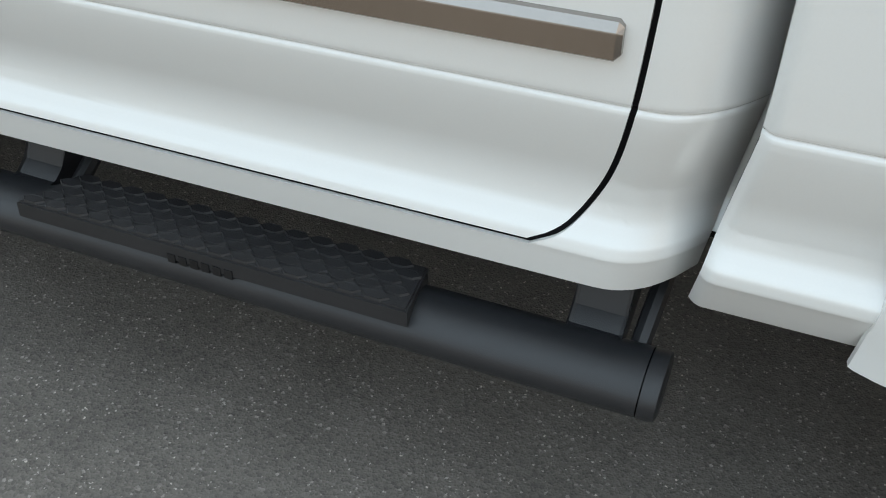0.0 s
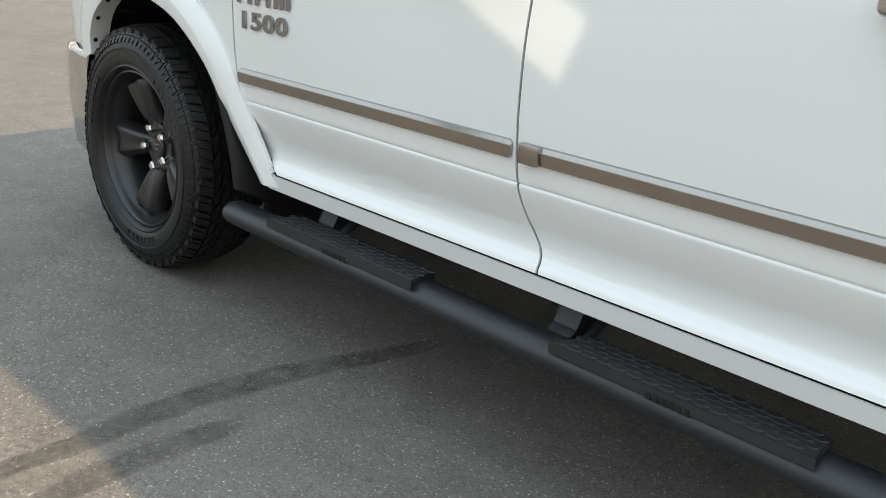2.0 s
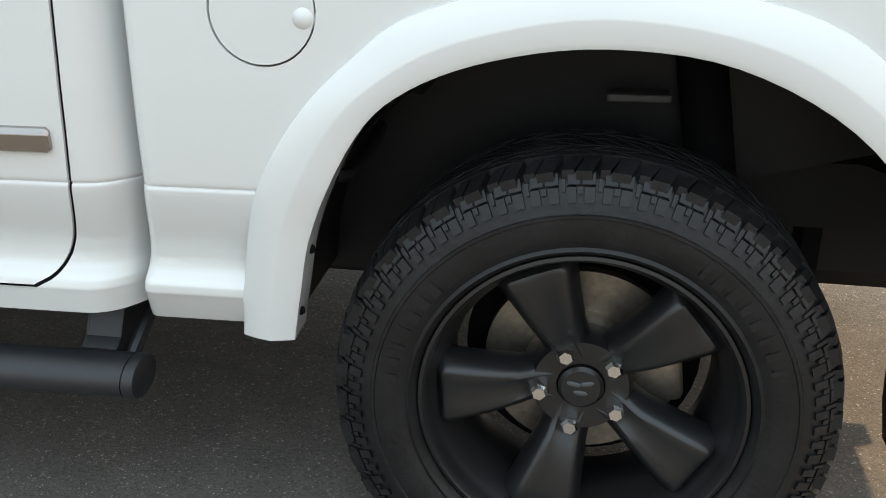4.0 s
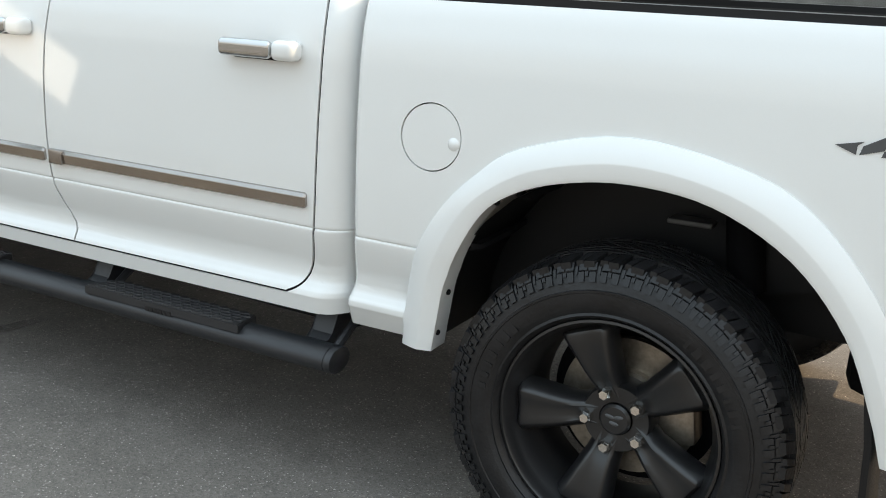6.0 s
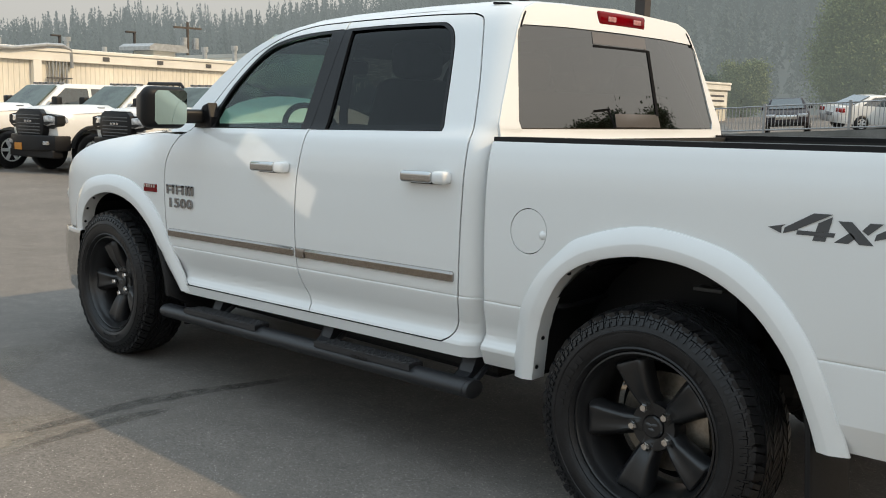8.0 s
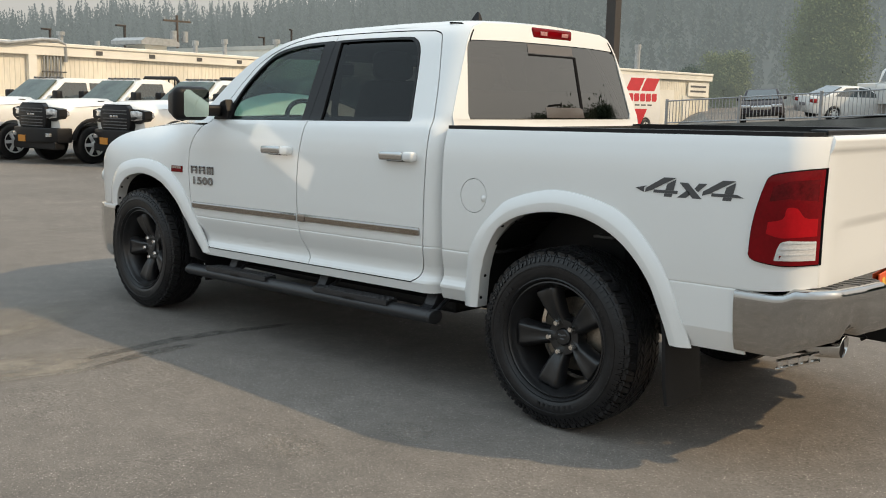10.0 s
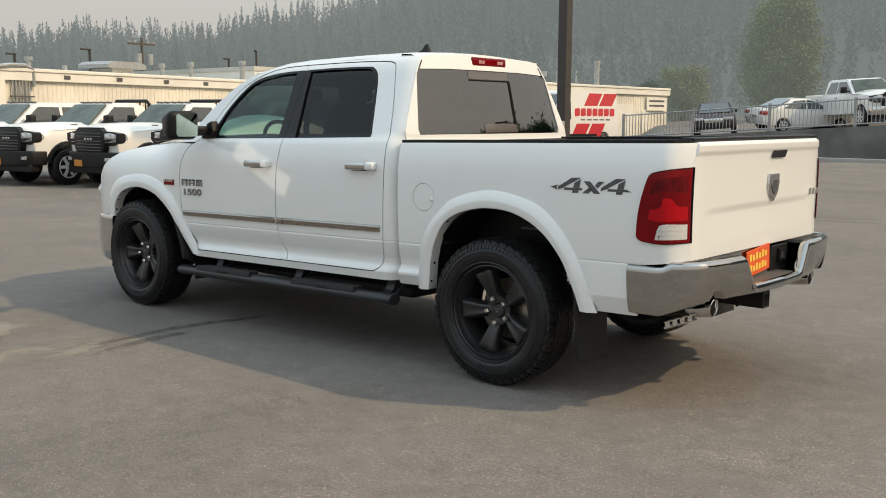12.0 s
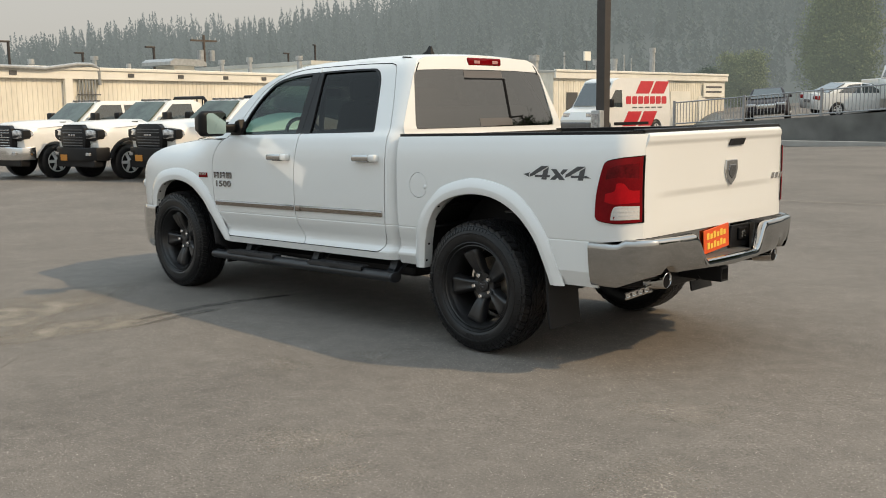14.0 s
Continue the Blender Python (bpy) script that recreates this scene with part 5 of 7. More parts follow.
for sg, _ in SIDES:
    out = (0.6, sg, 0.15)
    cabf = side_map("cab", sg, 0.012 if sg > 0 else 0.0)
    # doors
    fd = skin("front_door", front_out, cabf, out, WHITE, truck, [FRONT_HOLE], DU, VZ)
    rd = skin("rear_door", rear_out, cabf, out, WHITE, truck, [REAR_HOLE], DU, VZ)
    # added dark strip behind each door gap, paints the gap's shade black
    for door, line in ((fd, front_out), (rd, rear_out)):
        skin("gap_backing", inset(ccw(line), -0.009), side_map("cab", sg, -0.006), out, SEAM, door, [inset(ccw(line), 0.009)], DU, VZ, 0.002, 0.0)
    # glass, seals and dark pillar trim
    glf = [(-2.60, 1.385), *spline([(-2.605, 1.40), (-2.60, 1.49), (-2.545, 1.60), (-2.445, 1.714), (-2.345, 1.775), (-2.21, 1.808), (-2.08, 1.822), (-1.938, 1.828)]), (-1.895, 1.385)]
    glr = [(-1.722, 1.385), (-1.800, 1.832)] + [(x - 0.012, z - 0.010) for x, z in REAR_HOLE[3:-1]] + [(-1.03, 1.39)]
    skin("window_glass", glf, side_map("cab", sg, -0.012), out, GLASS_F, fd, (), (), VZ, 0.004, 0.0).visible_shadow = False
    skin("window_glass", glr, side_map("cab", sg, -0.012), out, GLASS_R, rd, (), (), VZ, 0.004, 0.0).visible_shadow = False
    skin("pillar_trim", FRONT_TRIM, side_map("cab", sg, 0.0016), out, PLASTIC, fd, [glf], (), VZ, 0.024, 0.0004, "black window surround and pillar trim")
    skin("pillar_trim", REAR_TRIM, side_map("cab", sg, 0.0016), out, PLASTIC, rd, [glr], (), VZ, 0.024, 0.0004, "black window surround and pillar trim")
    # cab side with sill and pillars, in one pressing round the doors
    cab_out = (spline([(-2.86, 0.515), (-2.80, 0.5525)], 2) + [(-0.955, 0.5525)] + REAR_GAP[::-1][1:] + REAR_TOP[::-1][1:] + A_LINE[::-1][1:] + [(-2.80, 1.352), (-2.97, 1.352)]
               + spline([(-2.93, 1.41), (-2.83, 1.53), (-2.72, 1.645), (-2.58, 1.752), (-2.40, 1.835), (-2.20, 1.886), (-2.0, 1.903), (-1.6, 1.906), (-1.1, 1.905), (-0.93, 1.900), (-0.865, 1.893)])
               + [(cab_edge(z), z) for z in (1.88, 1.75, 1.6, 1.45, 1.38, 1.2, 1.0, 0.8, 0.76, 0.70, 0.62, 0.54, 0.505)] + [(-0.79, 0.501), (-0.815, 0.499), (-2.84, 0.499)])
    skin("cab_side", cab_out, cabf, out, WHITE, truck, (), DU + [-0.84, -0.82, -0.80, -0.785, -0.772, -0.762, -0.752, -0.745, -0.738, -0.734] + [-0.86, -0.875, -0.83, -0.81, -0.85, -0.888, -0.90, -0.912, -0.925, -0.94], VZ, 0.03)
    # bright strips on the doors
    for host, x0, x1 in ((fd, -2.932, -1.872), (rd, -1.842, -0.874)):
        rows = []
        n = 24
        prof = ((0.8045, 0.0), (0.805, 0.0095), (0.807, 0.0120), (0.8345, 0.0140), (0.836, 0.0136), (0.8445, 0.0058), (0.8465, 0.0))
        bm = bmesh.new()
        for i in range(n + 1):
            x = x0 + (x1 - x0) * (1.0 if i == n else 0.994 if i == n - 1 else i / (n - 1))
            rows.append([bm.verts.new((x, sg * (half_width(x, z) + (o if i < n else o * 0.6)), (z if i < n else 0.8255 + (z - 0.8255) * 0.72))) for z, o in prof])
        for a, b in zip(rows, rows[1:]):
            for k in range(len(prof) - 1):
                bm.faces.new((a[k], a[k + 1], b[k + 1], b[k]))
        bm.faces.new(rows[0])
        bm.faces.new(rows[-1][::-1])
        strip = bpart("side_strip", bm, TRIM, host, "bright metal strip along the door")
        if host is rd:
            y = half_width(x0, 0.82)
            bpart("strip_end", box_bm(x0 + 0.001, x0 + 0.058, *sorted((sg * (y + 0.004), sg * (y + 0.0205))), 0.803, 0.848, 0.004, 2), TRIM, strip, smooth=True)
    # door handles
    for host, x0, x1 in ((fd, -2.15, -1.90), (rd, -1.14, -0.895)):
        y = half_width(x0, 1.21)
        bm = box_bm(x0, x1 - 0.075, min(sg * (y + 0.020), sg * (y + 0.052)), max(sg * (y + 0.020), sg * (y + 0.052)), 1.186, 1.233, 0.0155, 6)
        h = bpart("door_handle", bm, CHROME, host, "chrome pull handle", smooth=True)
        bm = box_bm(x1 - 0.073, x1, min(sg * (y - 0.004), sg * (y + 0.050)), max(sg * (y - 0.004), sg * (y + 0.050)), 1.184, 1.235, 0.016, 3)
        bpart("handle_end", bm, WHITE, h, "white painted handle end", smooth=True)
        bm = box_bm(x0 - 0.002, x0 + 0.035, min(sg * (y - 0.004), sg * (y + 0.040)), max(sg * (y - 0.004), sg * (y + 0.040)), 1.188, 1.231, 0.010, 3)
        bpart("handle_foot", bm, CHROME, h, smooth=True)
        # flat dark plate on the door skin in place of a hollow cup
        bm = box_bm(x0 + 0.02, x1 - 0.05, min(sg * (y - 0.002), sg * (y + 0.004)), max(sg * (y - 0.002), sg * (y + 0.004)), 1.180, 1.224, 0.002, 1)
        bpart("handle_cup", bm, SEAM, h)
    # fender
    lip_f = spline([(-3.885, 0.76), (-3.865, 0.84), (-3.80, 0.92), (-3.69, 0.978), (-3.50, 1.003), (-3.28, 0.955), (-3.10, 0.835), (-2.98, 0.67), (-2.86, 0.515)], 5)
    out_f = spline([(-4.045, 0.735), (-4.03, 0.84), (-3.95, 0.965), (-3.80, 1.065), (-3.52, 1.105), (-3.25, 1.06), (-3.05, 0.93), (-2.935, 0.77), (-2.79, 0.515)], 5)
    fen = lip_f + FRONT_EDGE[1:-4] + [(-2.84, 1.345)] + spline([(-3.0, 1.350), (-3.35, 1.340), (-3.65, 1.315), (-3.90, 1.268), (-4.10, 1.185), (-4.21, 1.075)], 4) + [(-4.24, 0.92), (-4.26, 0.755), (-3.90, 0.745)]
    fn = skin("fender", fen, side_map("fender", sg), (-0.6, sg, 0.3), WHITE, truck, (), [-4.25 + 0.06 * k for k in range(9)] + [-3.6, -3.3, -3.0], VZ, 0.02)
    # bed side
    lip_r = spline([(-0.488, 0.482), (-0.472, 0.57), (-0.442, 0.70), (-0.365, 0.855), (-0.285, 0.928), (-0.16, 0.975), (0.0, 0.995), (0.18, 0.972), (0.35, 0.885), (0.475, 0.745), (0.548, 0.58), (0.582, 0.474)], 5)
    out_r = spline([(-0.586, 0.478), (-0.570, 0.61), (-0.540, 0.745), (-0.47, 0.870), (-0.38, 0.965), (-0.27, 1.040), (-0.02, 1.094), (0.25, 1.050), (0.40, 0.965), (0.54, 0.80), (0.636, 0.58), (0.674, 0.472)], 5)
    bed_out = [(bed_edge(0.488), 0.488), (-0.49, 0.488)] + lip_r[3:] + [(0.66, 0.478), (0.90, 0.478), (0.91, 0.745), (1.140, 0.772)] + [(1.140, 1.356), (-0.733, 1.356), (-0.733, 0.80), (-0.735, 0.74), (bed_edge(0.62), 0.62)]
    fuel = [(-0.510 + 0.082 * math.cos(a), 1.036 + 0.082 * math.sin(a)) for a in [2 * math.pi * k / 40 for k in range(40)]]
    bs = skin("bed_side", bed_out, side_map("bed", sg), out, WHITE, truck, [fuel] if sg < 0 else (), [-0.77, -0.765, -0.76, -0.755, -0.75, -0.74, -0.73, -0.725, -0.72, -0.71, -0.4, 0, 0.4, 0.7, 0.95, 1.02, 1.04, 1.06, 1.08, 1.10, 1.115, 1.125, 1.132], VZ, 0.012, 0.0018)
    if sg < 0:
        fl = skin("fuel_door", [(-0.510 + (x + 0.510) * 0.992, 1.036 + (z - 1.036) * 0.992) for x, z in fuel], side_map("bed", sg, -0.0015), out, WHITE, bs, (), (), VZ, 0.02, 0.0008)
        bm = bmesh.new()
        bmesh.ops.create_uvsphere(bm, u_segments=16, v_segments=10, radius=0.02, matrix=Matrix.LocRotScale((-0.447, -half_width(-0.45, 1.03) + 0.012, 1.026), None, (1.0, 0.9, 1.0)))
        bpart("finger_notch", bm, WHITE, fl, smooth="all")
    # flares round the wheel openings
    for host, lo, li, kind in ((fn, out_f, lip_f, "fender"), (bs, out_r, lip_r, "bed")):
        bm, rows = bmesh.new(), []
        for (xo, zo), (xi, zi) in zip(lo, li):
            ring = []
            for s, o in ((0.0, -0.002), (0.015, 0.007), (0.08, 0.012), (0.30, 0.022), (0.55, 0.031), (0.60, 0.0315), (0.90, 0.027), (0.985, 0.025), (1.0, 0.024), (0.99, -0.01), (0.985, -0.05)):
                x, z = xo + (xi - xo) * s, zo + (zi - zo) * s
                flat = side_y(xo, max(zo, 0.70), kind) * (1 - s) + side_y(xi, max(zi, 0.70), kind) * s + o - 0.13 * max(0.0, 0.68 - z)
                ring.append(bm.verts.new((x, sg * (max(flat, side_y(x, z, kind) + min(o, 0.006)) if o > 0 else flat), z)))
            rows.append(ring)
        for a, b in zip(rows, rows[1:]):
            for k in range(len(a) - 1):
                bm.faces.new((a[k], a[k + 1], b[k + 1], b[k]))
        bm.faces.new(rows[0])
        bm.faces.new(rows[-1])
        fr = bpart("wheel_arch_flare", bm, WHITE, host, "white plastic flare round the wheel opening", smooth=True)
        for i in (3, 8, len(li) // 3, len(li) - 4):
            x, z = li[i]
            bm = bmesh.new()
            bmesh.ops.create_uvsphere(bm, u_segments=8, v_segments=6, radius=0.008, matrix=Matrix.Translation((x, sg * (side_y(x, z, kind) + 0.004), z)))
            bpart("flare_screw", bm, SEAM, fr)

# dark shell inside the panels: closes the seams, wheel wells and floor
bm = box_bm(-2.85, -0.89, -0.84, 0.84, 0.53, 1.33)
box_bm(-0.89, -0.76, -0.79, 0.79, 0.53, 1.33, bm=bm)
box_bm(-2.95, -0.70, -0.62, 0.62, 0.40, 0.55, bm=bm)
bpart("inner_shell", bm, SEAM, truck)
for xc in (-3.5, 0.06):
    for sg in (-1, 1):
        bm, rows = bmesh.new(), []
        for k in range(19 if xc < -1 else 16):
            a = math.pi * k / 18
            rows.append([bm.verts.new((xc - 0.56 * math.cos(a), sg * y, 0.50 + 0.53 * math.sin(a))) for y in (0.93, 0.60)])
        for a, b in zip(rows, rows[1:]):
            bm.faces.new((a[0], a[1], b[1], b[0]))
        bm.faces.new([r[1] for r in rows])
        well = bpart("wheel_well", bm, PLASTIC, truck, "dark wheel well lining", smooth=True)
        for k in range(7 if xc < -1 else 6):
            a = math.pi * (0.16 + 0.115 * k)
            ring = [(xc - q * math.cos(a + da), sg * y, 0.50 + q * math.sin(a + da)) for y, q, da in ((0.90, 0.55, 0.0), (0.88, 0.535, 0.006), (0.70, 0.533, 0.02), (0.61, 0.54, 0.03))]
            bpart("liner_fold", tube_bm(ring, 0.012, 6), PLASTIC, well, smooth=True)
        bm = tube_bm([(xc + 0.20, sg * 0.66, 0.42), (xc + 0.14, sg * 0.63, 0.74)], 0.030, 12)
        tube_bm([(xc + 0.15, sg * 0.635, 0.70), (xc + 0.10, sg * 0.61, 0.98)], 0.045, 12, bm)
        bpart("damper", bm, SEAM, well, smooth=True)
        bpart("bump_stop", box_bm(xc - 0.05, xc + 0.06, *sorted((sg * 0.64, sg * 0.70)), 0.855, 0.868, 0.004), STEPPAD, well, "bare metal bump stop")
bm = bmesh.new()
for y in (-0.52, 0.40):
    box_bm(-4.2, -0.45, y, y + 0.12, 0.44, 0.62, 0.01, bm=bm)
    prism_bm([(-0.46, 0.44), (-0.46, 0.62), (-0.20, 0.735), (0.50, 0.735), (0.70, 0.66), (0.92, 0.66), (0.92, 0.54), (0.72, 0.54), (0.48, 0.605), (-0.18, 0.605)], y, y + 0.12, "y", bm=bm)
box_bm(-4.0, -3.0, -0.45, 0.45, 0.40, 0.62, bm=bm)
tube_bm([(-3.569, -0.7, 0.41), (-3.569, 0.7, 0.41)], 0.04, bm=bm)
tube_bm([(0, -0.7, 0.41), (0, 0.7, 0.41)], 0.05, bm=bm)
bmesh.ops.create_uvsphere(bm, u_segments=16, v_segments=10, radius=0.15, matrix=Matrix.Translation((0, 0.1, 0.41)))
box_bm(0.44, 0.90, -0.35, 0.35, 0.40, 0.60, 0.05, bm=bm)
box_bm(-3.12, -0.95, -0.58, 0.58, 0.32, 0.50, 0.03, bm=bm)
part("chassis", bm, PLASTIC, truck, "dark ladder frame with axles")

# roof
bm, rows = bmesh.new(), []
prof = [(-0.62, -0.028), (-0.60, -0.012), (-0.57, 0.0), (-0.45, 0.012), (-0.25, 0.021), (0.0, 0.025), (0.25, 0.021), (0.45, 0.012), (0.57, 0.0), (0.60, -0.012), (0.62, -0.028)]
for x, dz, wide in ((-2.46, -0.085, 1.05), (-2.40, -0.060, 1.04), (-2.30, -0.030, 1.02), (-2.15, -0.005, 1.0), (-1.9, 0.006, 1.0), (-1.4, 0.010, 1.0), (-1.05, 0.006, 1.0), (-0.93, -0.002, 1.0), (-0.885, -0.012, 1.0), (-0.86, -0.03, 1.0)):
    rows.append([bm.verts.new((x - (0.10 * (1 - (y / 0.62) ** 2) if x < -2.25 else 0), y * wide, 1.915 + o + dz)) for y, o in prof])
for a, b in zip(rows, rows[1:]):
    for k in range(len(prof) - 1):
        bm.faces.new((a[k], a[k + 1], b[k + 1], b[k]))
bpart("roof", bm, WHITE, truck, smooth="all")


# back of the cab, round the rear window
def back_map(y, z):
    return Vector((cab_edge(z) + 0.0437 * (back_edge(z) ** 2 - y * y) + 0.004, y, z + RAKE * (cab_edge(z) + 0.86)))


def back_edge(z):
    return side_y(cab_edge(z), z, "cab") + 0.001


zs = (0.56, 0.57, 0.58, 0.595, 0.61, 0.64, 0.68, 0.72, 0.745, 0.76, 0.8, 1.0, 1.2, 1.35, 1.42, 1.5, 1.6, 1.7, 1.8, 1.85, 1.88)
back_out = [(-back_edge(z), z) for z in zs] + [(-0.55, 1.905), (0, 1.925), (0.55, 1.905)] + [(back_edge(z) + 0.011, z) for z in zs[::-1]]
win = [(-0.742, 1.400), (0.77, 1.400), (0.782, 1.43)] + spline([(0.700, 1.765), (0.688, 1.792), (0.655, 1.810)], 3) + spline([(0.4, 1.818), (0, 1.82), (-0.4, 1.818)], 3) + spline([(-0.650, 1.810), (-0.680, 1.792), (-0.692, 1.765)], 3) + [(-0.752, 1.43)]
bw = skin("cab_back", back_out, back_map, (1, 0, 0), WHITE, truck, [win], [-0.75, -0.7, -0.65, -0.6, -0.5, -0.4, -0.3, -0.15, 0, 0.15, 0.3, 0.4, 0.5, 0.6, 0.65, 0.7, 0.75], [1.0, 1.2, 1.3, 1.33, 1.36, 1.40, 1.5, 1.6, 1.7, 1.8], 0.02, 0.0)
rw = skin("rear_window", win, lambda y, z: back_map(y, z) - Vector((0.006, 0, 0)), (1, 0, 0), GLASS_B, truck, (), [-0.75, -0.7, -0.65, -0.6, -0.5, -0.4, -0.3, -0.15, 0, 0.15, 0.3, 0.4, 0.5, 0.6, 0.65, 0.7, 0.75], [1.5, 1.6, 1.7, 1.8], 0.004, 0.004, "tinted sliding rear window")
rw.visible_shadow = False
for bar in ([(-0.20, 1.748), (0.235, 1.748), (0.235, 1.758), (-0.20, 1.758)], [(0.228, 1.46), (0.252, 1.46), (0.245, 1.756), (0.222, 1.756)]):
    skin("slider_frame", bar, lambda y, z: back_map(y, z) - Vector((0.003, 0, 0)), (1, 0, 0), SEAM, rw, (), (), (), 0.004, 0.0)
skin("slider_sill", [(-0.11, 1.408), (0.255, 1.408), (0.245, 1.466), (-0.11, 1.466)], lambda y, z: back_map(y, z) - Vector((0.004, 0, 0)), (1, 0, 0), HEADER, rw, (), (), (), 0.003, 0.0)
skin("window_header", [(-0.20, 1.762), (0.22, 1.762), (0.22, 1.812), (-0.20, 1.812)], lambda y, z: back_map(y, z) - Vector((0.004, 0, 0)), (1, 0, 0), HEADER, rw, (), (), (), 0.003, 0.0)
for sg in (-1, 1):
    line = [Vector((-1.02, sg * 0.606, 1.906)), Vector((-0.94, sg * 0.608, 1.901))] + [back_map(sg * (back_edge(z) - 0.016), z) for z in (1.86, 1.84, 1.82, 1.80)]
    part("roof_ditch", tube_bm([tuple(p) for p in line], 0.0045, 8), SEAM, bw, "dark seam at the corner of the roof")
bm = box_bm(-0.90, -0.815, -0.145, 0.225, 1.846, 1.908, 0.014, 3)
bl = part("high_brake_light", bm, RED, truck, "red lens of the high brake light", smooth=True)
for y in (-0.09, 0.11):
    part("clear_lens", box_bm(-0.818, -0.811, y + 0.012, y + 0.072, 1.865, 1.887, 0.003), PINK, bl)
bm = prism_bm([(-1.465, 1.945), (-1.32, 1.945), (-1.338, 2.018), (-1.353, 2.024), (-1.385, 1.978)], -0.025, 0.025, "y")
for v in bm.verts:
    v.co.y *= 1.0 - 0.75 * max(0.0, (v.co.z - 1.945) / 0.07)
part("roof_antenna", bm, PLASTIC, truck, "black shark-fin aerial on the roof", smooth=True)

# windscreen and bonnet
bm, rows = bmesh.new(), []
for z, x0, hw in ((1.33, -3.0, 0.80), (1.5, -2.86, 0.765), (1.66, -2.70, 0.72), (1.78, -2.55, 0.685), (1.85, -2.42, 0.655)):
    rows.append([bm.verts.new((x0 - 0.16 * (1 - s * s), hw * s, z + 0.03 * (1 - s * s))) for s in np.linspace(-1, 1, 13)])
for a, b in zip(rows, rows[1:]):
    for k in range(12):
        bm.faces.new((a[k], a[k + 1], b[k + 1], b[k]))
bpart("windscreen", bm, GLASS_F, truck, smooth="all").visible_shadow = False
bm, rows = bmesh.new(), []
for x, z, c in ((-2.985, 1.3495, 0.036), (-3.05, 1.350, 0.04), (-3.175, 1.346, 0.05), (-3.35, 1.340, 0.052), (-3.65, 1.315, 0.058), (-3.90, 1.268, 0.060), (-4.02, 1.226, 0.065), (-4.10, 1.185, 0.07), (-4.21, 1.075, 0.08), (-4.24, 0.98, 0.08)):
    hw = side_y(x, z, "fender") - 0.008
    row = []
    for s in np.linspace(-1, 1, 21):
        bulge = 0.022 if abs(s) < 0.5 else 0.022 * max(0.0, 1 - (abs(s) - 0.5) / 0.12)
        row.append(bm.verts.new((x - 0.22 * (1 - s * s) * max(0.0, (-3.2 - x) / 1.1), hw * s, z + c * (1 - s * s) + bulge)))
    rows.append(row)
for a, b in zip(rows, rows[1:]):
    for k in range(20):
        bm.faces.new((a[k], a[k + 1], b[k + 1], b[k]))
bpart("bonnet", bm, WHITE, truck, smooth="all")
# nose, grille and front bumper
bm, rows = bmesh.new(), []
for z, hw, xf in ((0.74, 0.86, -4.46), (0.90, 0.84, -4.48), (1.05, 0.77, -4.47), (1.15, 0.69, -4.43)):
    rows.append([bm.verts.new((xf + 0.24 * abs(s) ** 2.5, hw * s, z)) for s in np.linspace(-1, 1, 17)])
for a, b in zip(rows, rows[1:]):
    for k in range(16):
        bm.faces.new((a[k], a[k + 1], b[k + 1], b[k]))
nose = bpart("nose_panel", bm, WHITE, truck, smooth="all")
bpart("grille", box_bm(-4.56, -4.46, -0.48, 0.48, 0.80, 1.06, 0.02), CHROME, nose, "chrome framed grille")
for sg in (-1, 1):
    bm = bmesh.new()
    bmesh.ops.create_uvsphere(bm, u_segments=20, v_segments=12, radius=1.0, matrix=Matrix.LocRotScale((-4.31, sg * 0.665, 0.94), Euler((0, 0, sg * 0.55)), (0.09, 0.18, 0.10)))
    bpart("headlamp", bm, HEADLAMP, nose, "clear headlamp lens", smooth="all")
bm, rows = bmesh.new(), []
for z, o in ((0.36, 0.05), (0.39, 0.01), (0.55, -0.02), (0.70, -0.015), (0.728, -0.005), (0.737, 0.012), (0.74, 0.05)):
    pts = [(-3.895, -0.985), (-4.06, -0.975), (-4.22, -0.915), (-4.36, -0.80), (-4.48, -0.60), (-4.55, -0.3), (-4.57, 0), (-4.55, 0.3), (-4.48, 0.60), (-4.36, 0.80), (-4.22, 0.915), (-4.06, 0.975), (-3.895, 0.985)]
    rows.append([bm.verts.new((x + o, y * (1 - 0.25 * max(0, o)), z + (0.02 if abs(y) > 0.9 else 0))) for x, y in pts])
for a, b in zip(rows, rows[1:]):
    for k in range(len(pts) - 1):
        bm.faces.new((a[k], a[k + 1], b[k + 1], b[k]))
bpart("front_bumper", bm, CHROME, truck, "chrome front bumper", smooth=True)

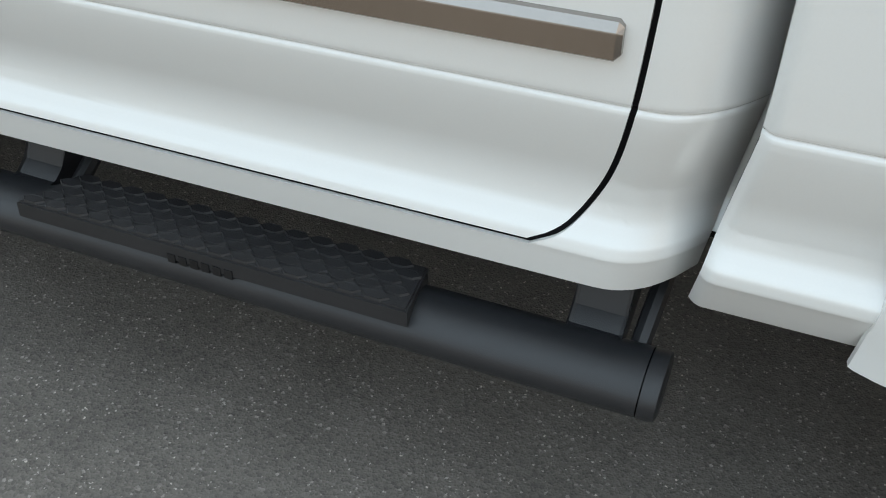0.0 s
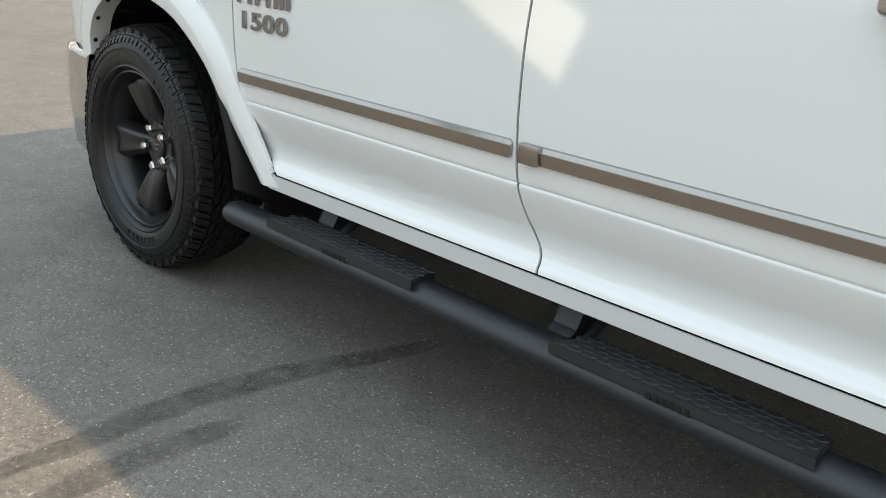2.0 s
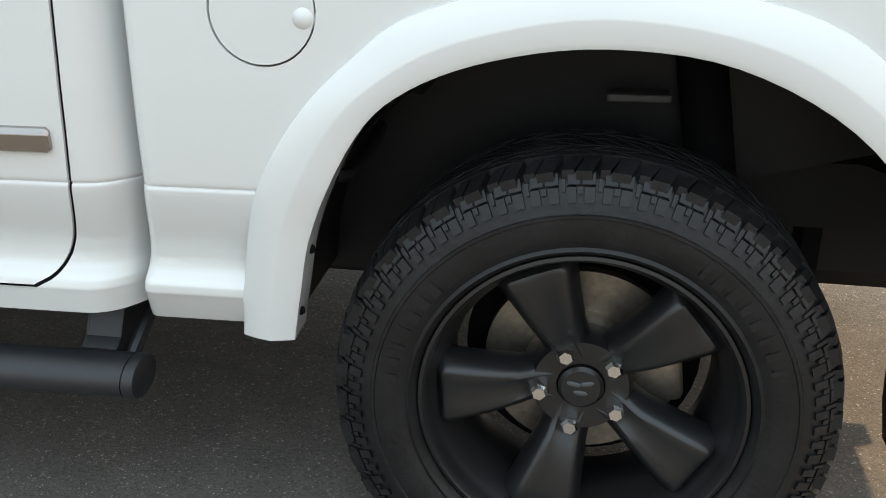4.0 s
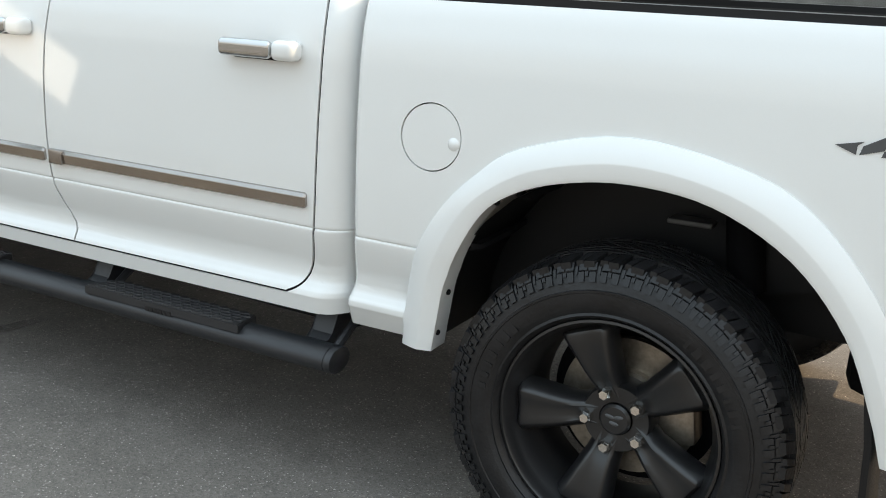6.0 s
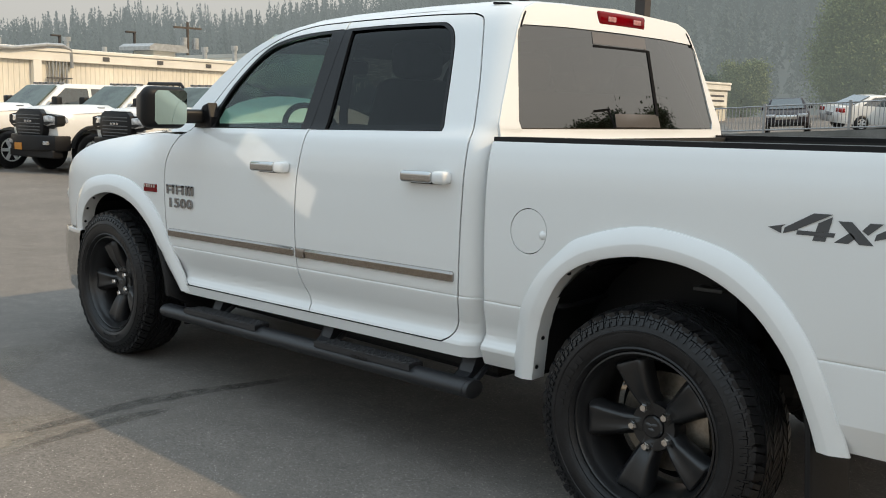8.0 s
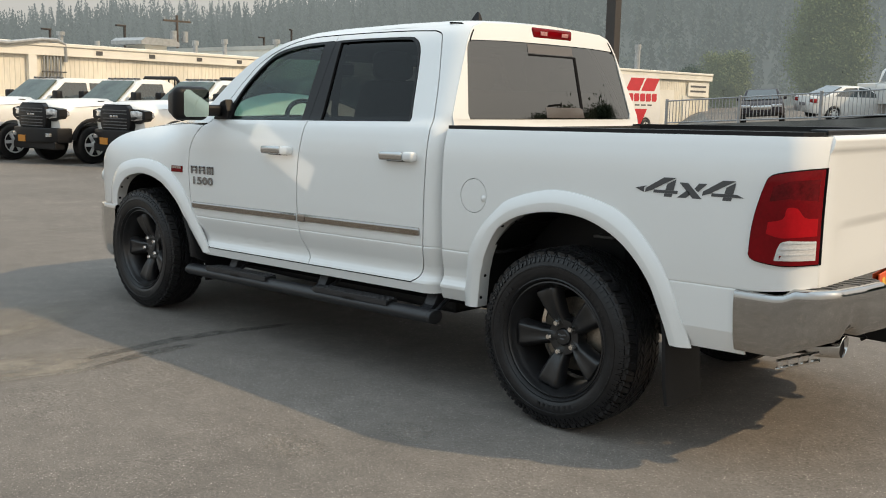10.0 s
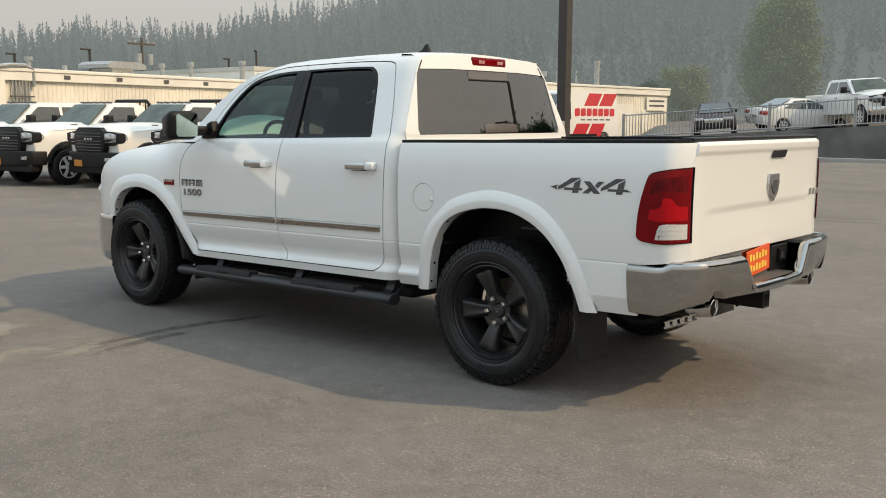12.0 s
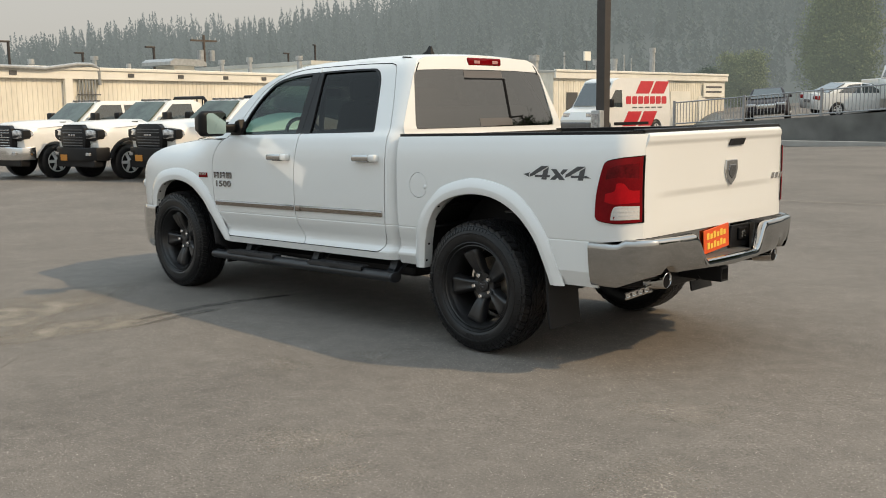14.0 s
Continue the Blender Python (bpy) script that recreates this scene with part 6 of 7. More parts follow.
# door mirrors
for sg in (-1, 1):
    def yy(a, b):
        return (min(sg * a, sg * b), max(sg * a, sg * b))
    bm = box_bm(-2.80, -2.60, *yy(1.045, 1.275), 1.340, 1.545, 0.045, 4)
    for v in bm.verts:
        if v.co.x < -2.71:
            v.co.z = 1.44 + (v.co.z - 1.44) * 0.72
            v.co.y = sg * (1.15 + (abs(v.co.y) - 1.15) * 0.80)
    for v in bm.verts:
        v.co.x += 0.08 * (v.co.z - 1.44) * min(1.0, max(0.0, (v.co.x + 2.74) / 0.08))
    turn = Matrix.Translation((-2.66, sg * 1.16, 0)) @ Matrix.Rotation(radians(sg * 9), 4, "Z") @ Matrix.Translation((2.66, -sg * 1.16, 0))
    bm.transform(turn)
    mir = part("door_mirror", bm, PLASTIC, truck, "black folding door mirror", smooth=True)
    bm = prism_bm([(sg * y, z) for y, z in ((1.060, 1.375), (1.070, 1.362), (1.205, 1.362), (1.220, 1.378), (1.222, 1.509), (1.207, 1.525), (1.070, 1.525), (1.060, 1.512))], -2.603, -2.5965, "x")
    for v in bm.verts:
        v.co.x += 0.08 * (v.co.z - 1.44)
    bm.transform(turn)
    part("mirror_glass", bm, MIRROR, mir, "mirror glass")
    bm = box_bm(-2.745, -2.655, *yy(0.88, 1.07), 1.365, 1.435, 0.02, 3)
    part("mirror_arm", bm, PLASTIC, mir, smooth=True)
    bm = prism_bm([(-2.755, 1.345), (-2.61, 1.345), (-2.605, 1.40), (-2.63, 1.47), (-2.675, 1.455)], *yy(0.862, 0.925), "y", 0.008)
    part("mirror_base", bm, PLASTIC, mir)

# badges
bm = bmesh.new()
for k, x in enumerate((-2.905, -2.815, -2.725)):
    y = half_width(x, 1.06) + 0.001
    if k < 2:
        box_bm(x - 0.036, x + 0.036, -y - 0.006, -y, 1.066, 1.080, 0.002, 1, bm)
        box_bm(x - 0.036, x - 0.018, -y - 0.006, -y, 1.030, 1.080, 0.002, 1, bm)
        box_bm(x + 0.018, x + 0.036, -y - 0.006, -y, 1.030, 1.080, 0.002, 1, bm)
        box_bm(x - 0.03, x + 0.03, -y - 0.006, -y, 1.048, 1.056, 0.002, 1, bm)
    else:
        for q in (-0.036, -0.008, 0.020):
            box_bm(x + q, x + q + 0.018, -y - 0.006, -y, 1.030, 1.080, 0.002, 1, bm)
        box_bm(x - 0.036, x + 0.036, -y - 0.006, -y, 1.068, 1.080, 0.002, 1, bm)
bpart("maker_badge", bm, BADGE, truck, "raised chrome maker badge")
number = bpart("model_number", box_bm(-2.93, -2.70, -half_width(-2.8, 0.99) + 0.0005, -half_width(-2.8, 0.99) + 0.003, 0.964, 0.968), BADGE, truck, "raised chrome model number")
for k, c in enumerate("1500"):
    bm = text_bm(c, 0.070, 0.003, 0.0018)
    bm.transform(Matrix.Translation((-2.815 + 0.0605 * (k - 1.5), -half_width(-2.8, 0.99) - 0.004, 0.963)) @ Matrix.Rotation(radians(90), 4, "X") @ Matrix.Diagonal((1.55, 0.95, 1, 1)))
    bpart("digit", bm, BADGE, number)
bm = box_bm(-3.175, -3.045, -half_width(-3.1, 1.06) - 0.006, -half_width(-3.1, 1.06) + 0.004, 1.030, 1.072, 0.003, 2)
eb = bpart("engine_badge", bm, RED, truck, "small red and chrome engine badge")
bm = bmesh.new()
for k in range(5):
    y = half_width(-3.1, 1.06) + 0.005
    box_bm(-3.165 + 0.024 * k, -3.150 + 0.024 * k, -y - 0.004, -y, 1.054, 1.070, 0, 1, bm)
bpart("badge_bars", bm, BRIGHT, eb)
# the sticker on the bed side: slanted 4x4 with a blade at each end
def decal(bm, poly, slant=0.28):
    pts = [(x + slant * (z - 1.10), z) for x, z in poly]
    y = -half_width(0.6, 1.13) - 0.0025
    prism_bm(pts, y, y + 0.0018, "y", 0, bm)


bm = bmesh.new()
for x in (0.0, 0.262):
    decal(bm, [(0.435 + x, 1.112), (0.435 + x, 1.130), (0.505 + x, 1.177), (0.560 + x, 1.177), (0.475 + x, 1.128), (0.475 + x, 1.125)])
    decal(bm, [(0.475 + x, 1.112), (0.475 + x, 1.1245), (0.585 + x, 1.1245), (0.585 + x, 1.112)])
    decal(bm, [(0.528 + x, 1.098), (0.528 + x, 1.1115), (0.565 + x, 1.1115), (0.565 + x, 1.098)])
    decal(bm, [(0.528 + x, 1.125), (0.528 + x, 1.150), (0.562 + x, 1.170), (0.565 + x, 1.125)])
decal(bm, [(0.592, 1.160), (0.630, 1.160), (0.700, 1.098), (0.660, 1.098)], 0.1)
decal(bm, [(0.590, 1.098), (0.630, 1.098), (0.648, 1.115), (0.630, 1.130)], 0.1)
decal(bm, [(0.662, 1.138), (0.680, 1.126), (0.715, 1.160), (0.680, 1.160)], 0.1)
decal(bm, [(0.392, 1.128), (0.433, 1.112), (0.433, 1.130), (0.445, 1.139)], 0.0)
decal(bm, [(0.850, 1.1245), (0.850, 1.112), (0.880, 1.112)], 0.0)
bpart("bed_decal", bm, DECAL, truck, "dark grey 4x4 sticker")


# tailgate
def gate_map(y, z):
    s = max(0.0, (abs(y) - 0.74) / 0.085)
    x = 1.146 - 0.008 * s * s
    t = min(1.0, max(0.0, (z - 1.285) / 0.03))
    x += 0.010 * t * t * (3 - 2 * t)
    t = min(1.0, max(0.0, (z - 1.335) / 0.035))
    x -= 0.035 * t * t
    t = min(1.0, max(0.0, (1.03 - z) / 0.05))
    lens = max(0.0, 1 - (y / 0.72) ** 6)
    x -= 0.010 * t * t * (3 - 2 * t) * lens
    t = min(1.0, max(0.0, (0.99 - z) / 0.14))
    x += 0.010 * t * lens
    return Vector((x, y, z + RAKE * 2.0))


part("seam_backing", box_bm(1.08, 1.100, -0.845, 0.845, 0.82, 1.36), SEAM, truck)
gate_half = [(side_y(1.139, z, "bed") - 0.005, z) for z in (0.768, 0.9, 1.0, 1.1, 1.2, 1.28, 1.33, 1.35)]
gate_out = [(-y, z) for y, z in gate_half] + [(-gate_half[-1][0] + 0.012, 1.362), (gate_half[-1][0] - 0.012, 1.362)] + gate_half[::-1]
gate = skin("tailgate", gate_out, gate_map, (1, 0, 0), WHITE, truck, (), [-0.8, -0.78, -0.75, -0.7, -0.6, -0.4, -0.2, 0, 0.2, 0.4, 0.6, 0.7, 0.75, 0.78, 0.80, 0.82, 0.84],
            [0.82, 0.86, 0.90, 0.94, 0.97, 0.98, 0.99, 1.0, 1.01, 1.02, 1.03, 1.1, 1.2, 1.28, 1.29, 1.30, 1.31, 1.32, 1.335, 1.345, 1.352], 0.03)
part("tailgate_top", box_bm(1.055, 1.128, -0.815, 0.815, 1.398, 1.418, 0.006), PLASTIC, gate, "black cap along the tailgate")
part("gate_handle", prism_bm([(0.085, 1.298), (0.27, 1.298), (0.30, 1.338), (0.115, 1.338)], 1.150, 1.159, "x", 0.003), PLASTIC, gate, "black tailgate handle")
shield = [(0.060, 1.210), (0.195, 1.210), (0.203, 1.15), (0.180, 1.093), (0.127, 1.052), (0.075, 1.093), (0.052, 1.15)]
sh = part("shield_badge", prism_bm(shield, 1.144, 1.160, "x", 0.005), CHROME, gate, "chrome shield badge")
part("shield_inset", prism_bm([(0.127 + (y - 0.127) * 0.55, 1.14 + (z - 1.14) * 0.55) for y, z in shield], 1.159, 1.165, "x", 0.003), BADGE, sh)
bm = bmesh.new()
for k in range(3):
    prism_bm([(0.67 + 0.055 * k, 1.06), (0.71 + 0.055 * k, 1.06), (0.725 + 0.055 * k, 1.098), (0.685 + 0.055 * k, 1.098)], 1.142, 1.151, "x", 0, bm)
part("gate_lettering", bm, BRIGHT, gate, "small chrome lettering")

# tail lamps, wrapped round the corner
for sg in (-1, 1):
    lo = spline([(1.1395, 0.868), (1.05, 0.866), (0.955, 0.875), (0.925, 0.886)], 4) + spline([(0.918, 0.90), (0.925, 1.0), (0.945, 1.10), (0.972, 1.185), (0.99, 1.205)], 4) + spline([(1.01, 1.212), (1.08, 1.225), (1.1395, 1.232)], 3)
    tl = skin("tail_lamp", lo, side_map("bed", sg, 0.0145 if sg < 0 else 0.024), (0.6, sg, 0.05), RED, truck, (), [0.95, 1.0, 1.02, 1.04, 1.06, 1.08, 1.10, 1.11, 1.12, 1.128, 1.134], [0.9, 0.95, 1.0, 1.05, 1.1, 1.15, 1.2], 0.02, 0.0, "red tail lamp with a clear reversing lens")
    rev = [(1.022, 0.884)] + [(1.134, 0.884), (1.134, 0.958)] + spline([(1.07, 0.962), (1.045, 0.955), (1.032, 0.93)], 3)
    skin("reversing_lens", rev, side_map("bed", sg, 0.017), (0.6, sg, 0.05), CLEAR, tl, (), [1.06, 1.08, 1.10, 1.11, 1.12], [0.93], 0.004, 0.0)
    skin("lamp_seal", inset(ccw(lo), -0.005), side_map("bed", sg, 0.007), (0.6, sg, 0.05), SEAM, tl, (), [0.95, 1.0, 1.02, 1.04, 1.06, 1.08, 1.10, 1.11, 1.12, 1.128, 1.134], [0.95, 1.05, 1.15], 0.006, 0.0, "black rubber seal")
    for k in range(3):
        z = 0.906 + 0.022 * k
        skin("lens_rib", [(1.036 + 0.004 * k, z), (1.132, z), (1.132, z + 0.005), (1.036 + 0.004 * k, z + 0.005)], side_map("bed", sg, 0.0195), (0.6, sg, 0.05), HEADLAMP, tl, (), [1.06, 1.08, 1.10, 1.11, 1.12], [], 0.003, 0.0)
    skin("upper_reflector", [(0.99, 1.108), (1.06, 1.122), (1.132, 1.112), (1.132, 1.195), (1.06, 1.188), (1.0, 1.165)], side_map("bed", sg, 0.0155), (0.6, sg, 0.05), mat("deep_red_reflector", (0.105, 0.0015, 0.004), 0.04, var=0.3, scale=30, spec=0.3), tl, (), [1.02, 1.04, 1.06, 1.08, 1.10, 1.11, 1.12], [1.15], 0.003, 0.0)
    skin("lamp_band", spline([(0.985, 0.985), (1.04, 0.972), (1.09, 0.975), (1.134, 0.978)], 3) + spline([(1.134, 1.045), (1.105, 1.05), (1.085, 1.085), (1.055, 1.085), (1.045, 1.045), (0.99, 1.03)], 3), side_map("bed", sg, 0.0155), (0.6, sg, 0.05), mat("bright_red_lens", (0.42, 0.005, 0.010), 0.05, var=0.08, scale=30, spec=0.22), tl, (), [1.04, 1.06, 1.08, 1.10, 1.11, 1.12], [1.02], 0.003, 0.0)

# bed: rail caps, liner
for sg in (-1, 1):
    a, b = sorted((sg * 0.80, sg * 0.936))
    bm = box_bm(-0.735, 1.12, a, b, 1.350, 1.371)
    bmesh.ops.bisect_plane(bm, geom=bm.verts[:] + bm.edges[:] + bm.faces[:], dist=1e-5, plane_co=(1.02, 0, 0), plane_no=(1, 0, 0))
    bmesh.ops.bisect_plane(bm, geom=bm.verts[:] + bm.edges[:] + bm.faces[:], dist=1e-5, plane_co=(1.07, 0, 0), plane_no=(1, 0, 0))
    for v in bm.verts:
        v.co.y = sg * min(abs(v.co.y), side_y(v.co.x, 1.35, "bed") - 0.004)
    bpart("bed_rail_cap", bm, PLASTIC, truck, "black plastic cap along the bed rail")
bm = box_bm(-0.72, 1.10, -0.80, 0.80, 1.045, 1.085)
liner = bpart("bed_liner", bm, LINER, truck, "black ribbed liner of the load bed")
for q in ((-0.72, -0.68, -0.82, 0.82, 1.086, 1.36), (-0.679, 1.069, -0.86, -0.80, 1.086, 1.352), (-0.679, 1.069, 0.80, 0.86, 1.086, 1.352), (1.07, 1.12, -0.80, 0.80, 1.086, 1.34)):
    bpart("liner_side", box_bm(*q), LINER, liner)
for k in range(9):
    bpart("liner_rib", box_bm(-0.66, 1.05, -0.72 + 0.17 * k, -0.65 + 0.17 * k, 1.086, 1.096), LINER, liner)

# rear bumper: chrome face, stepped down in the middle for the plate
corner = [(-0.945, 0.865), (-0.944, 0.95), (-0.940, 1.02), (-0.932, 1.06), (-0.920, 1.10), (-0.90, 1.14), (-0.875, 1.175), (-0.84, 1.205), (-0.80, 1.228)]
half = corner + [(y, float(np.interp(y, (-0.80, -0.62, -0.46, -0.2, 0.0), (1.228, 1.264, 1.282, 1.295, 1.30)))) for y in np.arange(-0.785, 0.001, 0.0157)]
line = half + [(-y, x) for y, x in half[-2::-1]]
bm, rows = bmesh.new(), []
for y, x in line:
    mid = 1 - min(1.0, max(0.0, (abs(y + 0.055) - 0.285) / 0.135))
    mid = mid * mid * (3 - 2 * mid)
    top = 0.812 - 0.026 * (1 - min(1.0, max(0.0, (x - 1.055) / 0.04))) - 0.160 * mid
    low = 0.530 + 0.070 * min(1.0, max(0.0, (x - 1.05) / 0.17)) - 0.02 * max(0.0, 1 - abs(y) / 0.5)
    if abs(abs(y) - 0.65) < 0.076:
        low = max(low, 0.565 + math.sqrt(0.076 ** 2 - (abs(y) - 0.65) ** 2))
    nx = Vector((1.0, 0.0)) if abs(y) < 0.8 else Vector((0.5, math.copysign(0.87, y))) if abs(y) < 0.935 else Vector((0, math.copysign(1, y)))
    row = []
    tall = top - low
    for drop, o in ((0.012, -0.052), (0.002, -0.040), (0.0, -0.028), (0.002, -0.014), (0.009, -0.004), (0.020, 0.0), (0.045, 0.001), (tall * 0.45, -0.005), (tall * 0.75, -0.016), (tall - 0.016, -0.030), (tall - 0.004, -0.038), (tall, -0.05), (tall, -0.10)):
        row.append(bm.verts.new((x + nx.x * o, y + nx.y * o, top - drop)))
    rows.append(row)
for a, b in zip(rows, rows[1:]):
    for k in range(len(a) - 1):
        bm.faces.new((a[k], a[k + 1], b[k + 1], b[k]))
for v in bm.verts:
    v.co.y *= 1.028
rb = part("rear_bumper", bm, BUMPER, truck, "chrome rear step bumper", smooth=True)
for a, b in ((-0.90, -0.43), (0.43, 0.90)):
    bm = prism_bm([(1.09, a), (1.09, b), (1.238, b if abs(b) < 0.5 else b * 0.80), (1.238, a if abs(a) < 0.5 else a * 0.80)], 0.790, 0.808, "z")
    pad = part("step_pad", bm, STEPPAD, rb, "black ribbed step pad")
    for i in range(8):
        y0 = (a if a > 0 else a + 0.05) + 0.055 * i
        rib = box_bm(1.105, 1.225 if abs(y0) < 0.66 else 1.18, y0, y0 + 0.014, 0.808, 0.812)
        for v in rib.verts:
            v.co.y += 0.25 * (v.co.x - 1.16)
        part("pad_rib", rib, STEPPAD, pad)
part("step_pad", box_bm(1.13, 1.272, -0.40, 0.30, 0.622, 0.645, 0.006), STEPPAD, rb, "grey ribbed middle step")
part("plate_recess", box_bm(1.12, 1.140, -0.47, 0.42, 0.62, 0.805), BUMPER, rb, "chrome back of the plate recess")
part("socket_panel", prism_bm([(0.145, 0.652), (0.375, 0.652), (0.395, 0.70), (0.39, 0.792), (0.165, 0.792), (0.150, 0.74)], 1.138, 1.150, "x", 0.004), PLASTIC, rb, "black panel beside the plate")
bm = box_bm(1.148, 1.156, -0.187, 0.118, 0.660, 0.806, 0.003)
bm.transform(Matrix.Translation((1.152, -0.035, 0.733)) @ Matrix.Rotation(radians(5), 4, "X") @ Matrix.Translation((-1.152, 0.035, -0.733)))
pl = part("dealer_plate", bm, ORANGE, rb, "orange-red dealer plate with yellow print")
for z, w in ((0.750, 0.12), (0.690, 0.115)):
    for k in range(6):
        lean = Matrix.Translation((1.152, -0.035, 0.733)) @ Matrix.Rotation(radians(5), 4, "X") @ Matrix.Translation((-1.152, 0.035, -0.733))
        bar = box_bm(1.1565, 1.158, -0.035 - w + 2 * w * k / 6, -0.035 - w + 2 * w * (k + 0.75) / 6, z - 0.006, z + 0.034 - 0.010 * (k % 2))
        bar.transform(lean)
        part("print_bar", bar, YELLOW, pl)
part("tow_socket", box_bm(1.146, 1.166, 0.235, 0.335, 0.695, 0.775, 0.008), SEAM, rb)
bm = box_bm(1.166, 1.170, 0.262, 0.282, 0.712, 0.755, 0.003)
box_bm(1.166, 1.170, 0.292, 0.312, 0.712, 0.755, 0.003, bm=bm)
part("socket_flaps", bm, BRIGHT, rb)
# exhausts and hitch
for sg in (-1, 1):
    y = sg * 0.66
    bm, rows = bmesh.new(), []
    for x, r in ((1.06, 0.040), (1.075, 0.044), (1.12, 0.047), (1.190, 0.048), (1.196, 0.047), (1.198, 0.0445), (1.194, 0.042), (1.10, 0.040)):
        rows.append([bm.verts.new((x + 0.10 * r * math.cos(a), y + r * math.sin(a), 0.525 + 0.14 * (x - 0.95) + r * math.cos(a))) for a in [2 * math.pi * k / 28 for k in range(28)]])
    for p, q in zip(rows, rows[1:]):
        for k in range(28):
            bm.faces.new((p[k], p[(k + 1) % 28], q[(k + 1) % 28], q[k]))
    ex = part("exhaust_tip", bm, CHROME, truck, "polished exhaust tip", smooth=True)
    # dark disc near the mouth stands in for the shade inside the pipe
    part("bore_dark_disc", tube_bm([(1.09, y, 0.545), (1.184, y, 0.5575)], 0.0415, 20), SEAM, ex)
    part("tail_pipe", tube_bm([(0.70, y * 0.9, 0.54), (0.82, y * 0.98, 0.525), (0.97, y, 0.528), (1.08, y, 0.545)], 0.036, 12), PLASTIC, ex, smooth=True)
bm = box_bm(0.72, 0.84, -0.70, 0.70, 0.52, 0.60, 0.01)
box_bm(0.90, 1.20, -0.045, 0.045, 0.465, 0.56, 0.006, bm=bm)
for y in (-0.13, 0.13):
    tube_bm([(1.08, y, 0.51), (1.10, y, 0.49), (1.08, y, 0.48)], 0.008, 8, bm)
part("tow_hitch", bm, PLASTIC, truck, "black receiver hitch under the bumper")
# thin dark plate in place of the shaded opening; the block is solid
part("receiver_dark_plate", box_bm(1.2005, 1.2015, -0.032, 0.032, 0.48, 0.545), SEAM, truck)
bm = bmesh.new()
for k in range(4):
    box_bm(0.955 + 0.042 * k, 0.966 + 0.042 * k, -0.718, -0.682, 0.434 + 0.016 * k, 0.466 + 0.016 * k, 0.003, 1, bm)
for off in (0.0, 0.032):
    tube_bm([(0.945, -0.70, 0.425 + off), (1.12, -0.70, 0.497 + off)], 0.008, 8, bm)
part("spare_hanger", bm, BRIGHT, truck, "cut steel bracket under the bumper")

# mud flaps
for line, sg in [(q, s) for s in (-1, 1) for q in (((0.505, 0.78), (0.540, 0.66), (0.560, 0.54), (0.568, 0.42), (0.575, 0.32), (0.590, 0.235)), ((-3.10, 0.86), (-3.04, 0.74), (-2.985, 0.62), (-2.95, 0.52), (-2.935, 0.44), (-2.93, 0.385), (-2.93, 0.27)))]:
    bm = bmesh.new()
    outer = [(0.982 if z > 0.40 else 0.875) if x < 0 else 0.95 for x, z in line]
    rows = [[bm.verts.new(p) for p in ((x - 0.006, sg * 0.66, z), (x + 0.006, sg * 0.66, z), (x + 0.006, sg * (o - 0.01), z), (x, sg * o, z), (x - 0.014, sg * (o + 0.002), z), (x - 0.006, sg * (o - 0.012), z))] for (x, z), o in zip(line, outer)]
    for p, q in zip(rows, rows[1:]):
        for k in range(6):
            bm.faces.new((p[k], p[(k + 1) % 6], q[(k + 1) % 6], q[k]))
    bm.faces.new(rows[0])
    bm.faces.new(rows[-1][::-1])
    part("mud_flap", bm, PLASTIC, truck, "black rubber mud flap", smooth=True)

# tubular side steps
def step_z(x):
    return 0.385 + 0.0195 * (x + 0.8)


def oval(bm, x, s, sg, n=28):
    return [bm.verts.new((x, sg * (0.941 + 0.052 * s * math.cos(a)), step_z(x) + 0.0055 + 0.0375 * s * math.sin(a))) for a in [2 * math.pi * k / n for k in range(n)]]


def bridge(bm, rows):
    for a, b in zip(rows, rows[1:]):
        for k in range(len(a)):
            bm.faces.new((a[k], a[(k + 1) % len(a)], b[(k + 1) % len(b)], b[k]))


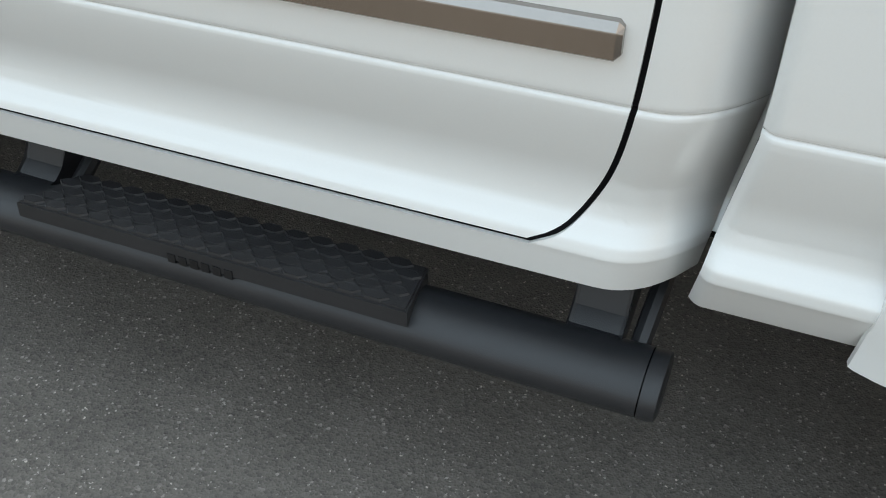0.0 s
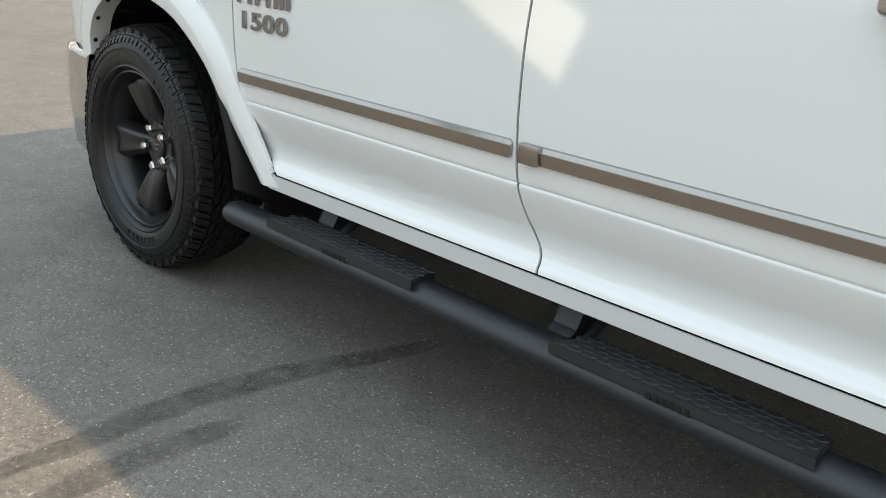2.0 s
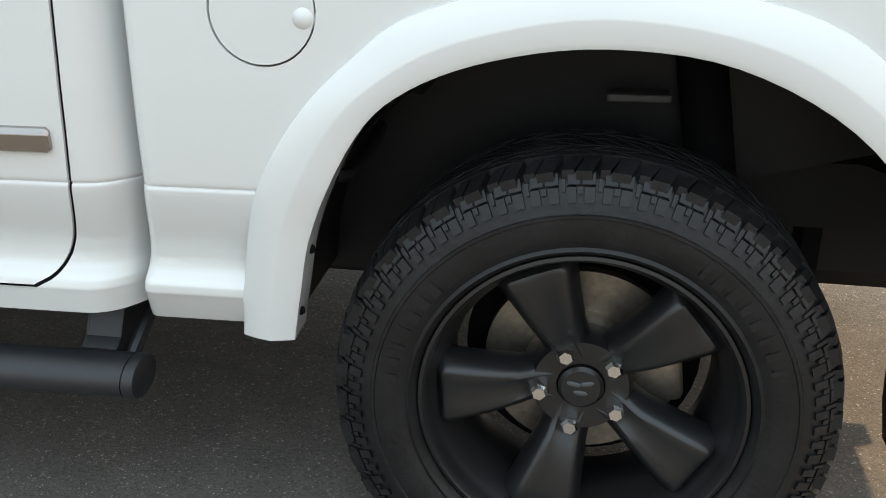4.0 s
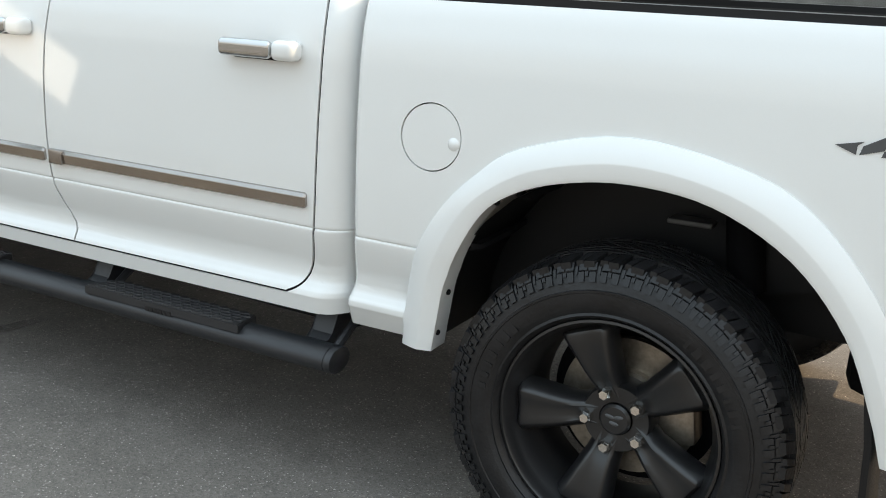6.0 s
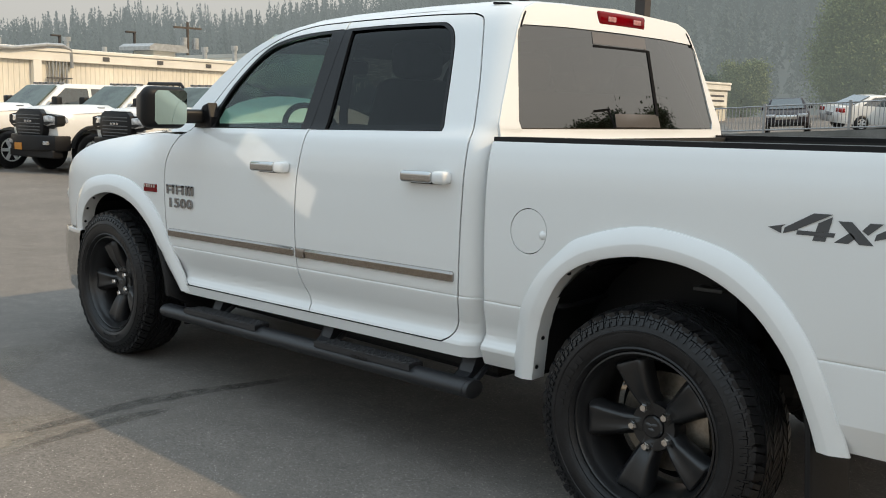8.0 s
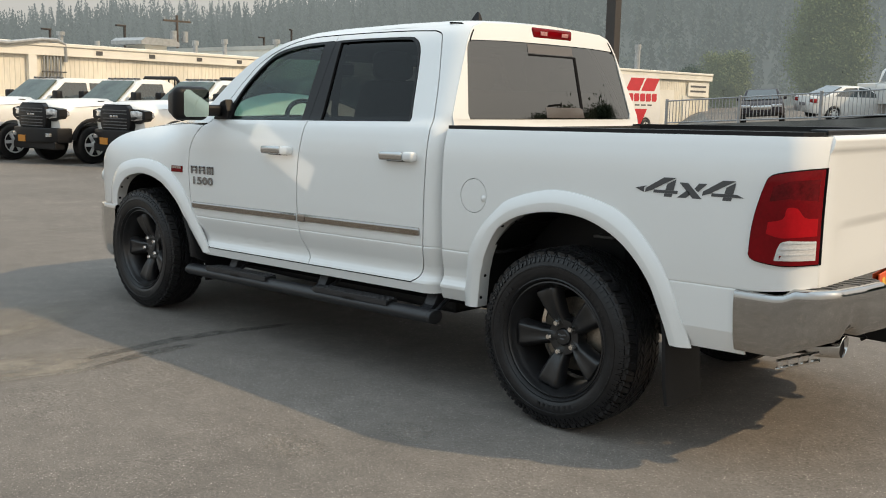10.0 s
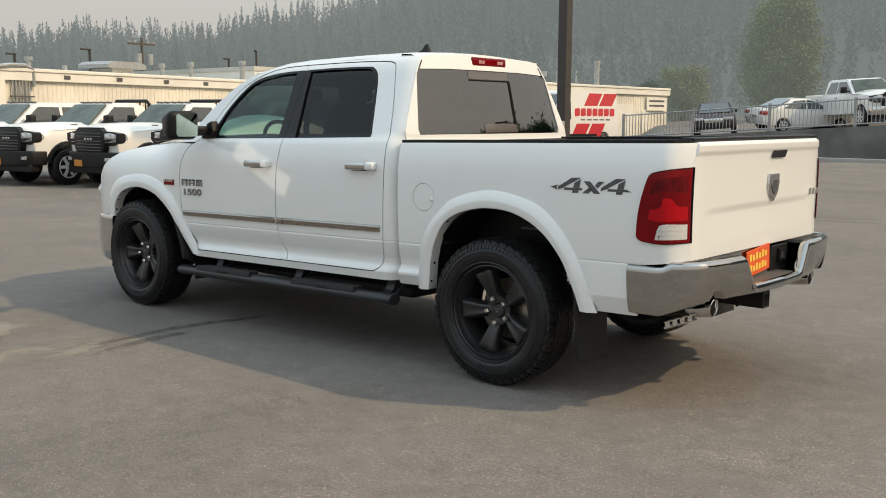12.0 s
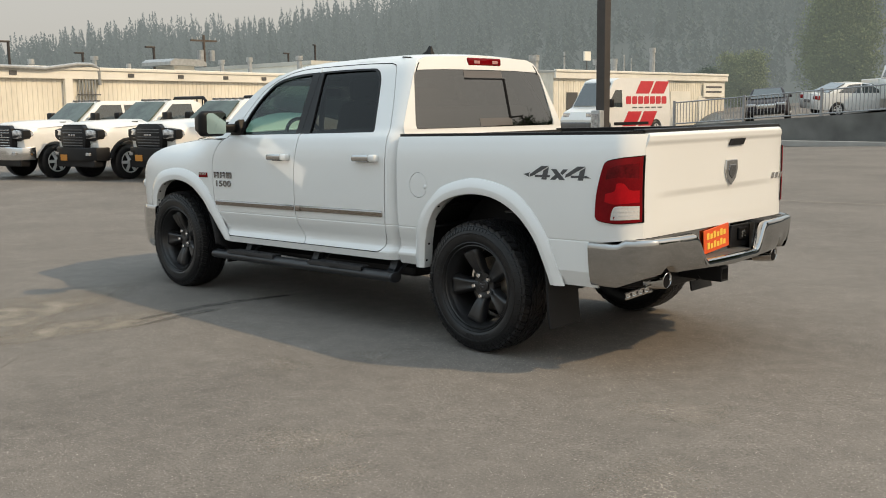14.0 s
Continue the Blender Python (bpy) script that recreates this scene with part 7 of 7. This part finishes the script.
for sg in (-1, 1):
    bm = bmesh.new()
    rows = [oval(bm, x, s, sg) for x, s in ((-3.015, 0.70), (-3.01, 0.88), (-2.995, 0.97), (-2.97, 1.0), (-2.4, 1.0), (-1.6, 1.0), (-0.792, 1.0))]
    bridge(bm, rows)
    bm.faces.new(rows[0])
    st = part("side_step", bm, STEP, truck, "black oval side step with two tread pads", smooth=True)
    bm = bmesh.new()
    rows = [oval(bm, x, s, sg) for x, s in ((-0.7905, 0.99), (-0.7885, 1.01), (-0.776, 1.01), (-0.770, 0.97), (-0.768, 0.88))]
    bridge(bm, rows)
    bm.faces.new(rows[-1])
    bm.faces.new(rows[0])
    part("end_cap", bm, STEP, st, "plastic end cap", smooth=True)
    for x0, x1 in ((-2.765, -2.140), (-1.695, -1.085)):
        def top(x):
            return step_z(x) + 0.049
        bm = prism_bm([(x0, 0.0), (x0 + 0.035, 0.094), (x1 - 0.012, 0.094), (x1, 0.0)], 0.0, 0.024, "z")
        bmesh.ops.bevel(bm, geom=[e for e in bm.edges if all(v.co.z > 0.02 for v in e.verts)], offset=0.003, segments=2, affect="EDGES")
        for v in bm.verts:
            y, z = v.co.y, v.co.z
            v.co = (v.co.x, sg * (0.990 - y), top(v.co.x) - 0.018 + z - (0.002 if z < 0.01 else 0))
        pad = part("tread_pad", bm, PAD, st, "moulded tread pad with hexagon pattern", smooth=True)
        bm = bmesh.new()
        px, py = 0.0385, 0.0185
        for j in range(5):
            for i in range(18):
                cx, cy = x0 + 0.022 + px * (i + 0.5 * (j % 2)), 0.010 + py * j
                if cx > x1 - 0.020 or cx < x0 + 0.016 + cy * 0.37:
                    continue
                hexa = [(cx + 0.0205 * math.cos(a), cy + 0.0105 * math.sin(a)) for a in [math.pi * k / 3 for k in range(6)]]
                lo = [bm.verts.new((x, sg * (0.988 - y), top(x) + 0.0055)) for x, y in hexa]
                hi = [bm.verts.new((cx + (x - cx) * 0.90, sg * (0.988 - cy - (y - cy) * 0.90), top(x) + 0.0092)) for x, y in hexa]
                hi2 = [bm.verts.new((cx + (x - cx) * 0.74, sg * (0.988 - cy - (y - cy) * 0.74), top(x) + 0.0088)) for x, y in hexa]
                bm.faces.new(hi2)
                for k in range(6):
                    bm.faces.new((lo[k], lo[(k + 1) % 6], hi[(k + 1) % 6], hi[k]))
                    bm.faces.new((hi[k], hi[(k + 1) % 6], hi2[(k + 1) % 6], hi2[k]))
        tagged(part("hexagon_studs", bm, PAD, pad), kind="stuff")
        bm = bmesh.new()
        for k in range(6):
            xx = (x0 + x1) / 2 - 0.05 + 0.018 * k
            a, b = sorted((sg * 0.989, sg * 0.9915))
            box_bm(xx, xx + 0.012, a, b, top(xx) - 0.024, top(xx) - 0.010, bm=bm)
        tagged(part("pad_lettering", bm, RUBBER, pad), kind="stuff")
    for x in (-2.62, -1.735, -0.868):
        z = step_z(x)
        bm = bmesh.new()
        prof = [(0.945, z + 0.040), (0.905, z + 0.035), (0.885, z + 0.050), (0.855, z + 0.12), (0.75, z + 0.14), (0.75, z + 0.08), (0.84, z + 0.03), (0.90, z + 0.0)]
        prism_bm([(sg * y, zz) for y, zz in prof], x - 0.036, x + 0.036, "x", 0.006, bm)
        part("step_bracket", bm, STEP, st, "black steel bracket")
        bm = tube_bm([(x + 0.055, sg * 0.91, z + 0.01), (x + 0.06, sg * 0.84, z + 0.06), (x + 0.065, sg * 0.74, z + 0.12)], 0.013, 8)
        part("bracket_brace", bm, STEP, st)

# inside the cab
INT = mat("cabin_plastic", (0.03, 0.03, 0.031), 0.6, var=0.1)
CLOTH = mat("grey_headlining", (0.10, 0.10, 0.098), 0.9, var=0.1, bump=0.001)
bm, rows = bmesh.new(), []
for x, z, wide in ((-2.50, 1.76, 0.66), (-2.36, 1.825, 0.635), (-2.15, 1.862, 0.62), (-1.5, 1.876, 0.615), (-1.0, 1.870, 0.612), (-0.90, 1.845, 0.61)):
    rows.append([bm.verts.new((x, wide * s, z + 0.012 * (1 - s * s))) for s in np.linspace(-1, 1, 9)])
for a, b in zip(rows, rows[1:]):
    for k in range(8):
        bm.faces.new((a[k], a[k + 1], b[k + 1], b[k]))
lining = bpart("headlining", bm, CLOTH, truck, "grey cloth headlining", smooth="all")
for sg in (-1, 1):
    inner = side_map("cab", sg, -0.045)
    trim = [(-2.785, 1.345)] + A_LINE[1:] + REAR_TOP[1:] + REAR_GAP[1:18] + [(-0.85, 1.345)]
    hole_f = inset(ccw(FRONT_HOLE[6:-9] + [(-1.935, 1.832), (-1.90, 1.392), (-2.66, 1.392)]), 0.010)
    hole_r = inset(ccw([(-1.76, 1.392), (-1.79, 1.835)] + REAR_HOLE[4:-1]), 0.010)
    skin("pillar_lining", trim, inner, (0, -sg, 0), INT, truck, [hole_f, hole_r], (), VZ, 0.006, 0.0, "dark plastic pillar lining")
    bpart("door_card", box_bm(-2.72, -0.98, *sorted((sg * 0.80, sg * 0.86)), 0.90, 1.375, 0.02, 2), INT, truck, "dark door lining", smooth=True)
    bm = tube_bm([(-1.84, sg * 0.665, 1.66), (-1.82, sg * 0.72, 1.45), (-1.78, sg * 0.74, 1.15)], 0.02, 6)
    bpart("seat_belt", bm, SEAM, truck, "black seat belt")
    bpart("sun_visor", box_bm(-2.42, -2.26, *sorted((sg * 0.14, sg * 0.56)), 1.80, 1.822, 0.008), CLOTH, lining)
bm = box_bm(-2.9, -0.85, -0.84, 0.84, 0.80, 0.90)
box_bm(-0.92, -0.86, -0.84, 0.84, 0.85, 1.36, bm=bm)
bpart("cabin_floor", bm, INT, truck)
bm = box_bm(-2.98, -2.52, -0.80, 0.80, 1.10, 1.37, 0.06, 3)
bpart("dashboard", bm, INT, truck, "dark grey dashboard", smooth=True)
for y, x in ((-0.42, -2.02), (0.42, -2.02)):
    bm = box_bm(x - 0.28, x + 0.26, y - 0.26, y + 0.26, 0.95, 1.12, 0.05, 3)
    seat = bpart("front_seat", bm, LEATHER, truck, "dark upholstered front seat", smooth=True)
    bm = box_bm(x + 0.16, x + 0.32, y - 0.25, y + 0.25, 1.08, 1.62, 0.06, 3)
    for v in bm.verts:
        v.co.x += 0.25 * (v.co.z - 1.08)
        v.co.y = y + (v.co.y - y) * (1.0 if v.co.z < 1.45 else 0.8)
    bpart("backrest", bm, LEATHER, seat, smooth=True)
    bm = box_bm(x + 0.32, x + 0.44, y - 0.14, y + 0.14, 1.62, 1.79, 0.05, 3)
    bpart("headrest", bm, LEATHER, seat, smooth=True)
bm = box_bm(-1.45, -1.0, -0.70, 0.70, 0.95, 1.14, 0.05, 3)
seat = bpart("rear_bench", bm, LEATHER, truck, "dark upholstered rear bench", smooth=True)
bm = box_bm(-1.08, -0.92, -0.70, 0.70, 1.10, 1.56, 0.05, 3)
bpart("backrest", bm, LEATHER, seat, smooth=True)
for y in (-0.42, 0.42):
    bpart("headrest", box_bm(-1.04, -0.94, y - 0.13, y + 0.13, 1.56, 1.70, 0.04, 3), LEATHER, seat, smooth=True)
bm = bmesh.new()
ring = [Vector((0, 0.185 * math.cos(a), 0.185 * math.sin(a))) for a in [2 * math.pi * k / 28 for k in range(29)]]
tube_bm(ring, 0.016, 8, bm, caps=False)
bmesh.ops.create_uvsphere(bm, u_segments=12, v_segments=8, radius=0.06)
for a in (0, 180, 270):
    tube_bm([(0, 0, 0), (0, 0.18 * math.cos(radians(a)), 0.18 * math.sin(radians(a)))], 0.014, 6, bm)
bm.transform(Matrix.Translation((-2.40, -0.42, 1.335)) @ Matrix.Rotation(radians(-26), 4, "Y"))
bpart("steering_wheel", bm, PLASTIC, truck, "black steering wheel", smooth=True)
bpart("rear_view_mirror", box_bm(-2.60, -2.57, -0.12, 0.12, 1.68, 1.76, 0.02, 2), PLASTIC, truck, smooth=True)


# ---- wheels ----
def lathe_bm(profile, seg=72, bm=None):
    """Rings (offset along the axle, radius) turned round the y axis."""
    bm = bm or bmesh.new()
    rows = [[bm.verts.new((r * math.cos(a), y, r * math.sin(a))) for a in [2 * math.pi * k / seg for k in range(seg)]] for y, r in profile]
    for a, b in zip(rows, rows[1:]):
        for k in range(seg):
            bm.faces.new((a[k], a[(k + 1) % seg], b[(k + 1) % seg], b[k]))
    return bm


def block(bm, a0, a1, y0, y1, r0, r1, slant=0.0, taper=0.9):
    """A tread block on the tyre: angles in degrees, places along the axle, radii."""
    vs = []
    for r, t in ((r0, 1.0), (r1, taper)):
        am, ym = (a0 + a1) / 2, (y0 + y1) / 2
        for a, y in ((a0, y0), (a1, y0), (a1, y1), (a0, y1)):
            aa = radians(am + (a - am) * t + slant * (y - ym) / max(1e-6, abs(y1 - y0)))
            yt = ym + (y - ym) * t
            rt = r - 0.30 * max(0.0, abs(yt) - 0.088)
            vs.append(bm.verts.new((rt * math.cos(aa), yt, rt * math.sin(aa))))
    bm.faces.new(vs[4:])
    for i in range(4):
        bm.faces.new((vs[i], vs[(i + 1) % 4], vs[4 + (i + 1) % 4], vs[4 + i]))


def make_wheel(m):
    """Outer face at -y, origin on the ground below the hub."""
    w = new("wheel")
    w.parent = truck
    w.matrix_basis = m
    tagged(w, "black five-spoke alloy wheel with an all-terrain tyre")
    up = Matrix.Translation((0, 0, 0.42))
    bm = lathe_bm([(-0.105, 0.268), (-0.122, 0.274), (-0.130, 0.279), (-0.137, 0.284), (-0.134, 0.290), (-0.1395, 0.300), (-0.1405, 0.302), (-0.1445, 0.318), (-0.1455, 0.330), (-0.1450, 0.339), (-0.1475, 0.3405), (-0.1475, 0.3455), (-0.1435, 0.347), (-0.139, 0.362), (-0.132, 0.379), (-0.122, 0.394), (-0.108, 0.402), (-0.06, 0.409), (0, 0.410), (0.06, 0.409), (0.112, 0.405), (0.126, 0.394), (0.142, 0.352), (0.145, 0.325), (0.138, 0.29), (0.125, 0.268), (0.105, 0.262)], 96)
    bm.transform(up)
    ty = part("tyre", bm, RUBBER, w, "black all-terrain tyre", smooth=True)
    rng = random.Random(5)
    bm = bmesh.new()
    n = 44
    for k in range(n):
        a = 360 * k / n
        h = rng.uniform(-0.4, 0.4)
        for s in (-1, 1):
            o = 0 if s < 0 else 4
            block(bm, a + o + 0.2, a + o + 4.0 + h, s * 0.078, s * 0.127, 0.386, 0.4205, 2.0 * s, 0.95)
            block(bm, a + o + 4.3 + h, a + o + 6.7, s * 0.080, s * 0.121, 0.388, 0.4195, 2.0 * s, 0.95)
            block(bm, a + o + 2.6, a + o + 6.0, s * 0.052, s * 0.073, 0.398, 0.4205, -5.0 * s, 0.95)
            block(bm, a + o + 6.2, a + o + 9.9, s * 0.047, s * 0.073, 0.398, 0.4205, -5.0 * s, 0.95)
            block(bm, a + o + 0.6, a + o + 7.4, s * 0.024, s * 0.046, 0.398, 0.4205, 4.0 * s, 0.95)
        block(bm, a + 0.4, a + 3.9, -0.021, 0.021, 0.398, 0.4205, 6.0, 0.95)
        block(bm, a + 4.2, a + 7.6, -0.021, 0.021, 0.398, 0.4205, 6.0, 0.95)
    bm.transform(up)
    tagged(part("tread", bm, RUBBER, ty, "chunky tread blocks"), kind="stuff")
    bm = bmesh.new()
    for k in range(n):
        a = 360 * k / n
        for s in (-1, 1):
            for a0, a1, r0, r1 in ((0.3, 3.4, 0.389, 0.405), (3.7, 6.6, 0.389, 0.405), (0.3, 2.9, 0.364, 0.387), (3.1, 4.4, 0.377, 0.387), (4.6, 6.8, 0.364, 0.387), (7.0, 7.9, 0.380, 0.398)):
                vs = []
                for off, t in ((0.0, 1.0), (0.0075, 0.92)):
                    for aa, r in ((a0, r0), (a1, r0), (a1, r1), (a0, r1)):
                        q = radians(a + (a0 + a1) / 2 + (aa - (a0 + a1) / 2) * t)
                        rr = (r0 + r1) / 2 + (r - (r0 + r1) / 2) * t
                        y = float(np.interp(rr, [0.330, 0.347, 0.362, 0.379, 0.394, 0.405], [0.1455, 0.1435, 0.139, 0.132, 0.122, 0.112])) - 0.002 + off
                        vs.append(bm.verts.new((rr * math.cos(q), s * y, rr * math.sin(q))))
                bm.faces.new(vs[4:])
                for i in range(4):
                    bm.faces.new((vs[i], vs[(i + 1) % 4], vs[4 + (i + 1) % 4], vs[4 + i]))
    bm.transform(up)
    tagged(part("shoulder_tread", bm, RUBBER, ty), kind="stuff")
    bm = bmesh.new()
    for base, count in ((20, 8), (140, 7), (260, 7)):
        for k in range(count):
            a = radians(base + 5.4 * k)
            mtx = Matrix.Rotation(-a, 4, "Y") @ Matrix.Translation((0.318, -0.1445, 0))
            r = bmesh.ops.create_cube(bm, size=1, matrix=mtx @ Matrix.Diagonal((0.026, 0.003, rng.choice((0.009, 0.014, 0.018)), 1)))
    bm.transform(up)
    tagged(part("sidewall_lettering", bm, RUBBER, ty), kind="stuff")
    # rim
    bm = lathe_bm([(-0.112, 0.272), (-0.121, 0.270), (-0.1225, 0.264), (-0.115, 0.259), (-0.100, 0.256), (-0.085, 0.250), (-0.06, 0.236), (0.0, 0.228), (0.10, 0.232), (0.12, 0.26)], 96)
    bm.transform(up)
    rim = part("rim", bm, RIM, w, "satin black alloy rim", smooth=True)
    for k in range(5):
        ang = radians(40 + 72 * k)
        # stations along the spoke: radius, half width of the face, half width behind, place of the face, depth
        bm, rows = bmesh.new(), []
        for r, hf, hb, y, d in ((0.045, 0.026, 0.044, -0.040, 0.05), (0.078, 0.023, 0.042, -0.044, 0.05), (0.090, 0.023, 0.042, -0.050, 0.055), (0.105, 0.0245, 0.043, -0.060, 0.055), (0.13, 0.029, 0.048, -0.069, 0.06), (0.16, 0.0345, 0.054, -0.077, 0.06), (0.20, 0.042, 0.063, -0.085, 0.06), (0.226, 0.0465, 0.069, -0.089, 0.06), (0.234, 0.0465, 0.072, -0.086, 0.055), (0.243, 0.047, 0.075, -0.072, 0.045), (0.252, 0.050, 0.080, -0.060, 0.03)):
            rows.append([bm.verts.new(p) for p in ((r, y + d, -hb), (r, y + 0.030, -hb), (r, y + 0.006, -hf - 0.006), (r, y + 0.001, -hf), (r, y - 0.0005, -hf + 0.005), (r, y + 0.003, -hf * 0.5), (r, y + 0.004, 0), (r, y + 0.003, hf * 0.5), (r, y - 0.0005, hf - 0.005), (r, y + 0.001, hf), (r, y + 0.006, hf + 0.006), (r, y + 0.030, hb), (r, y + d, hb))])
        for a, b in zip(rows, rows[1:]):
            for i in range(len(a) - 1):
                bm.faces.new((a[i], a[i + 1], b[i + 1], b[i]))
            bm.faces.new((a[-1], a[0], b[0], b[-1]))
        bm.faces.new(rows[0])
        bm.faces.new(rows[-1])
        bm.transform(up @ Matrix.Rotation(-ang, 4, "Y"))
        part("spoke", bm, RIM, rim, smooth=True)
    bm = lathe_bm([(0.03, 0.088), (-0.030, 0.088), (-0.042, 0.082), (-0.040, 0.042), (-0.030, 0.040)], 48)
    bm.transform(up)
    part("hub", bm, RIM, rim, smooth=True)
    bm = lathe_bm([(-0.028, 0.040), (-0.046, 0.039), (-0.052, 0.033), (-0.053, 0.010), (-0.053, 0.0005)], 40)
    bm.transform(up)
    cap = part("centre_cap", bm, RIM, rim, "black centre cap with a raised emblem", smooth=True)
    bm = bmesh.new()
    for dx, dz, r in ((-0.012, 0.008, 0.2), (0.010, 0.010, -0.2), (0.0, -0.008, 0.1)):
        bmesh.ops.create_uvsphere(bm, u_segments=10, v_segments=6, radius=1, matrix=up @ Matrix.LocRotScale((dx, -0.053, dz), Euler((0, r, 0)), (0.013, 0.003, 0.005)))
    part("cap_emblem", bm, DECAL, cap)
    for k in range(5):
        a = radians(42 + 72 * k)
        mm = up @ Matrix.Translation((0.0705 * math.cos(a), 0, 0.0705 * math.sin(a)))
        bm = tube_bm([(0, -0.03, 0), (0, -0.064, 0), (0, -0.071, 0)], [0.0165, 0.0165, 0.0115], 6)
        bm.transform(mm)
        part("lug_nut", bm, BRIGHT, rim, "bright lug nut")
    # disc brake behind the spokes
    bm = lathe_bm([(0.03, 0.02), (0.028, 0.10), (0.05, 0.10), (0.05, 0.175), (0.075, 0.175), (0.075, 0.02)], 48)
    bm.transform(up)
    br = part("brake_disc", bm, STEEL, w, "rust-tinged steel brake disc", smooth=True)
    bm = box_bm(0.08, 0.175, 0.02, 0.10, -0.075, 0.075, 0.015, 2)
    bm.transform(up @ Matrix.Rotation(radians(-8), 4, "Y"))
    part("brake_caliper", bm, STEEL, br, smooth=True)
    bm = lathe_bm([(0.105, 0.02), (0.105, 0.215), (0.112, 0.215), (0.112, 0.02)], 40)
    bm.transform(up)
    part("backing_plate", bm, SEAM, br)
    return w


first_wheel = make_wheel(pose(0, -0.850, 0))
copy_thing(first_wheel, pose(-3.569, -0.850, 0))
copy_thing(first_wheel, pose(0, 0.850, 0, 0, 0, 180))
copy_thing(first_wheel, pose(-3.569, 0.850, 0, 0, 0, 180))
